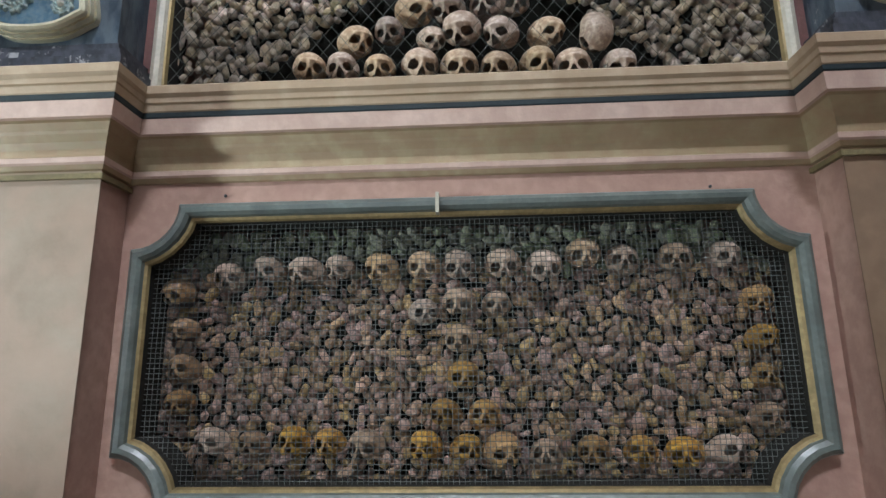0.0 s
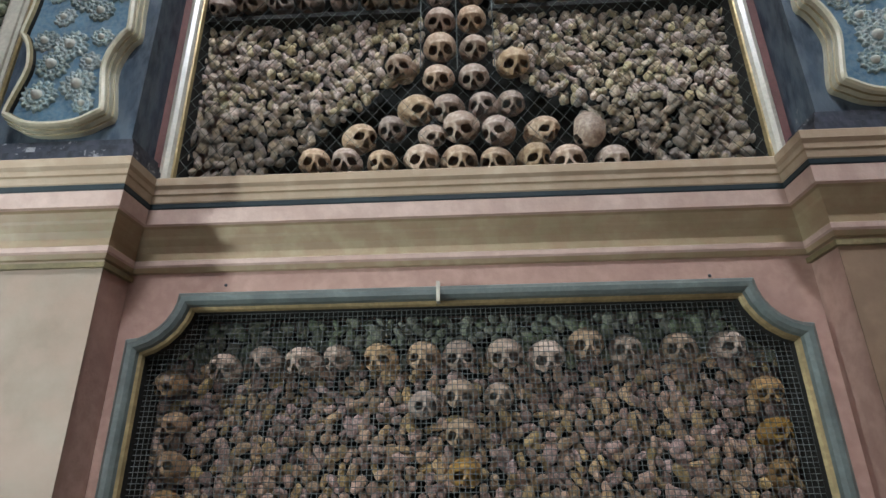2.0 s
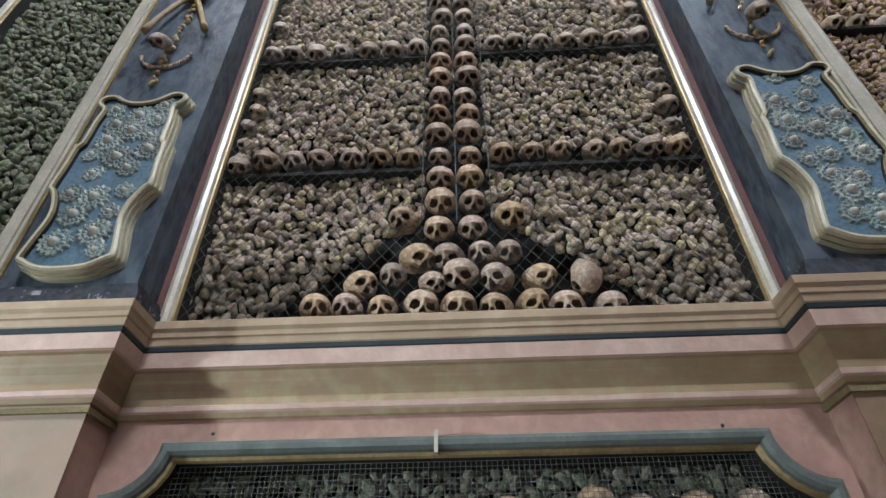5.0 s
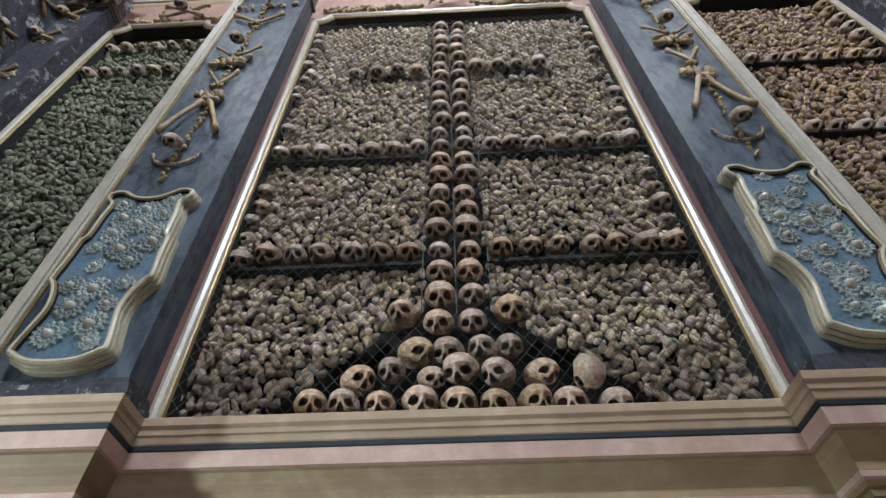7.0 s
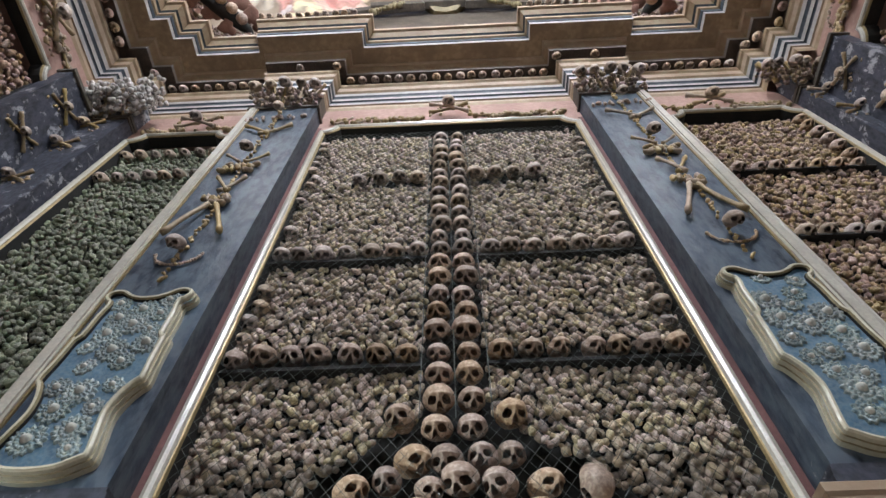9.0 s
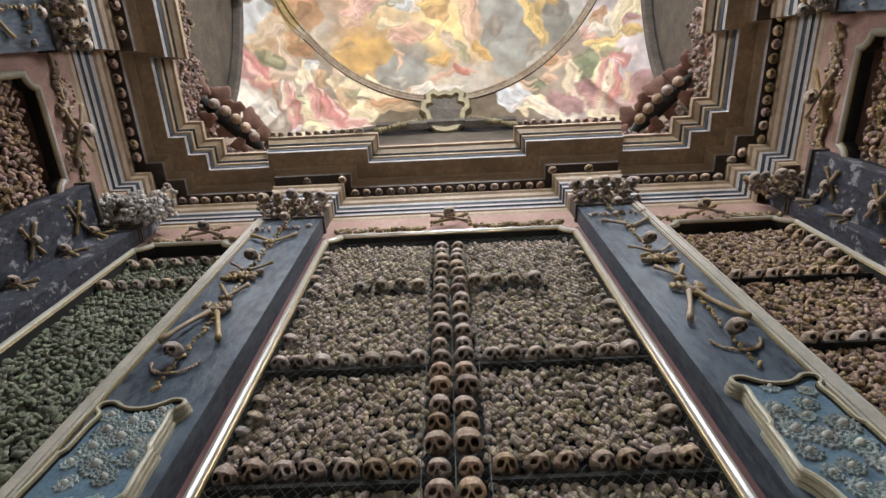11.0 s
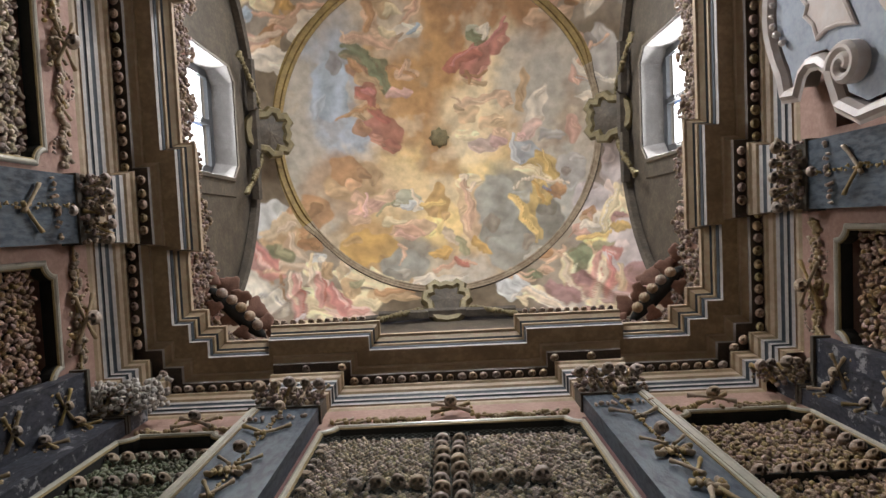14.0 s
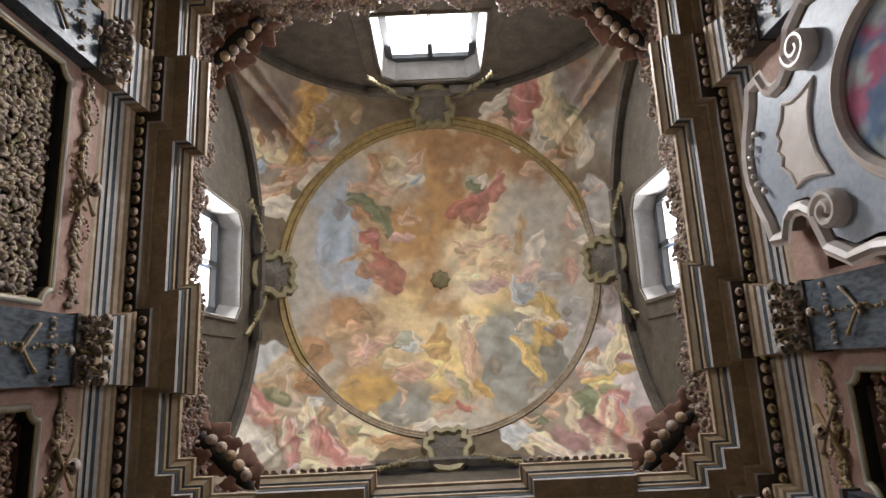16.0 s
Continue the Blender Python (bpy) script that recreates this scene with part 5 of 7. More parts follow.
strokes((
    (-2.29, 0.80, -2.24, 1.06, -2.19, 1.32, 0.065, C_RO), (-2.32, 0.64, -2.36, 0.80, -2.39, 0.98, 0.038, C_PC),
    (-2.19, 0.86, -2.13, 1.06, -2.16, 1.27, 0.018, C_RD), (-2.05, 1.07, -1.89, 1.28, -1.79, 1.44, 0.077, C_PK),
    (-2.00, 1.07, -1.87, 1.23, -1.81, 1.38, 0.024, C_LP), (-1.74, 1.49, -1.58, 1.52, -1.42, 1.53, 0.038, C_RO),
    (-2.97, 0.77, -2.91, 0.87, -2.86, 0.98, 0.027, C_UM), (-3.40, 0.80, -3.13, 0.92, -2.91, 1.33, 0.100, C_WH),
    (-3.31, 1.06, -3.27, 1.09, -3.23, 1.12, 0.041, C_GC), (-3.04, 1.18, -3.00, 1.21, -2.96, 1.28, 0.027, C_GC),
    (-2.69, 1.60, -2.61, 1.52, -2.51, 1.51, 0.044, C_LI), (-1.86, 0.45, -1.78, 0.67, -1.84, 0.87, 0.059, C_TN),
))
strokes((
    (-1.79, 0.48, -1.77, 0.54, -1.75, 0.67, 0.024, C_PC), (-1.62, 0.67, -1.35, 0.89, -0.71, 1.03, 0.059, C_CR),
    (-1.62, 0.98, -1.57, 1.00, -1.49, 0.99, 0.077, C_OG), (-1.25, 1.16, -0.93, 1.12, -0.61, 1.16, 0.059, C_SB),
    (-1.41, 1.33, -1.33, 1.33, -1.25, 1.35, 0.077, C_CR), (-2.20, 0.54, -2.18, 0.54, -2.13, 0.56, 0.047, C_WH),
))

# winged group with a green cloth in a corner
figure((
    (3.27, 0.54, 0.47, 0.52, 0.0, C_LI),
    (3.08, -0.99, 0.27, 0.41, 0.0, C_LI),
    (2.64, -0.34, 0.34, 0.30, 0.0, C_LI),
    (3.36, 1.04, 0.26, 0.25, 0.0, C_MD),
))
strokes((
    (3.13, -0.52, 2.94, -0.22, 2.82, 0.17, 0.066, C_CR), (3.07, -0.47, 2.91, -0.17, 2.80, 0.17, 0.019, C_WH),
    (3.23, -0.52, 3.37, -0.31, 3.29, -0.11, 0.044, C_TN), (3.09, -0.06, 3.12, -0.05, 3.15, -0.04, 0.055, C_MD),
    (2.49, -0.07, 2.57, -0.13, 2.67, -0.06, 0.071, C_BR), (2.59, -0.04, 2.61, -0.03, 2.63, -0.00, 0.036, C_PF),
    (2.44, 0.16, 2.57, 0.12, 2.72, 0.12, 0.047, C_WH), (3.00, 0.18, 3.09, 0.26, 3.25, 0.19, 0.074, C_GD),
    (2.41, 0.43, 2.52, 0.27, 2.94, 0.30, 0.038, C_OL), (2.29, 0.69, 2.40, 0.60, 2.54, 0.71, 0.099, C_GN),
    (2.68, 0.52, 2.77, 0.52, 2.91, 0.50, 0.088, C_OG), (2.86, 0.57, 2.99, 0.52, 3.07, 0.68, 0.069, C_PK),
))
strokes((
    (2.91, 0.58, 2.98, 0.55, 3.03, 0.62, 0.022, C_LP), (2.79, 0.67, 2.61, 0.95, 2.57, 1.38, 0.049, C_RO),
    (2.94, 0.72, 2.97, 1.02, 2.88, 1.30, 0.036, C_PK), (2.80, 0.86, 2.72, 1.15, 2.66, 1.48, 0.071, C_PC),
    (2.76, 0.96, 2.69, 1.20, 2.60, 1.43, 0.016, C_RO), (3.13, 0.83, 3.16, 1.07, 3.08, 1.29, 0.049, C_TN),
    (2.41, 0.99, 2.45, 1.07, 2.49, 1.14, 0.077, C_MD), (2.11, 0.64, 2.11, 0.98, 2.41, 1.47, 0.044, C_PC),
    (2.18, 0.69, 2.18, 1.03, 2.44, 1.42, 0.014, C_TN), (1.71, 0.59, 1.76, 0.58, 1.82, 0.62, 0.066, C_SB),
    (1.96, 0.63, 2.04, 0.59, 2.13, 0.49, 0.036, C_FL), (1.55, 0.90, 1.60, 0.96, 1.62, 1.03, 0.049, C_GN),
))
strokes((
    (1.81, 0.92, 1.84, 0.91, 1.88, 0.93, 0.058, C_FL), (1.18, 0.89, 1.35, 0.95, 1.56, 0.90, 0.019, C_FL),
    (1.84, 1.21, 2.08, 1.31, 2.27, 1.42, 0.110, C_MD), (1.34, 1.18, 1.62, 1.34, 2.01, 1.55, 0.071, C_PC),
    (1.39, 1.16, 1.68, 1.29, 1.96, 1.45, 0.022, C_WH), (1.01, 1.15, 1.09, 1.12, 1.19, 1.18, 0.099, C_PB),
    (1.25, 1.04, 1.29, 1.09, 1.39, 1.14, 0.055, C_PB), (2.81, 1.49, 2.96, 1.45, 3.17, 1.41, 0.049, C_MV),
))

# groups on the south half of the dome
figure((
    (-1.87, -2.41, 0.35, 0.56, 0.0, C_SY),
))
strokes((
    (-1.35, -2.38, -1.18, -2.26, -0.96, -1.84, 0.083, C_RD), (-1.29, -2.38, -1.23, -2.36, -1.15, -2.30, 0.047, C_PK),
    (-1.76, -1.90, -1.47, -2.01, -1.01, -2.13, 0.032, C_SB), (-1.57, -3.17, -1.16, -3.09, -0.92, -2.42, 0.059, C_GN),
    (-1.51, -2.87, -1.43, -2.80, -1.34, -2.71, 0.053, C_SB), (-1.20, -3.90, -1.03, -3.70, -1.15, -3.40, 0.065, C_SB),
    (-0.82, -3.76, -0.73, -3.74, -0.65, -3.68, 0.071, C_CR), (-1.51, -3.35, -1.16, -3.28, -0.81, -3.08, 0.044, C_FL),
    (-0.56, -3.56, -0.32, -3.73, -0.19, -3.98, 0.027, C_PF), (-0.82, -2.71, -0.59, -2.79, -0.36, -2.54, 0.032, C_SB),
    (-0.59, -2.82, -0.56, -2.67, -0.59, -2.58, 0.027, C_FL), (-0.92, -3.42, -0.80, -3.32, -0.69, -3.38, 0.059, C_CR),
))
strokes((
    (0.25, -2.64, 0.38, -3.02, 0.70, -2.89, 0.088, C_RD), (0.31, -2.78, 0.50, -3.02, 0.71, -3.04, 0.027, C_PK),
    (0.94, -3.06, 1.10, -3.29, 1.24, -3.50, 0.035, C_PK), (0.60, -3.26, 0.69, -3.28, 0.77, -3.19, 0.065, C_GN),
    (0.88, -3.43, 0.90, -3.30, 0.86, -3.15, 0.032, C_WH), (0.45, -2.57, 0.57, -2.59, 0.85, -2.58, 0.029, C_BR),
    (0.57, -2.65, 0.57, -2.53, 0.56, -2.44, 0.038, C_BR), (-0.83, -2.36, -0.72, -2.35, -0.49, -2.28, 0.071, C_LP),
    (-0.33, -3.42, -0.39, -3.36, -0.45, -3.30, 0.041, C_BL),
))

# gold-winged figure and clouds on the east side of the dome
figure((
    (0.98, -0.31, 0.43, 0.55, 0.0, C_SC),
    (1.18, 0.55, 0.47, 0.36, 0.0, C_SC),
    (2.28, -0.87, 0.27, 0.33, 0.0, C_GC),
))
strokes((
    (1.32, -0.61, 1.70, -0.82, 2.18, -0.64, 0.030, C_PC), (1.67, -1.16, 1.82, -1.05, 1.98, -0.78, 0.071, C_GD),
    (1.81, -1.21, 1.85, -1.05, 1.86, -0.89, 0.019, C_OL), (1.25, -0.40, 1.44, -0.19, 1.59, 0.22, 0.060, C_OL),
    (1.30, -0.38, 1.48, -0.09, 1.59, 0.19, 0.016, C_GD), (1.76, -0.33, 1.86, -0.30, 1.94, -0.32, 0.049, C_GD),
    (1.83, -0.53, 1.88, -0.52, 1.93, -0.50, 0.036, C_NV), (2.02, -0.60, 2.06, -0.55, 2.14, -0.52, 0.055, C_SB),
    (1.66, -0.64, 1.70, -0.54, 1.74, -0.33, 0.033, C_OC), (0.44, -0.70, 0.47, -0.29, 0.50, 0.07, 0.060, C_FL),
    (0.37, -0.86, 0.42, -0.83, 0.47, -0.77, 0.038, C_PC), (0.90, -1.41, 1.00, -1.38, 1.13, -1.35, 0.060, C_MV),
))
strokes((
    (1.28, -1.50, 1.31, -1.29, 1.32, -1.07, 0.044, C_PB), (1.38, -1.55, 1.46, -1.52, 1.54, -1.49, 0.033, C_LP),
    (1.83, -1.47, 1.96, -1.44, 2.12, -1.49, 0.082, C_GC), (0.48, -0.59, 0.51, -0.34, 0.48, -0.08, 0.019, C_PC),
))

# groups above the north edge of the dome
figure((
    (-1.34, 0.37, 0.53, 0.32, 0.0, C_OC),
    (-0.70, 0.72, 0.44, 0.29, 0.0, C_SC),
    (-2.32, -0.26, 0.38, 0.35, 0.0, C_SB),
    (-1.65, -1.00, 0.32, 0.29, 0.0, C_SB),
    (-0.06, 1.00, 0.50, 0.12, 0.0, C_WH),
))
strokes((
    (0.06, 0.17, 0.11, 0.22, 0.19, 0.33, 0.065, C_SK), (-0.20, 0.53, -0.04, 0.48, 0.07, 0.54, 0.059, C_OC),
    (-0.22, 0.84, 0.17, 0.60, 0.54, 0.77, 0.041, C_PF), (0.22, 0.65, 0.33, 0.76, 0.43, 0.77, 0.041, C_RD),
    (0.24, 0.28, 0.32, 0.34, 0.39, 0.56, 0.059, C_OG), (0.52, 0.30, 0.62, 0.41, 0.78, 0.52, 0.059, C_OC),
    (-0.85, 0.37, -0.77, 0.39, -0.69, 0.43, 0.032, C_FL), (-0.74, 0.42, -0.74, 0.50, -0.75, 0.66, 0.021, C_FL),
    (-1.55, -0.56, -1.38, -0.52, -1.33, -0.27, 0.053, C_FL), (-1.32, -0.60, -1.24, -0.43, -1.39, -0.22, 0.027, C_LP),
    (-0.88, -0.47, -1.05, -0.37, -1.17, -0.16, 0.027, C_OG), (-0.72, -0.35, -0.64, -0.32, -0.44, -0.34, 0.047, C_PB),
))
strokes((
    (-0.33, -0.34, -0.17, -0.30, 0.00, -0.43, 0.041, C_OL), (-0.79, 0.02, -0.57, 0.09, -0.35, 0.15, 0.044, C_PF),
    (-0.55, -0.62, -0.44, -0.50, -0.39, -0.28, 0.027, C_PC), (0.41, -0.74, 0.45, -0.52, 0.48, -0.03, 0.053, C_FL),
    (-1.00, -0.10, -0.89, -0.09, -0.73, -0.08, 0.059, C_CR), (0.46, -0.63, 0.54, -0.57, 0.60, -0.68, 0.027, C_PC),
))


def apply_figures(verts, cols, where=None):
    v, c = np.array(verts), np.array(cols)
    k = 10.0 / (v[:, 2] - 1.763)
    x, y = (v[:, 0] - CX) * k, (v[:, 1] - 0.646) * k
    x = x + 0.035 * np.sin(y * 9 + 2 * np.sin(x * 5)) + 0.02 * np.sin(y * 23 + x * 11)
    y = y + 0.035 * np.sin(x * 8 + 2 * np.sin(y * 6)) + 0.02 * np.sin(x * 21 - y * 13)
    for bx, by, a, b, t, col, ph in BRUSH:
        m = np.nonzero((np.abs(x - bx) < max(a, b)) & (np.abs(y - by) < max(a, b)))[0]
        dx, dy = x[m] - bx, y[m] - by
        u, w = (dx * math.cos(t) + dy * math.sin(t)) / a, (-dx * math.sin(t) + dy * math.cos(t)) / b
        q = u * u + w * w
        broad = a * b > 0.25
        al = np.clip((1 - q) / (0.8 if broad else 0.22), 0, 1)
        al = al * al * (3 - 2 * al) * (0.8 if broad else 0.93)
        if where is not None:
            al = al * where[m]
        long, cross = (u, w) if a > b else (w, u)
        fold = 0.5 + 0.5 * np.sin(cross * 4.6 + 1.3 * np.sin(long * 3 + ph) + ph)
        lit = np.clip(0.55 + 0.45 * (-dx * 0.7 - dy * 0.7) / max(a, b), 0, 1)
        shade = 0.9 + 0.15 * (fold - 0.5) if broad else 0.58 + 0.34 * fold + 0.36 * lit
        tone = np.clip(np.array(col)[None, :] * shade[:, None], 0, 0.74)
        c[m] = c[m] * (1 - al[:, None]) + tone * al[:, None]
    for x0, y0, x1, y1, x2, y2, r, col, ph in STROKES:
        m = np.nonzero((x > min(x0, x1, x2) - 2 * r) & (x < max(x0, x1, x2) + 2 * r) & (y > min(y0, y1, y2) - 2 * r) & (y < max(y0, y1, y2) + 2 * r))[0]
        if not len(m):
            continue
        best, cross, along = np.full(len(m), 9.0), np.zeros(len(m)), np.zeros(len(m))
        for i in range(13):
            t = i / 12
            bx, by = (1 - t) ** 2 * x0 + 2 * t * (1 - t) * x1 + t * t * x2, (1 - t) ** 2 * y0 + 2 * t * (1 - t) * y1 + t * t * y2
            tx, ty = (1 - t) * (x1 - x0) + t * (x2 - x1), (1 - t) * (y1 - y0) + t * (y2 - y1)
            n = math.hypot(tx, ty) or 1.0
            w = r * (0.62 + 0.38 * math.sin(math.pi * (0.15 + 0.7 * t)))
            d = np.hypot(x[m] - bx, y[m] - by) / w
            near = d < best
            best = np.where(near, d, best)
            cross = np.where(near, ((x[m] - bx) * ty - (y[m] - by) * tx) / n / w, cross)
            along = np.where(near, t, along)
        best = best + 0.16 * np.sin(along * 17 + ph) * np.sin(cross * 3 + ph)
        al = np.clip((1.12 - best) / 0.30, 0, 1)
        al = al * al * (3 - 2 * al) * 0.95
        if where is not None:
            al = al * where[m]
        side = 1.0 if ty - tx > 0 else -1.0
        shade = 0.98 - 0.26 * np.clip(cross * side, -1, 1) + 0.13 * np.sin(cross * 5.5 + 2.2 * np.sin(along * 5 + ph)) - 0.20 * np.clip(best - 0.55, 0, 0.6)
        tone = np.clip(np.array(col)[None, :] * shade[:, None], 0, 0.76)
        c[m] = c[m] * (1 - al[:, None]) + tone * al[:, None]
    # aged warm varnish over the whole painting
    grey = c.mean(axis=1, keepdims=True)
    c = (c * 0.90 + grey * 0.10) * 0.86 + np.array((0.56, 0.42, 0.24)) * 0.14
    return [tuple(q) for q in c]


def paint_material(name):
    m = bpy.data.materials.new(name)
    m.use_nodes = True
    n, l = m.node_tree.nodes, m.node_tree.links
    at = n.new("ShaderNodeVertexColor")
    at.layer_name = "paint"
    tc = n.new("ShaderNodeTexCoord")
    ns = n.new("ShaderNodeTexNoise")
    ns.inputs["Scale"].default_value, ns.inputs["Detail"].default_value = 5.0, 8
    l.new(tc.outputs["Object"], ns.inputs["Vector"])
    mr = n.new("ShaderNodeMapRange")
    mr.inputs["From Min"].default_value, mr.inputs["From Max"].default_value = 0.3, 0.7
    mr.inputs["To Min"].default_value, mr.inputs["To Max"].default_value = 0.86, 1.30
    l.new(ns.outputs["Fac"], mr.inputs["Value"])
    hv = n.new("ShaderNodeHueSaturation")
    l.new(at.outputs["Color"], hv.inputs["Color"])
    l.new(mr.outputs[0], hv.inputs["Value"])
    l.new(hv.outputs["Color"], n["Principled BSDF"].inputs["Base Color"])
    n["Principled BSDF"].inputs["Roughness"].default_value = 0.85
    n["Principled BSDF"].inputs["Specular IOR Level"].default_value = 0.2
    return m


M_FRESCO = paint_material("faded_ceiling_fresco")


def painted(name, verts, faces, colours):
    me = mesh_of(name, verts, faces, M_FRESCO, smooth=True)
    ca = me.color_attributes.new("paint", "FLOAT_COLOR", "POINT")
    ca.data.foreach_set("color", np.array([(*c, 1.0) for c in colours], dtype=np.float32).ravel())
    return me


# dome
rings, segs = 220, 720
verts, cols, faces = [], [], []
for i in range(rings + 1):
    t = i / rings
    r = R_RING * t
    z = Z_RING + (Z_APEX - Z_RING) * (1 - t * t)
    for k in range(segs):
        a = 2 * math.pi * k / segs
        x, y = r * math.cos(a), r * math.sin(a)
        verts.append((CX + x, CY + y, z))
        sx, sy = 2 * x / R_RING, 2 * y / R_RING
        cols.append(dome_colour(sx, sy))
for i in range(rings):
    for k in range(segs):
        j = (k + 1) % segs
        faces.append((i * segs + k, (i + 1) * segs + k, (i + 1) * segs + j, i * segs + j))
ceiling = tagged(new("ceiling", painted("ceiling", verts, faces, apply_figures(verts, cols))), "frescoed shallow dome with golden clouds and plain figure groups", "ceiling", kind="structure")

# pendentives between lunette arches and the ring
segs, rows = 1080, 130
verts, cols, faces, where = [], [], [], []
for i in range(rows + 1):
    t = i / rows
    for k in range(segs):
        a = 2 * math.pi * k / segs
        x0, y0, z0 = vault_uv(a)
        x1, y1 = (R_RING + 0.10) * math.cos(a), (R_RING + 0.10) * math.sin(a)
        e = t + 0.16 * math.sin(math.pi * t)
        g = 1 - (1 - t) ** 1.25
        x, y, z = x0 + (x1 - x0) * g, y0 + (y1 - y0) * g, z0 + (Z_RING - z0) * min(1.0, e)
        verts.append((CX + x, CY + y, z))
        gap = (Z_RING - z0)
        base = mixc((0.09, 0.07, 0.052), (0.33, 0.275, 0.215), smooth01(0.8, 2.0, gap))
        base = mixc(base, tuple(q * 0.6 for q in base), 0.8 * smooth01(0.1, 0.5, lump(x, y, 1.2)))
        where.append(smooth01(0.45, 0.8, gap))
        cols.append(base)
for i in range(rows):
    for k in range(segs):
        j = (k + 1) % segs
        faces.append((i * segs + k, i * segs + j, (i + 1) * segs + j, (i + 1) * segs + k))
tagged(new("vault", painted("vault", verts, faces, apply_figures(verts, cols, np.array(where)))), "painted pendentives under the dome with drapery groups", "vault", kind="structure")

# gilt ring, arch ribs, key boss
def circle_sweep(r, z, section, n=120):
    verts, faces = [], []
    for k in range(n):
        a = 2 * math.pi * k / n
        for dr, dz in section:
            verts.append(Vector((CX + (r + dr) * math.cos(a), CY + (r + dr) * math.sin(a), z + dz)))
    m = len(section)
    for k in range(n):
        for q in range(m - 1):
            faces.append((k * m + q, ((k + 1) % n) * m + q, ((k + 1) % n) * m + q + 1, k * m + q + 1))
    return verts, faces


RING = [(-0.01, 0.03), (-0.02, -0.03), (0.03, -0.07), (0.06, -0.05), (0.14, -0.11), (0.17, -0.10), (0.26, -0.15), (0.31, -0.10)]
v, f = circle_sweep(R_RING, Z_RING, RING, 240)
for p in v:
    a = math.degrees(math.atan2(p.y - CY, p.x - CX))
    cover = smooth01(-30, -15, a) * smooth01(152, 140, a)
    r = math.hypot(p.x - CX, p.y - CY)
    k = (R_RING + (r - R_RING) * (1 - 0.58 * cover)) / r
    p.x, p.y, p.z = CX + (p.x - CX) * k, CY + (p.y - CY) * k, Z_RING + (p.z - Z_RING) * (1 - 0.6 * cover)
slots = []
for q, face in enumerate(f):
    a = math.degrees(math.atan2(v[face[0]].y - CY, v[face[0]].x - CX))
    slots.append(1 if q % 7 in (0, 6) else (2 if -22 < a < 146 else 0))
tagged(new("ring_moulding", mesh_of("ring_moulding", v, f, [M_RINGGOLD, M_STONE, M_CLOUDSTUCCO], slots)), "gilt stucco ring moulding round the dome, partly covered by painted clouds", "moulding", kind="structure")
for side in "NSWE":
    lines, hh = [], (3.47 if side in "NS" else 3.62)
    pts = []
    for k in range(41):
        t = -0.92 + 1.84 * k / 40
        e = math.sqrt(max(0.0, 1 - (t / 0.93) ** 2))
        pts.append(P(side, t * hh, 0.10, Z_FOOT + (Z_ARCH - Z_FOOT) * e))
    v, f = loop_sweep(pts, [(-0.08, -0.06), (-0.08, 0.05), (-0.02, 0.09), (0.05, 0.05), (0.06, -0.06)], False, normal=P(side, 0, 1, 0) - P(side, 0, 0, 0))
    tagged(new("lunette_arch", mesh_of("lunette_arch", v, f, M_STONE)), "dark stone rib over the window lunette", "arch", "lunette arches", "structure")
v, f = ico(3)
tagged(new("ceiling_boss", mesh_of("ceiling_boss", [(CX + q[0] * 0.2 * (1 + 0.15 * math.cos(8 * math.atan2(q[1], q[0]))), CY + q[1] * 0.2 * (1 + 0.15 * math.cos(8 * math.atan2(q[1], q[0]))), Z_APEX - 0.01 + q[2] * 0.06) for q in v], f, M_LIME, smooth=True)),
       "carved olive-gold boss at the dome's crown", "boss")


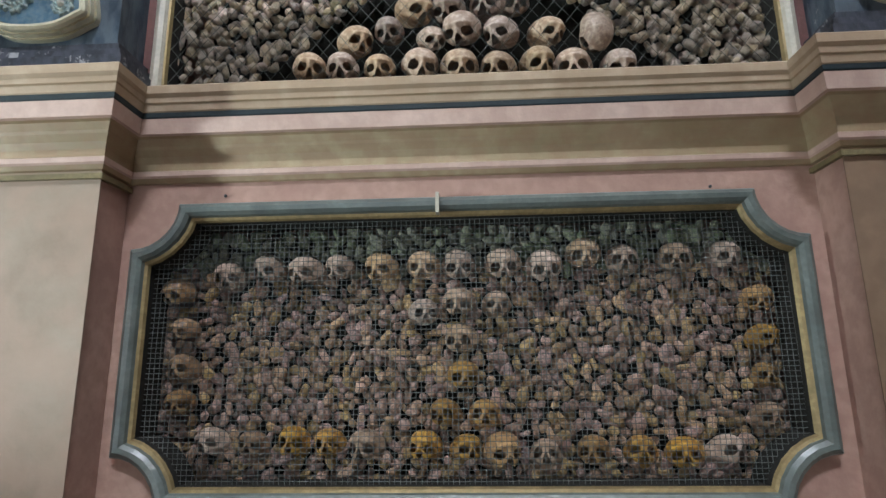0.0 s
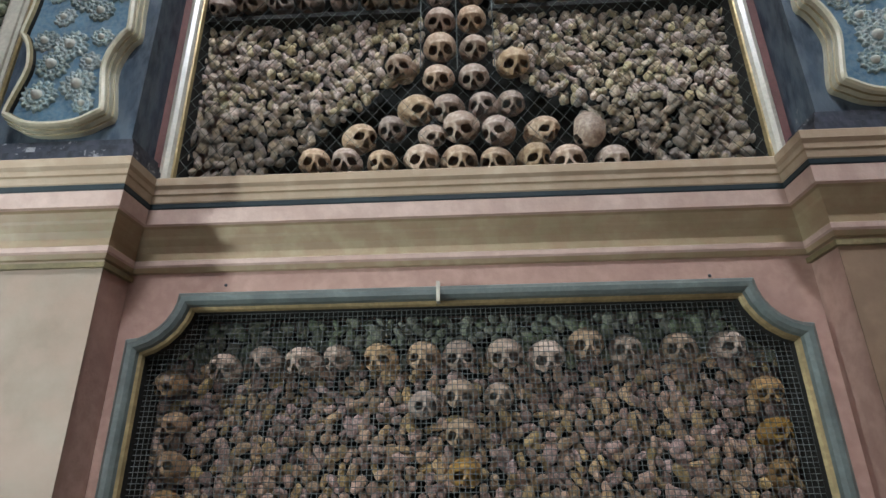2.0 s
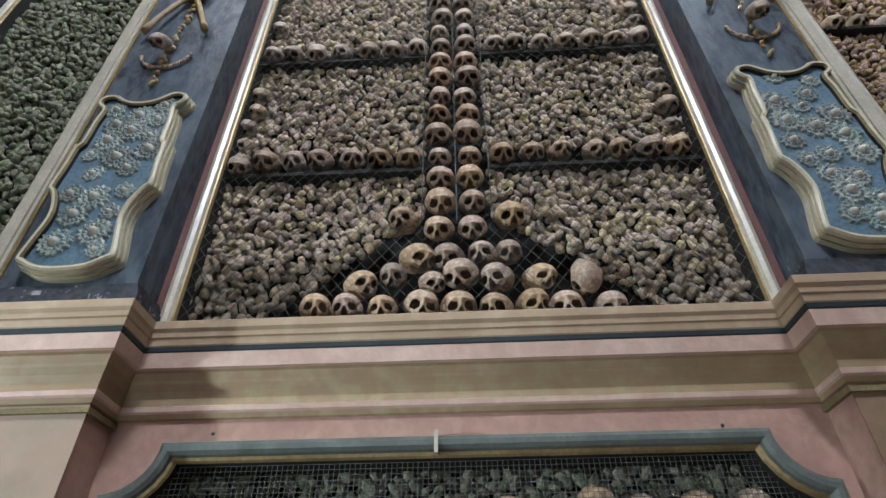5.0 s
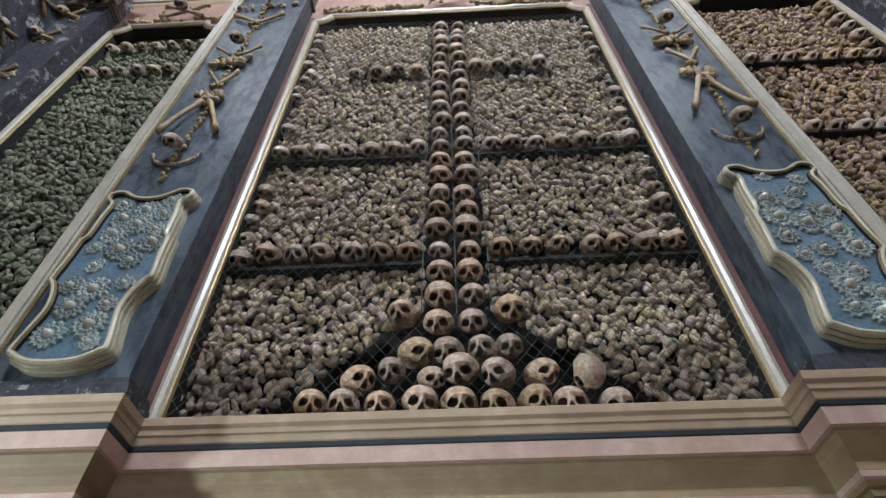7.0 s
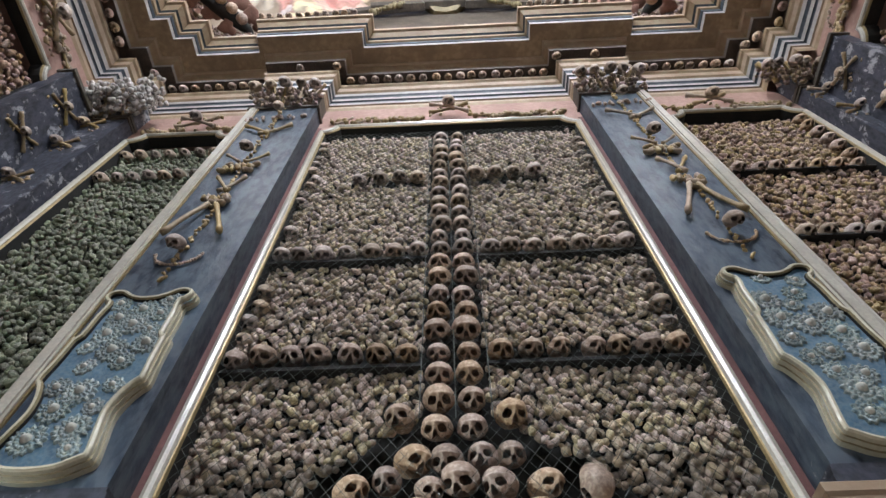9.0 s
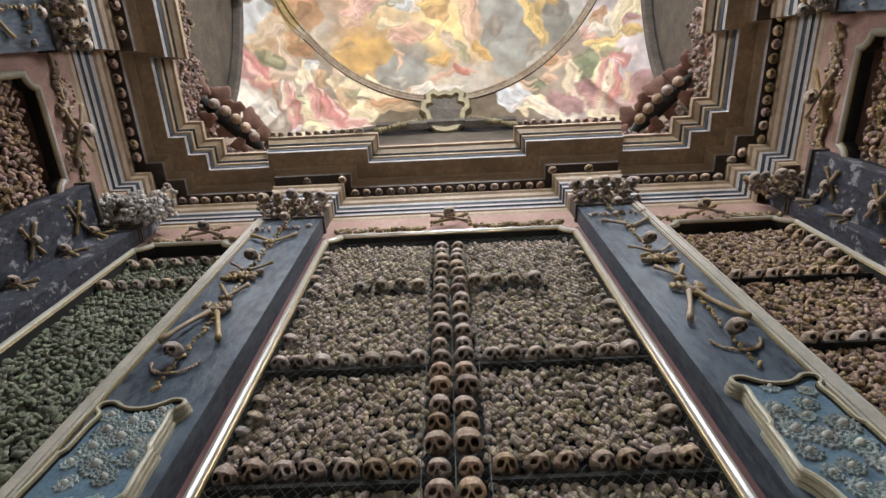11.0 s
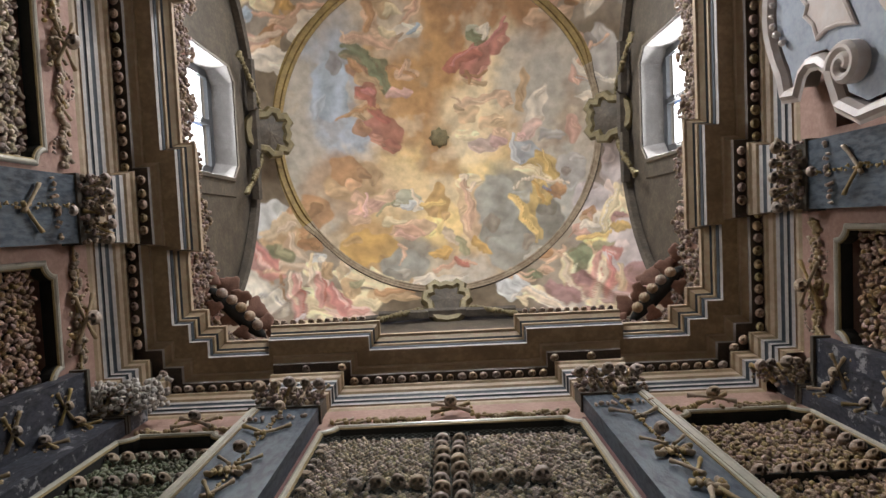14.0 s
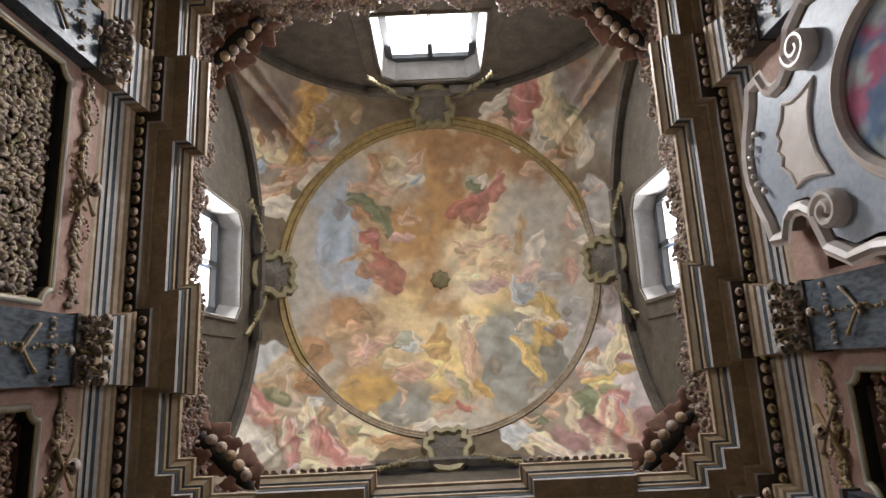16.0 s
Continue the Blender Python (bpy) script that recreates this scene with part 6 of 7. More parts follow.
# windows with splayed reveals
for wi, side in enumerate("SWE"):
    z0, z1 = WIN_Z[0] + WIN_UP[side], WIN_Z[1] + WIN_UP[side]
    win = empty("window_%d" % (wi + 1), side_matrix(side, 0, 0, 0), "bright window with pale splayed reveal and dark iron bars", "window", kind="structure")
    inv = win.matrix_basis.inverted()

    def octo(hu, za, zb, cut):
        return [(-hu, za), (hu, za), (hu, zb - cut), (hu - cut, zb), (-hu + cut, zb), (-hu, zb - cut)]

    outer = [inv @ P(side, u, 0.05, z) for u, z in octo(WIN_U, z0, z1, 0.22)]
    inner = [inv @ P(side, u, -0.28, z) for u, z in octo(WIN_U - 0.07, z0 + 0.05, z1 - 0.09, 0.2)]
    fc = [(i, (i + 1) % 6, 6 + (i + 1) % 6, 6 + i) for i in range(6)]
    part("reveal", mesh_of("reveal", outer + inner, fc, M_REVEAL), win)
    path = [P(side, u, 0.02, z) for u, z in octo(WIN_U + 0.01, z0, z1, 0.22)]
    v, f = loop_sweep(path, [(-0.01, 0.05), (0.0, 0.07), (0.05, 0.07), (0.07, 0.03), (0.30, 0.03), (0.33, -0.03)], True, normal=P(side, 0, 1, 0) - P(side, 0, 0, 0))
    part("surround", mesh_of("surround", [inv @ q for q in v], f, M_STONE), win, "dark stone surround")
    b = Build()
    hu, za, zb = WIN_U - 0.07, z0 + 0.05, z1 - 0.09
    side_box(b, side, -0.045, 0.045, -0.34, -0.28, za, zb)
    for q in (0.06, 0.97):
        zz = za + (zb - za) * q
        side_box(b, side, -hu, hu, -0.34, -0.28, zz - 0.09, zz + 0.09)
    for sg in (-1, 1):
        side_box(b, side, sg * hu - 0.13, sg * hu + 0.13, -0.34, -0.28, za, zb)
    me = b.mesh("glazing_bars", M_FRAMEWOOD)
    me.transform(inv)
    part("glazing_bars", me, win, "dark iron glazing bars")
    for sg in (-1, 1):
        b = Build()
        u0, u1 = sorted((sg * 0.03, sg * hu))
        side_box(b, side, u0, u1, -0.50, -0.48, za - 0.05, zb + 0.05)
        me = b.mesh("pane", M_PANE)
        me.transform(inv)
        pn = part("pane", me, win, "glowing white pane")


# ---- relic medallions on the pilasters ----
MED = [(0.10, 2.995), (0.17, 3.03), (0.205, 3.06), (0.190, 3.16), (0.172, 3.26), (0.185, 3.34), (0.212, 3.40), (0.236, 3.435), (0.226, 3.56), (0.220, 3.70),
       (0.202, 3.715), (0.198, 3.85), (0.188, 3.93), (0.203, 3.948), (0.228, 3.985), (0.222, 4.03), (0.185, 4.056), (0.130, 4.055), (0.080, 4.02), (0.030, 4.0)]
MED_RAW = [(0.0, 2.985)] + MED + [(-u, z) for u, z in reversed(MED)]


def rounded(pts, k=3):
    """Catmull-Rom through a closed outline."""
    out, n = [], len(pts)
    for i in range(n):
        p0, p1, p2, p3 = (Vector(pts[(i + q) % n]) for q in (-1, 0, 1, 2))
        for s in range(k):
            t = s / k
            out.append(tuple(0.5 * (2 * p1 + (p2 - p0) * t + (2 * p0 - 5 * p1 + 4 * p2 - p3) * t * t + (3 * p1 - p0 - 3 * p2 + p3) * t ** 3)))
    return out


MED_PATH = rounded(MED_RAW)
MED_SEC = [(0.0, 0.0), (0.0, 0.022), (-0.006, 0.026), (-0.006, 0.046), (-0.012, 0.050), (-0.013, 0.066), (-0.020, 0.074), (-0.030, 0.072), (-0.036, 0.062), (-0.036, 0.040)]
M_MEDSLOT = [0, 1, 0, 1, 0, 0, 0, 1, 2]


def rosette_mesh(name, r, petals, seed):
    """Embossed filigree flower: a domed heart and two rings of beads, face to -y, with a rim down to the silk."""
    rs = np.random.RandomState(seed)
    n, verts, faces = petals * 6, [], []
    steps = (0.0, 0.12, 0.22, 0.30, 0.36, 0.44, 0.52, 0.60, 0.68, 0.76, 0.80, 0.88, 0.94, 1.0)
    wob = rs.uniform(0.85, 1.1, petals)
    for q in steps:
        for k in range(n):
            a = 6.2832 * k / n
            h = 0.42 * math.sqrt(max(0.0, 1 - (q / 0.31) ** 2))
            h += 0.18 * max(0.0, 1 - ((q - 0.52) / 0.15) ** 2) * (0.25 + 0.75 * abs(math.sin(petals * a / 2)))
            h += 0.12 * max(0.0, 1 - ((q - 0.84) / 0.15) ** 2) * (0.1 + 0.9 * abs(math.cos(petals * a / 2)))
            s = q * (1 + (0.10 * math.cos(petals * a) if q > 0.7 else 0)) * (wob[(k // 6) % petals] if q > 0.6 else 1)
            verts.append((r * s * math.cos(a), -r * h - (0.002 if q < 1 else -0.004), r * s * math.sin(a)))
    for i in range(len(steps) - 1):
        for k in range(n):
            j = (k + 1) % n
            faces.append((i * n + k, i * n + j, (i + 1) * n + j, (i + 1) * n + k))
    mids = [1 if i < 3 else 0 for i in range(len(steps) - 1) for k in range(n)]
    return mesh_of(name, verts, faces, [M_FLOWER, M_PEARL], mids, smooth=True)


ROSETTES = [rosette_mesh("rosette", 0.054, 11, 1), rosette_mesh("rosette", 0.070, 15, 2), rosette_mesh("rosette", 0.044, 9, 3)]


def half_width(z):
    for (u0, z0), (u1, z1) in zip(MED, MED[1:]):
        if z0 <= z <= z1:
            return u0 + (u1 - u0) * (z - z0) / max(1e-6, z1 - z0)
    return 0.1


def medallion(side, u, label):
    m = side_matrix(side, u, D_PIL, 0)
    thing = empty("relic_medallion", m, label, "reliquary", "relic medallions")
    path = [Vector((a, 0, z)) for a, z in MED_PATH]
    v, f = loop_sweep(path, MED_SEC, True, normal=Vector((0, -1, 0)))
    part("frame", mesh_of("frame", v, f, [M_CARTOUCHE, M_LIME, M_DARK], [M_MEDSLOT[i % 9] for i in range(len(f))]), thing, "stepped cream and olive carved frame")
    n = len(path)
    part("silk_backing", mesh_of("silk_backing", [Vector((q.x * 0.97, -0.046, 3.55 + (q.z - 3.55) * 0.985)) for q in path], [tuple(range(n))], M_RELIC_BLUE), thing, "faded blue silk ground")
    rr = random.Random(int(u * 100))
    placed = []
    for _ in range(900):
        z = rr.uniform(3.08, 3.97)
        w = half_width(z) - 0.085
        a = rr.uniform(-w, w)
        k = 1 if not placed else rr.randrange(3)
        if len(placed) == 0:
            a, z = 0.0, 3.62
        if all((a - q[0]) ** 2 + (z - q[1]) ** 2 > 0.094 ** 2 for q in placed) and len(placed) < 34:
            placed.append((a, z))
            part("rosette", ROSETTES[k], thing, "", pose(a, -0.050, z, 0, rr.uniform(0, 360), 0))
    return thing


for side in "NWE":
    for a, c in PIL[side]:
        medallion(side, (a + c) / 2 + (0.04 if a < 0 else -0.03), "carved cream medallion with silver rosettes on blue silk")


# ---- bone trophies ----
def knuckles(points, size, seed, thing):
    for k, p in enumerate(points):
        part("knuckle", knob_chain("knuckle", [p], size, M_LIMB, seed + k), thing)


def chain(a, b, n, wob=0.01, seed=1):
    rr = random.Random(seed)
    return [a.lerp(b, i / (n - 1)) + Vector((rr.uniform(-wob, wob), rr.uniform(-0.006, 0.006), rr.uniform(-wob, wob))) for i in range(n)]


def bone_between(parent, a, b, which=0, name="long_bone"):
    """A long bone under parent from a to b in its space."""
    me = LONG[which]
    base = 0.30 if which == 0 else 0.22
    d = b - a
    q = d.to_track_quat("Z", "Y").to_matrix().to_4x4()
    k = d.length / base
    ob = part(name, me, parent, "", Matrix.Translation((a + b) / 2) @ q @ Matrix.Diagonal((min(1.3, max(0.7, k)), min(1.3, max(0.7, k)), k, 1)))
    return ob


def part_skull(parent, p, s, key="grey_far", nod=0.0, yaw=0.0):
    return part("skull", RNG.choice(SKULLS[key]), parent, "", Matrix.LocRotScale(p, Euler((radians(nod), 0, radians(yaw))), Vector((s, s, s))))


V3 = Vector


def pilaster_trophy(side, u, flip):
    m = side_matrix(side, u, D_PIL, 0)
    t = empty("bone_trophy", m, "hanging trophy of skulls, long bones and vertebrae on the pilaster", "bone ornament", "pilaster trophies")
    part("vertebra_cord", knob_chain("vertebra_cord", chain(V3((0.01, -0.02, 4.2)), V3((0.02 * flip, -0.02, 6.88)), 84, 0.020, 3), 0.0135, M_LIMB, 5), t, "cord of small yellow vertebrae")
    part("jaw_garland", knob_chain("jaw_garland", [V3((0.135 * math.cos(a), -0.015, 4.46 - 0.12 * math.sin(a))) for a in [0.1 + i * 0.105 for i in range(29)]], 0.0095, M_BONE, 6), t, "curved jaw with teeth")
    part_skull(t, V3((0.0, -0.06, 4.41)), 0.76, "grey", nod=36)
    for s in (-1, 1):
        bone_between(t, V3((0.02 * s, -0.03, 5.02)), V3((0.17 * s, -0.045, 4.64)), 0)
        bone_between(t, V3((-0.03 * s, -0.03, 5.2)), V3((0.10 * s, -0.03, 5.42)), 1)
        bone_between(t, V3((0.02 * s, -0.04, 5.66)), V3((0.16 * s, -0.03, 5.82)), 1)
        bone_between(t, V3((-0.04 * s, -0.03, 6.25)), V3((0.20 * s, -0.03, 6.45)), 1)
        knuckles(chain(V3((0.02, -0.03, 5.0)), V3((0.08 * s, -0.035, 5.12)), 5, 0.02, 8), 0.03, 9, t)
        knuckles(chain(V3((-0.1 * s, -0.03, 5.55)), V3((0.1 * s, -0.03, 5.62)), 8, 0.03, 18), 0.026, 10, t)
    part_skull(t, V3((0.0, -0.06, 5.78)), 0.76, "grey", nod=44)
    part_skull(t, V3((0.02, -0.06, 6.72)), 0.72, "grey", nod=48)
    part("finger_string", knob_chain("finger_string", chain(V3((-0.24, -0.02, 6.62)), V3((0.24, -0.02, 6.68)), 16, 0.03, 21), 0.019, M_BONE, 12), t, "strung finger bones")


for side in "NWE":
    for (a, c), fl in zip(PIL[side], (1, -1)):
        pilaster_trophy(side, (a + c) / 2, fl)


def capital(side, u, d, z, w, label, seed):
    """Bone capital: skulls, ribs fanned out like leaves and knuckles."""
    t = empty("bone_capital", side_matrix(side, u, d, z), label, "capital", "bone capitals")
    rr = random.Random(seed)
    part("knuckle_bed", knob_chain("knuckle_bed", [V3((rr.uniform(-w, w), rr.uniform(-0.12, -0.01), rr.uniform(0.0, 0.36))) for _ in range(130)], 0.024, M_MOSAIC, seed), t, "bed of grey-brown knuckles")
    for k in (-2, -1, 0, 1, 2):
        part_skull(t, V3((k * w * 0.42, -0.13 - 0.02 * (k == 0), 0.12 + 0.06 * (abs(k) % 2) + rr.uniform(0, 0.03))), 0.74 if k % 2 else 0.84, "grey_far", nod=44, yaw=k * 16)
    for i in range(12):
        x = rr.uniform(-w, w)
        a, b = V3((x * 0.8, -0.04, rr.uniform(0.0, 0.2))), V3((x * 1.15 + rr.uniform(-0.09, 0.09), -0.15, 0.16 + rr.uniform(0, 0.16)))
        bone_between(t, a, b, 1, "rib")


for side in "NWE":
    for i, (a, c) in enumerate(PIL[side]):
        capital(side, (a + c) / 2, D_PIL, 6.97, (c - a) / 2, "dusty capital of skulls, ribs and knuckles", 31 + i)
for side, sg in (("N", -1), ("N", 1), ("S", -1), ("S", 1)):
    h = HALF[side]
    m_u = sg * (h - 0.28)
    capital(side, m_u, 0.15, 6.95, 0.26, "dusty white corner capital of piled bones", 41 + sg)


# crumbling white stucco leaves of the north-west corner capital
t = empty("stucco_leaves", side_matrix("N", -HALF["N"] + 0.4, 0.16, 6.92), "crumbling chalk-white stucco leaves over the corner pier", "stucco ornament")
rr = random.Random(77)
part("knuckle_heap", knob_chain("knuckle_heap", [V3((rr.uniform(-0.42, 0.34), rr.uniform(-0.26, 0.0), rr.uniform(0.0, 0.40))) for _ in range(300)], 0.026, M_CHALK, 5), t, "heap of white stucco lumps")
for i in range(9):
    x = -0.40 + 0.085 * i + rr.uniform(-0.04, 0.04)
    leaf = long_bone_mesh("leaf", 0.30, 0.020, M_CHALK, i)
    a, b_ = V3((x, -0.06, 0.02 + rr.uniform(0, 0.1))), V3((x + rr.uniform(-0.2, 0.2), -0.26, 0.16 + rr.uniform(0, 0.24)))
    part("leaf", leaf, t, "", Matrix.Translation((a + b_) / 2) @ (b_ - a).to_track_quat("Z", "Y").to_matrix().to_4x4() @ Matrix.Diagonal((1, 0.6, (b_ - a).length / 0.30, 1)))


# trophies on the corner piers
def crossed(side, u, d, z, s=1.0, label="skull over two crossed long bones", group="crossed bones", seed=1):
    t = empty("crossed_bones", side_matrix(side, u, d, z), label, "bone ornament", group)
    rr = random.Random(seed)
    for k in (-1, 1):
        bone_between(t, V3((-0.19 * k * s, -0.03, -0.10 * s)), V3((0.19 * k * s, -0.04, 0.12 * s)), 0)
    part_skull(t, V3((0, -0.06 * s, -0.05 * s)), s * 0.9, nod=42, yaw=rr.uniform(-20, 20))
    knuckles([V3((rr.uniform(-0.22, 0.22) * s, -0.02, rr.uniform(-0.2, 0.16) * s)) for _ in range(12)], 0.02 * s, seed, t)
    return t


for sg in (-1, 1):
    for z in (5.0, 5.65, 6.3, 6.75):
        crossed("N", sg * 3.34 + 0.02, 0.13, z, 0.72, "trophy of bones on the black corner pier", "corner trophies", int(z * 10))
for side in "WE":
    sg = 1 if side == "W" else -1
    b = Build()
    u0, u1 = sorted((sg * 3.05, sg * 3.5))
    side_box(b, side, u0, u1, -0.01, 0.14, 2.85, 6.95)
    pier = tagged(new("corner_pier", b.mesh("corner_pier", [M_BLACK])), "black worn corner pier with bone trophies", "pier", "corner piers")
    b = Build()
    side_box(b, side, u0 - 0.02, u1 + 0.02, 0.0, 0.165, 6.915, 6.955)
    part("cap_ledge", b.mesh("cap_ledge", [M_STONE]), pier, "chalk-stained stone ledge")
    for z in (5.4, 6.0, 6.6):
        crossed(side, sg * 3.27, 0.12, z, 0.72, "trophy of bones on the black corner pier", "corner trophies", int(z * 12))

# frieze over the niches: skulls with bones laid along the frame
for u, z in ((-0.01, 6.98), (-2.40, 6.90), (2.42, 6.90)):
    crossed("N", u, 0.04, z + 0.05, 0.95, "skull with crossed bones on the pink frieze", "frieze skulls", int(u * 10) + 50)


def garland(side, u0, u1, z, n, seed, step=0.2, d=0.0):
    """Bones and knuckles strung along the frieze."""
    t = empty("bone_garland", side_matrix(side, 0, d, 0), "garland of small bones and knuckles on the pink frieze", "bone ornament", "frieze garlands")
    rr = random.Random(seed)
    pts = [V3((u0 + (u1 - u0) * i / (n - 1) + rr.uniform(-0.02, 0.02), -0.022, z + 0.035 * math.sin(i * 0.8) + rr.uniform(-0.015, 0.015))) for i in range(n)]
    part("knuckle_string", knob_chain("knuckle_string", pts, 0.030 if step > 0.15 else 0.034, M_LIMB, seed), t)
    k = 0
    while step < 0.15 and u0 + 0.35 + 0.62 * k < u1:
        c = V3((u0 + 0.3 + 0.62 * k, -0.03, z + 0.06 * (-1) ** k))
        part("finger_string", knob_chain("finger_string", [c + V3((0.13 * math.cos(q * 0.35), 0, 0.11 * math.sin(q * 0.35))) for q in range(15)], 0.016, M_BONE, seed + k), t, "looped string of finger bones")
        k += 1
    u = u0 + step / 2
    while u < u1 - 0.05:
        a = rr.uniform(-0.9, 0.9)
        dv = V3((math.cos(a), 0, math.sin(a))) * (0.1 if step > 0.15 else 0.135)
        bone_between(t, V3((u, -0.03, z)) - dv, V3((u, -0.035, z)) + dv, 1)
        u += step
    return t


garland("N", -1.1, -0.25, 6.92, 26, 1)
garland("N", 0.22, 1.08, 6.92, 26, 2)
garland("N", -2.9, -2.55, 6.88, 12, 3)
garland("N", -2.25, -1.95, 6.88, 10, 4)
garland("N", 1.9, 2.25, 6.88, 10, 5)
garland("N", 2.6, 3.1, 6.88, 14, 6)
for side in "WE":
    for u0, u1, sd in ((-3.2, -1.95, 7), (-1.15, 1.15, 8), (1.95, 3.2, 9)):
        if side == "E" and abs(u0 + u1) < 0.1:
            continue
        garland(side, u0, u1, 7.07, int((u1 - u0) * 34), sd, 0.13)
        crossed(side, (u0 + u1) / 2, 0.03, 7.1, 1.15, "skull with crossed bones on the pink frieze", "frieze skulls", sd)

# row of small skulls in the dark recess of the entablature
def recess_depth(side, u):
    (a, c), (e, g) = PIL[side]
    h = HALF[side]
    if a < u < c + 0.1 or e - 0.1 < u < g:
        return D_PIL
    if abs(u) > h - 0.45:
        return 0.18
    return 0.0


def joined_skulls(name, side, places, size, label):
    """Many small skulls of a far row in one mesh."""
    src = SKULLS["bone_far"][0]
    sv = np.array([q.co[:] for q in src.vertices])
    sf = [tuple(q.vertices) for q in src.polygons]
    turn = {"N": 0, "W": 90, "E": -90, "S": 180}[side]
    b = Build()
    for u, d, z in places:
        m = Matrix.LocRotScale(P(side, u, d, z), Euler((radians(RNG.uniform(36, 54)), 0, radians(turn + RNG.uniform(-18, 18)))), Vector((1, 1, 1)) * size * RNG.uniform(0.9, 1.1))
        b.add([m @ Vector(q) for q in sv], sf)
    tagged(new(name, b.mesh(name, M_STUFF_WARM, True)), label, "skulls", kind="stuff")


for side in "WE":
    h = HALF[side]
    joined_skulls("entablature_skulls", side, [(-h + 0.42 + 0.135 * k, 0.12 + recess_depth(side, -h + 0.42 + 0.135 * k), 7.757) for k in range(int((2 * h - 0.82) / 0.135))], 0.74, "row of brown skulls along the entablature")
for side in "N":
    h = HALF[side]
    u = -h + 0.42
    turn = {"N": 0, "W": 90, "E": -90}[side]
    while u < h - 0.4:
        over = any(a - 0.06 < u < c + 0.06 for a, c in PIL[side])
        if not over or any(abs(u - (a + c) / 2) < 0.066 for a, c in PIL[side]):
            skull(P(side, u, 0.12 + recess_depth(side, u), 7.757), turn, 0.70, "bone_far", "brown skull in the row along the entablature", "entablature skulls", tilt=12, nod=46)
        u += 0.128

# skulls standing on the cornice edge and bone reliefs of the attic
for side in "N":
    turn = 0
    for u0, u1 in ((-2.0, -0.95), (0.9, 1.95)):
        u = u0
        while u < u1:
            skull(P(side, u, 0.715, 8.30), turn, 0.55, "bone_far", "small skull standing on the cornice edge", "cornice skulls", tilt=10, nod=46)
            u += 0.10
for side in "NSWE":
    rs = np.random.RandomState(ord(side))
    h = HALF[side] - 0.3
    spots = []
    for _ in range(2200):
        t = rs.uniform(0, 1)
        u = rs.uniform(-h, h)
        edge = min(1.0, (abs(u) / h) ** 3)
        top = 0.62 + 0.55 * edge + 0.10 * math.sin(u * 9) + (0.12 if abs(u) > 1.0 else 0)
        spots.append((u, 0.47 - 0.12 * t + rs.uniform(-0.03, 0.03), 8.33 + top * t * 1.25))
    me = packed_bones("bone_relief", spots, 0.030, rs, side)
    me.materials.append(M_MOSAIC)
    tagged(new("bone_relief", me), "brown bone mosaic rising from the cornice", "bones", kind="stuff")
    b = Build()
    n = 60
    vv, ff = [], []
    for i in range(n + 1):
        u = -h + 2 * h * i / n
        edge = min(1.0, (abs(u) / h) ** 3)
        top = (0.55 + 0.55 * edge + 0.10 * math.sin(u * 9) + (0.12 if abs(u) > 1.0 else 0)) * 1.2
        vv += [P(side, u, 0.44, 8.31), P(side, u, 0.33, 8.31 + top), P(side, u, 0.05, 8.31 + top + 0.05)]
    for i in range(n):
        ff += [(3 * i, 3 * i + 3, 3 * i + 4, 3 * i + 1), (3 * i + 1, 3 * i + 4, 3 * i + 5, 3 * i + 2)]
    tagged(new("attic_slope", mesh_of("attic_slope", vv, ff, M_TERRA)), "terracotta stucco slope behind the bone mosaic", "moulding", kind="structure")

# corner shells with domed skull caps
for sx in (-1, 1):
    for sy in (-1, 1):
        cx, cy = CX + sx * 2.72, CY + sy * 2.85
        ang = math.atan2(-sy, -sx)
        t = empty("corner_shell", pose(cx, cy, 9.15, 0, 0, math.degrees(ang)), "terracotta scrolls with a row of domed skull caps", "stucco ornament", "corner shells")
        vs, fs = ico(2)
        fine_v, fine_f = ico(3)
        # solid near-black ellipsoid paints in the deep shade behind the caps
        part("hollow_shade", mesh_of("hollow_shade", [(q[0] * 0.10, q[1] * 0.52, q[2] * 0.16) for q in vs], fs, M_DARK, smooth=True), t, "near-black lump standing in for shade behind the caps", pose(-0.05, 0, 0.0))
        for k in range(5):
            y = -0.31 + 0.155 * k
            part("skull_cap", mesh_of("skull_cap", [(q[0] * 0.072, q[1] * 0.072, q[2] * 0.08) for q in vs], fs, M_BONE, smooth=True), t, "", pose(0.06 - 0.3 * (y * y), y, -0.06))
        for row, (n, r0, x0, z0) in enumerate(((6, 0.125, 0.10, 0.12), (7, 0.10, -0.12, -0.16))):
            for k in range(n):
                y = (k - (n - 1) / 2) * 0.24
                r = r0 + 0.03 * (k % 2)
                disc = []
                for q in fine_v:
                    a = math.atan2(q[2], q[1])
                    w = 1 + 0.22 * math.cos(3 * a + 1.7 * k) + 0.10 * math.cos(7 * a + k)
                    disc.append((q[0] * 0.022, q[1] * r * w, q[2] * r * w * 0.9))
                part("scallop", mesh_of("scallop", disc, fine_f, M_TERRA, smooth=True), t, "", pose(x0 - 0.22 * y * y, y, z0 + 0.07 * (k % 2), 0, 58 + 9 * (k % 3), 14 * (k % 2) - 7))
        part("knuckle_bed", knob_chain("knuckle_bed", [V3((RNG.uniform(-0.35, 0.02) - 0.2 * abs(q), q, RNG.uniform(-0.3, 0.4))) for q in [RNG.choice((-1, 1)) * RNG.uniform(0.38, 1.0) for _ in range(150)]], 0.027, M_MOSAIC, 3), t)

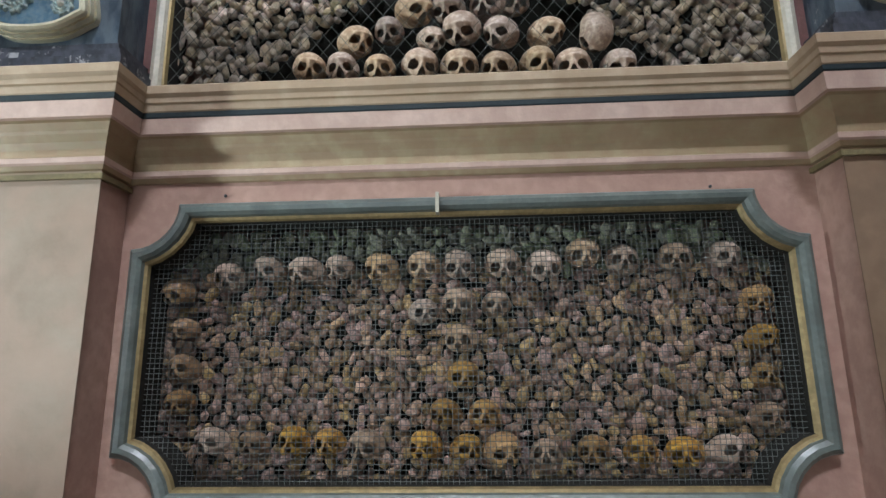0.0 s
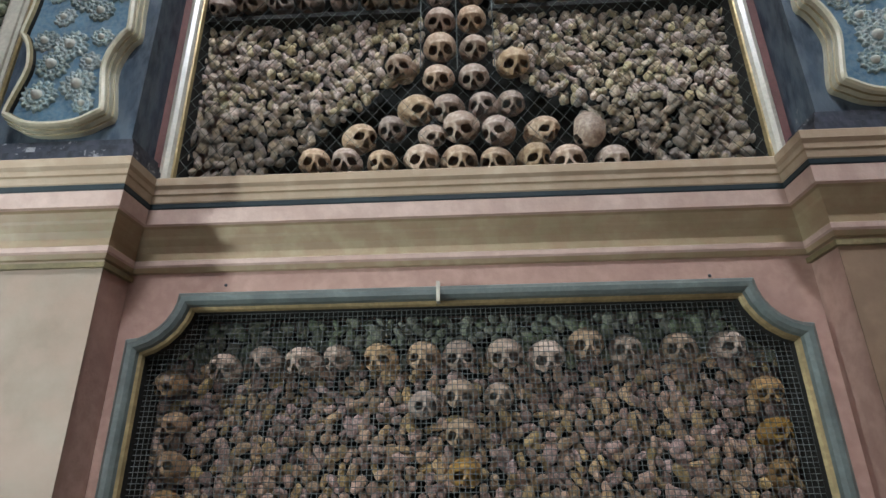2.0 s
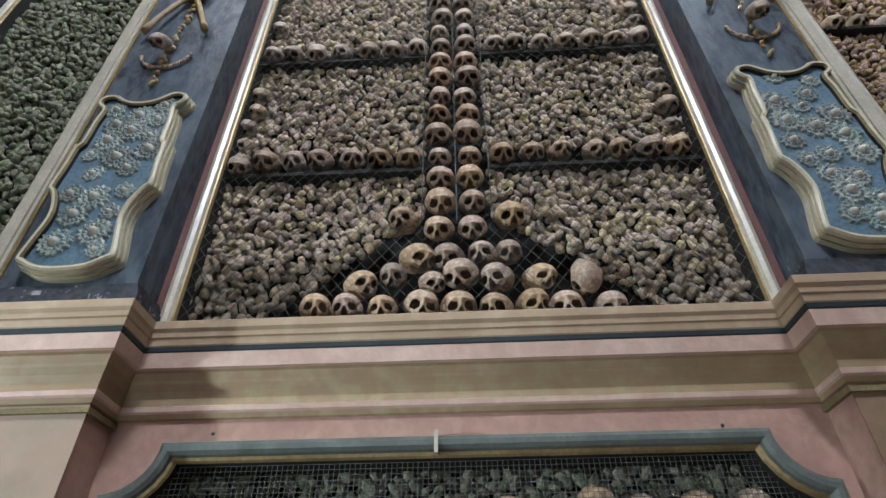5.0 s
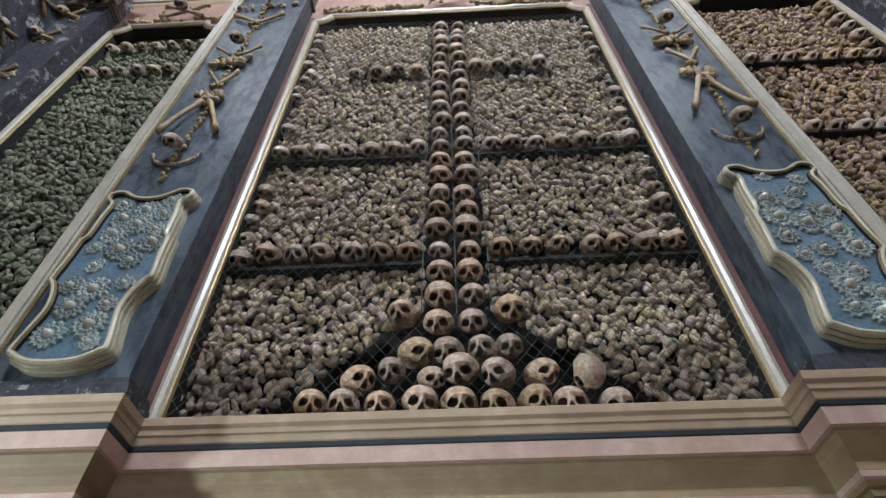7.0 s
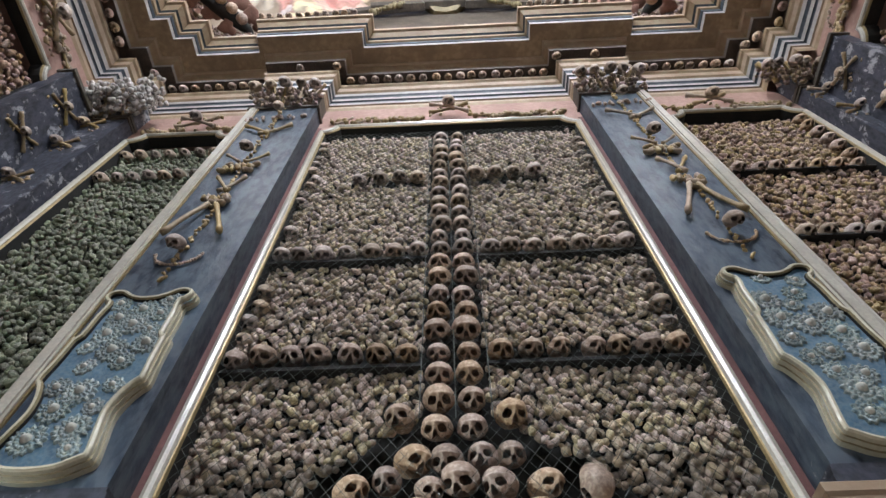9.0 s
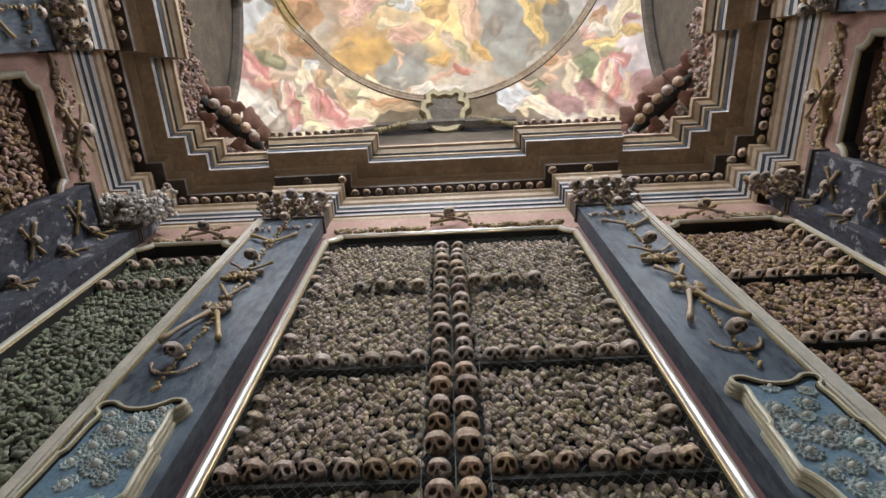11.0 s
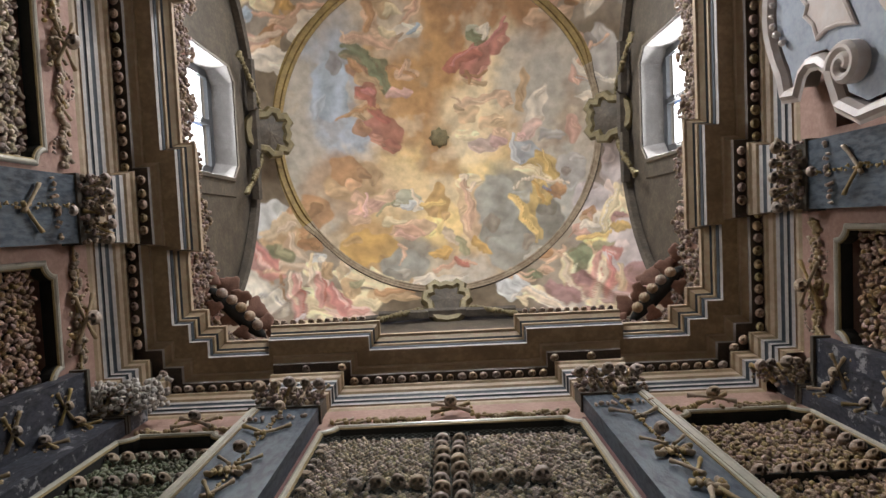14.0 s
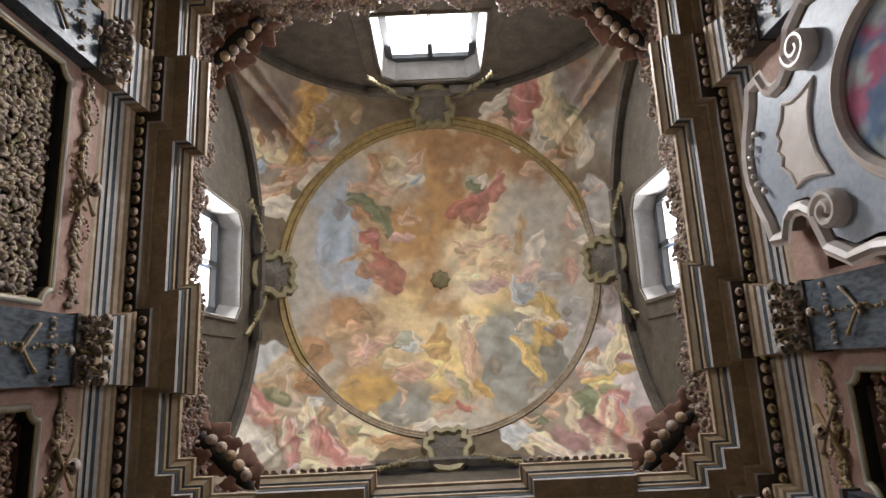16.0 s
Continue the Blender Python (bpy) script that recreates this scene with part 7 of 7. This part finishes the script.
# shields at the arch crowns with gilt garlands
SHIELD = [(0.0, -0.36), (0.16, -0.33), (0.27, -0.22), (0.30, -0.05), (0.38, 0.02), (0.36, 0.16), (0.28, 0.18), (0.30, 0.28), (0.18, 0.36), (0.10, 0.30), (0.0, 0.33)]
for side in "NSWE":
    t = empty("stucco_shield", side_matrix(side, 0, 0.16, 12.32), "olive and grey stucco shield with gilt scrolls", "stucco ornament", "arch shields")
    path = [V3((x, 0, z)) for x, z in SHIELD] + [V3((-x, 0, z)) for x, z in reversed(SHIELD[1:-1])]
    v, f = loop_sweep(path, [(0.04, 0.0), (0.04, 0.08), (0.01, 0.13), (-0.06, 0.13), (-0.10, 0.06)], True, normal=V3((0, -1, 0)))
    part("rim", mesh_of("rim", v, f, M_LIME), t, "gilt scrolled rim", pose(0, -0.14, 0.1, 48) @ Matrix.Diagonal((1.15, 1.15, 1.25, 1)))
    n = len(path)
    v = [V3((p.x * 0.93, -0.06, p.z * 0.93)) for p in path] + [V3((0, -0.13, 0))]
    part("field", mesh_of("field", v, [(i, (i + 1) % n, n) for i in range(n)], M_STONE), t, "domed grey field", pose(0, -0.14, 0.1, 48) @ Matrix.Diagonal((1.15, 1.15, 1.25, 1)))
    for sg in (-1, 1):
        pts = [V3((sg * (0.3 + 0.85 * q), -0.06, 0.05 - 1.0 * q * q - 0.12 * math.sin(math.pi * q))) for q in [i / 17 for i in range(18)]]
        part("garland", knob_chain("garland", pts, 0.055, M_LIME, 4), t, "drooping leafy garland")
    b = Build()
    v, f = loop_sweep([V3((-1.25, 0, -0.28)), V3((-0.4, 0, -0.28)), V3((-0.4, 0, -0.18)), V3((0.4, 0, -0.18)), V3((0.4, 0, -0.28)), V3((1.25, 0, -0.28))],
                      [(-0.05, -0.05), (-0.05, 0.06), (0.0, 0.10), (0.05, 0.06), (0.06, -0.05)], False, normal=V3((0, -1, 0)))
    part("hood_moulding", mesh_of("hood_moulding", v, f, M_STONE), t, "stone hood moulding over the window")

# ---- marble altar crown on the east wall ----
ALT = [(0.0, 7.33), (0.14, 7.32), (0.27, 7.28), (0.45, 7.20), (0.58, 7.13), (0.73, 7.09), (0.74, 7.00), (0.60, 6.93), (0.52, 6.80), (0.54, 6.62), (0.64, 6.48), (0.80, 6.43), (0.97, 6.36), (1.08, 6.16), (1.05, 5.90), (1.12, 5.3), (1.15, 4.6), (1.0, 4.4)]
altar = empty("altar_crown", side_matrix("E", 0, 0.02, 0), "carved white and blue-grey marble altar crown with an oval painting", "altarpiece")
half = [V3((x, 0, z)) for x, z in ALT]
path = [V3((x, 0, z)) for x, z in reversed(ALT)] + [V3((-x, 0, z)) for x, z in ALT[1:]]
path = path[::-1]
v, f = loop_sweep(path, [(0.0, 0.0), (0.0, 0.20), (-0.03, 0.25), (-0.08, 0.27), (-0.11, 0.23), (-0.14, 0.22)], True, normal=V3((0, -1, 0)))
part("outer_moulding", mesh_of("outer_moulding", v, f, M_MARBLE), altar, "white marble outer moulding")
n = len(path)
part("marble_field", mesh_of("marble_field", [V3((p.x * 0.97, -0.20, 4.4 + (p.z - 4.4) * 0.985)) for p in path], [tuple(range(n))], M_MARBLE_BLUE), altar, "blue-grey marble field")
oval = [V3((0.80 * math.cos(a), 0, 5.20 + 0.86 * math.sin(a))) for a in [2 * math.pi * i / 48 for i in range(48)]][::-1]
v, f = loop_sweep(oval, [(0.13, 0.20), (0.13, 0.26), (0.09, 0.30), (0.05, 0.28), (0.03, 0.25), (0.0, 0.24), (-0.02, 0.215)][::-1], True, normal=V3((0, -1, 0)))
part("oval_moulding", mesh_of("oval_moulding", v, f, M_MARBLE), altar, "white marble oval moulding")
ring2 = [V3((0.775 * math.cos(a), 0, 5.20 + 0.835 * math.sin(a))) for a in [2 * math.pi * i / 48 for i in range(48)]][::-1]
v, f = loop_sweep(ring2, [(0.02, 0.21), (0.01, 0.24), (-0.03, 0.235), (-0.04, 0.21)], True, normal=V3((0, -1, 0)))
part("inner_rim", mesh_of("inner_rim", v, f, M_FRAMEWOOD), altar, "dark rim round the picture")
v, f, c = [V3((0, -0.215, 5.20))], [], [(0.2, 0.12, 0.16)]
for i in range(1, 15):
    for k in range(48):
        a = 2 * math.pi * k / 48
        x, z = 0.78 * i / 14 * math.cos(a), 0.84 * i / 14 * math.sin(a)
        v.append(V3((x, -0.215, 5.20 + z)))
        q = lump(x * 2, z * 2, 1.5)
        c.append(mixc(mixc((0.10, 0.15, 0.24), (0.34, 0.10, 0.16), smooth01(-0.05, 0.25, q)), (0.30, 0.33, 0.32), smooth01(0.25, 0.5, lump(z * 2, x * 2 + 4, 2))))
for k in range(48):
    f.append((0, 1 + k, 1 + (k + 1) % 48))
for i in range(13):
    for k in range(48):
        j = (k + 1) % 48
        f.append((1 + i * 48 + k, 1 + (i + 1) * 48 + k, 1 + (i + 1) * 48 + j, 1 + i * 48 + j))
part("oval_picture", painted("oval_picture", v, f, c), altar, "blurred blue and crimson oval painting")


def volute(parent, x, z, r, turn, mirror):
    """Spiral scroll of marble."""
    pts, n = [], 40
    for i in range(n + 1):
        a = turn + mirror * i / n * 2 * math.pi * 1.6
        rr = r * (1 - 0.8 * i / n)
        pts.append(V3((x + rr * math.cos(a), 0, z + rr * math.sin(a))))
    w = r * 0.24
    v, f = loop_sweep(pts, [(-w, 0.16), (-w, 0.30), (-w * 0.3, 0.33), (w * 0.3, 0.33), (w, 0.30), (w, 0.16)], False, normal=V3((0, -1, 0)))
    part("volute", mesh_of("volute", v, f, M_MARBLE), parent, "spiral marble scroll")


for sg in (-1, 1):
    volute(altar, sg * 0.74, 6.26, 0.17, math.pi / 2, sg)
INLAY = [(0.20, 6.36), (0.42, 6.25), (0.37, 6.42), (0.36, 6.56), (0.40, 6.68), (0.27, 6.73), (0.16, 6.84), (0.08, 6.80)]
inlay = [V3((0, 0, 6.39))] + [V3((x, 0, z)) for x, z in INLAY] + [V3((0, 0, 6.87))] + [V3((-x, 0, z)) for x, z in reversed(INLAY)]
part("inlaid_panel", mesh_of("inlaid_panel", [V3((q.x, -0.212, q.z)) for q in inlay], [tuple(range(len(inlay)))], M_MARBLE), altar, "pale veined inlaid panel")
v, f = loop_sweep(inlay, [(0.02, 0.19), (0.02, 0.222), (0.0, 0.232), (-0.015, 0.222), (-0.02, 0.20)], True, normal=V3((0, -1, 0)))
part("inlay_rim", mesh_of("inlay_rim", v, f, M_MARBLE), altar, "thin raised marble rim")
t = knob_chain("palmette", [V3((0.10 * k, -0.24, 7.30 - 0.018 * k * k)) for k in range(-3, 4)], 0.036, M_MARBLE, 2)
tagged(part("palmette", t, altar, "carved marble palmette"), kind="stuff")
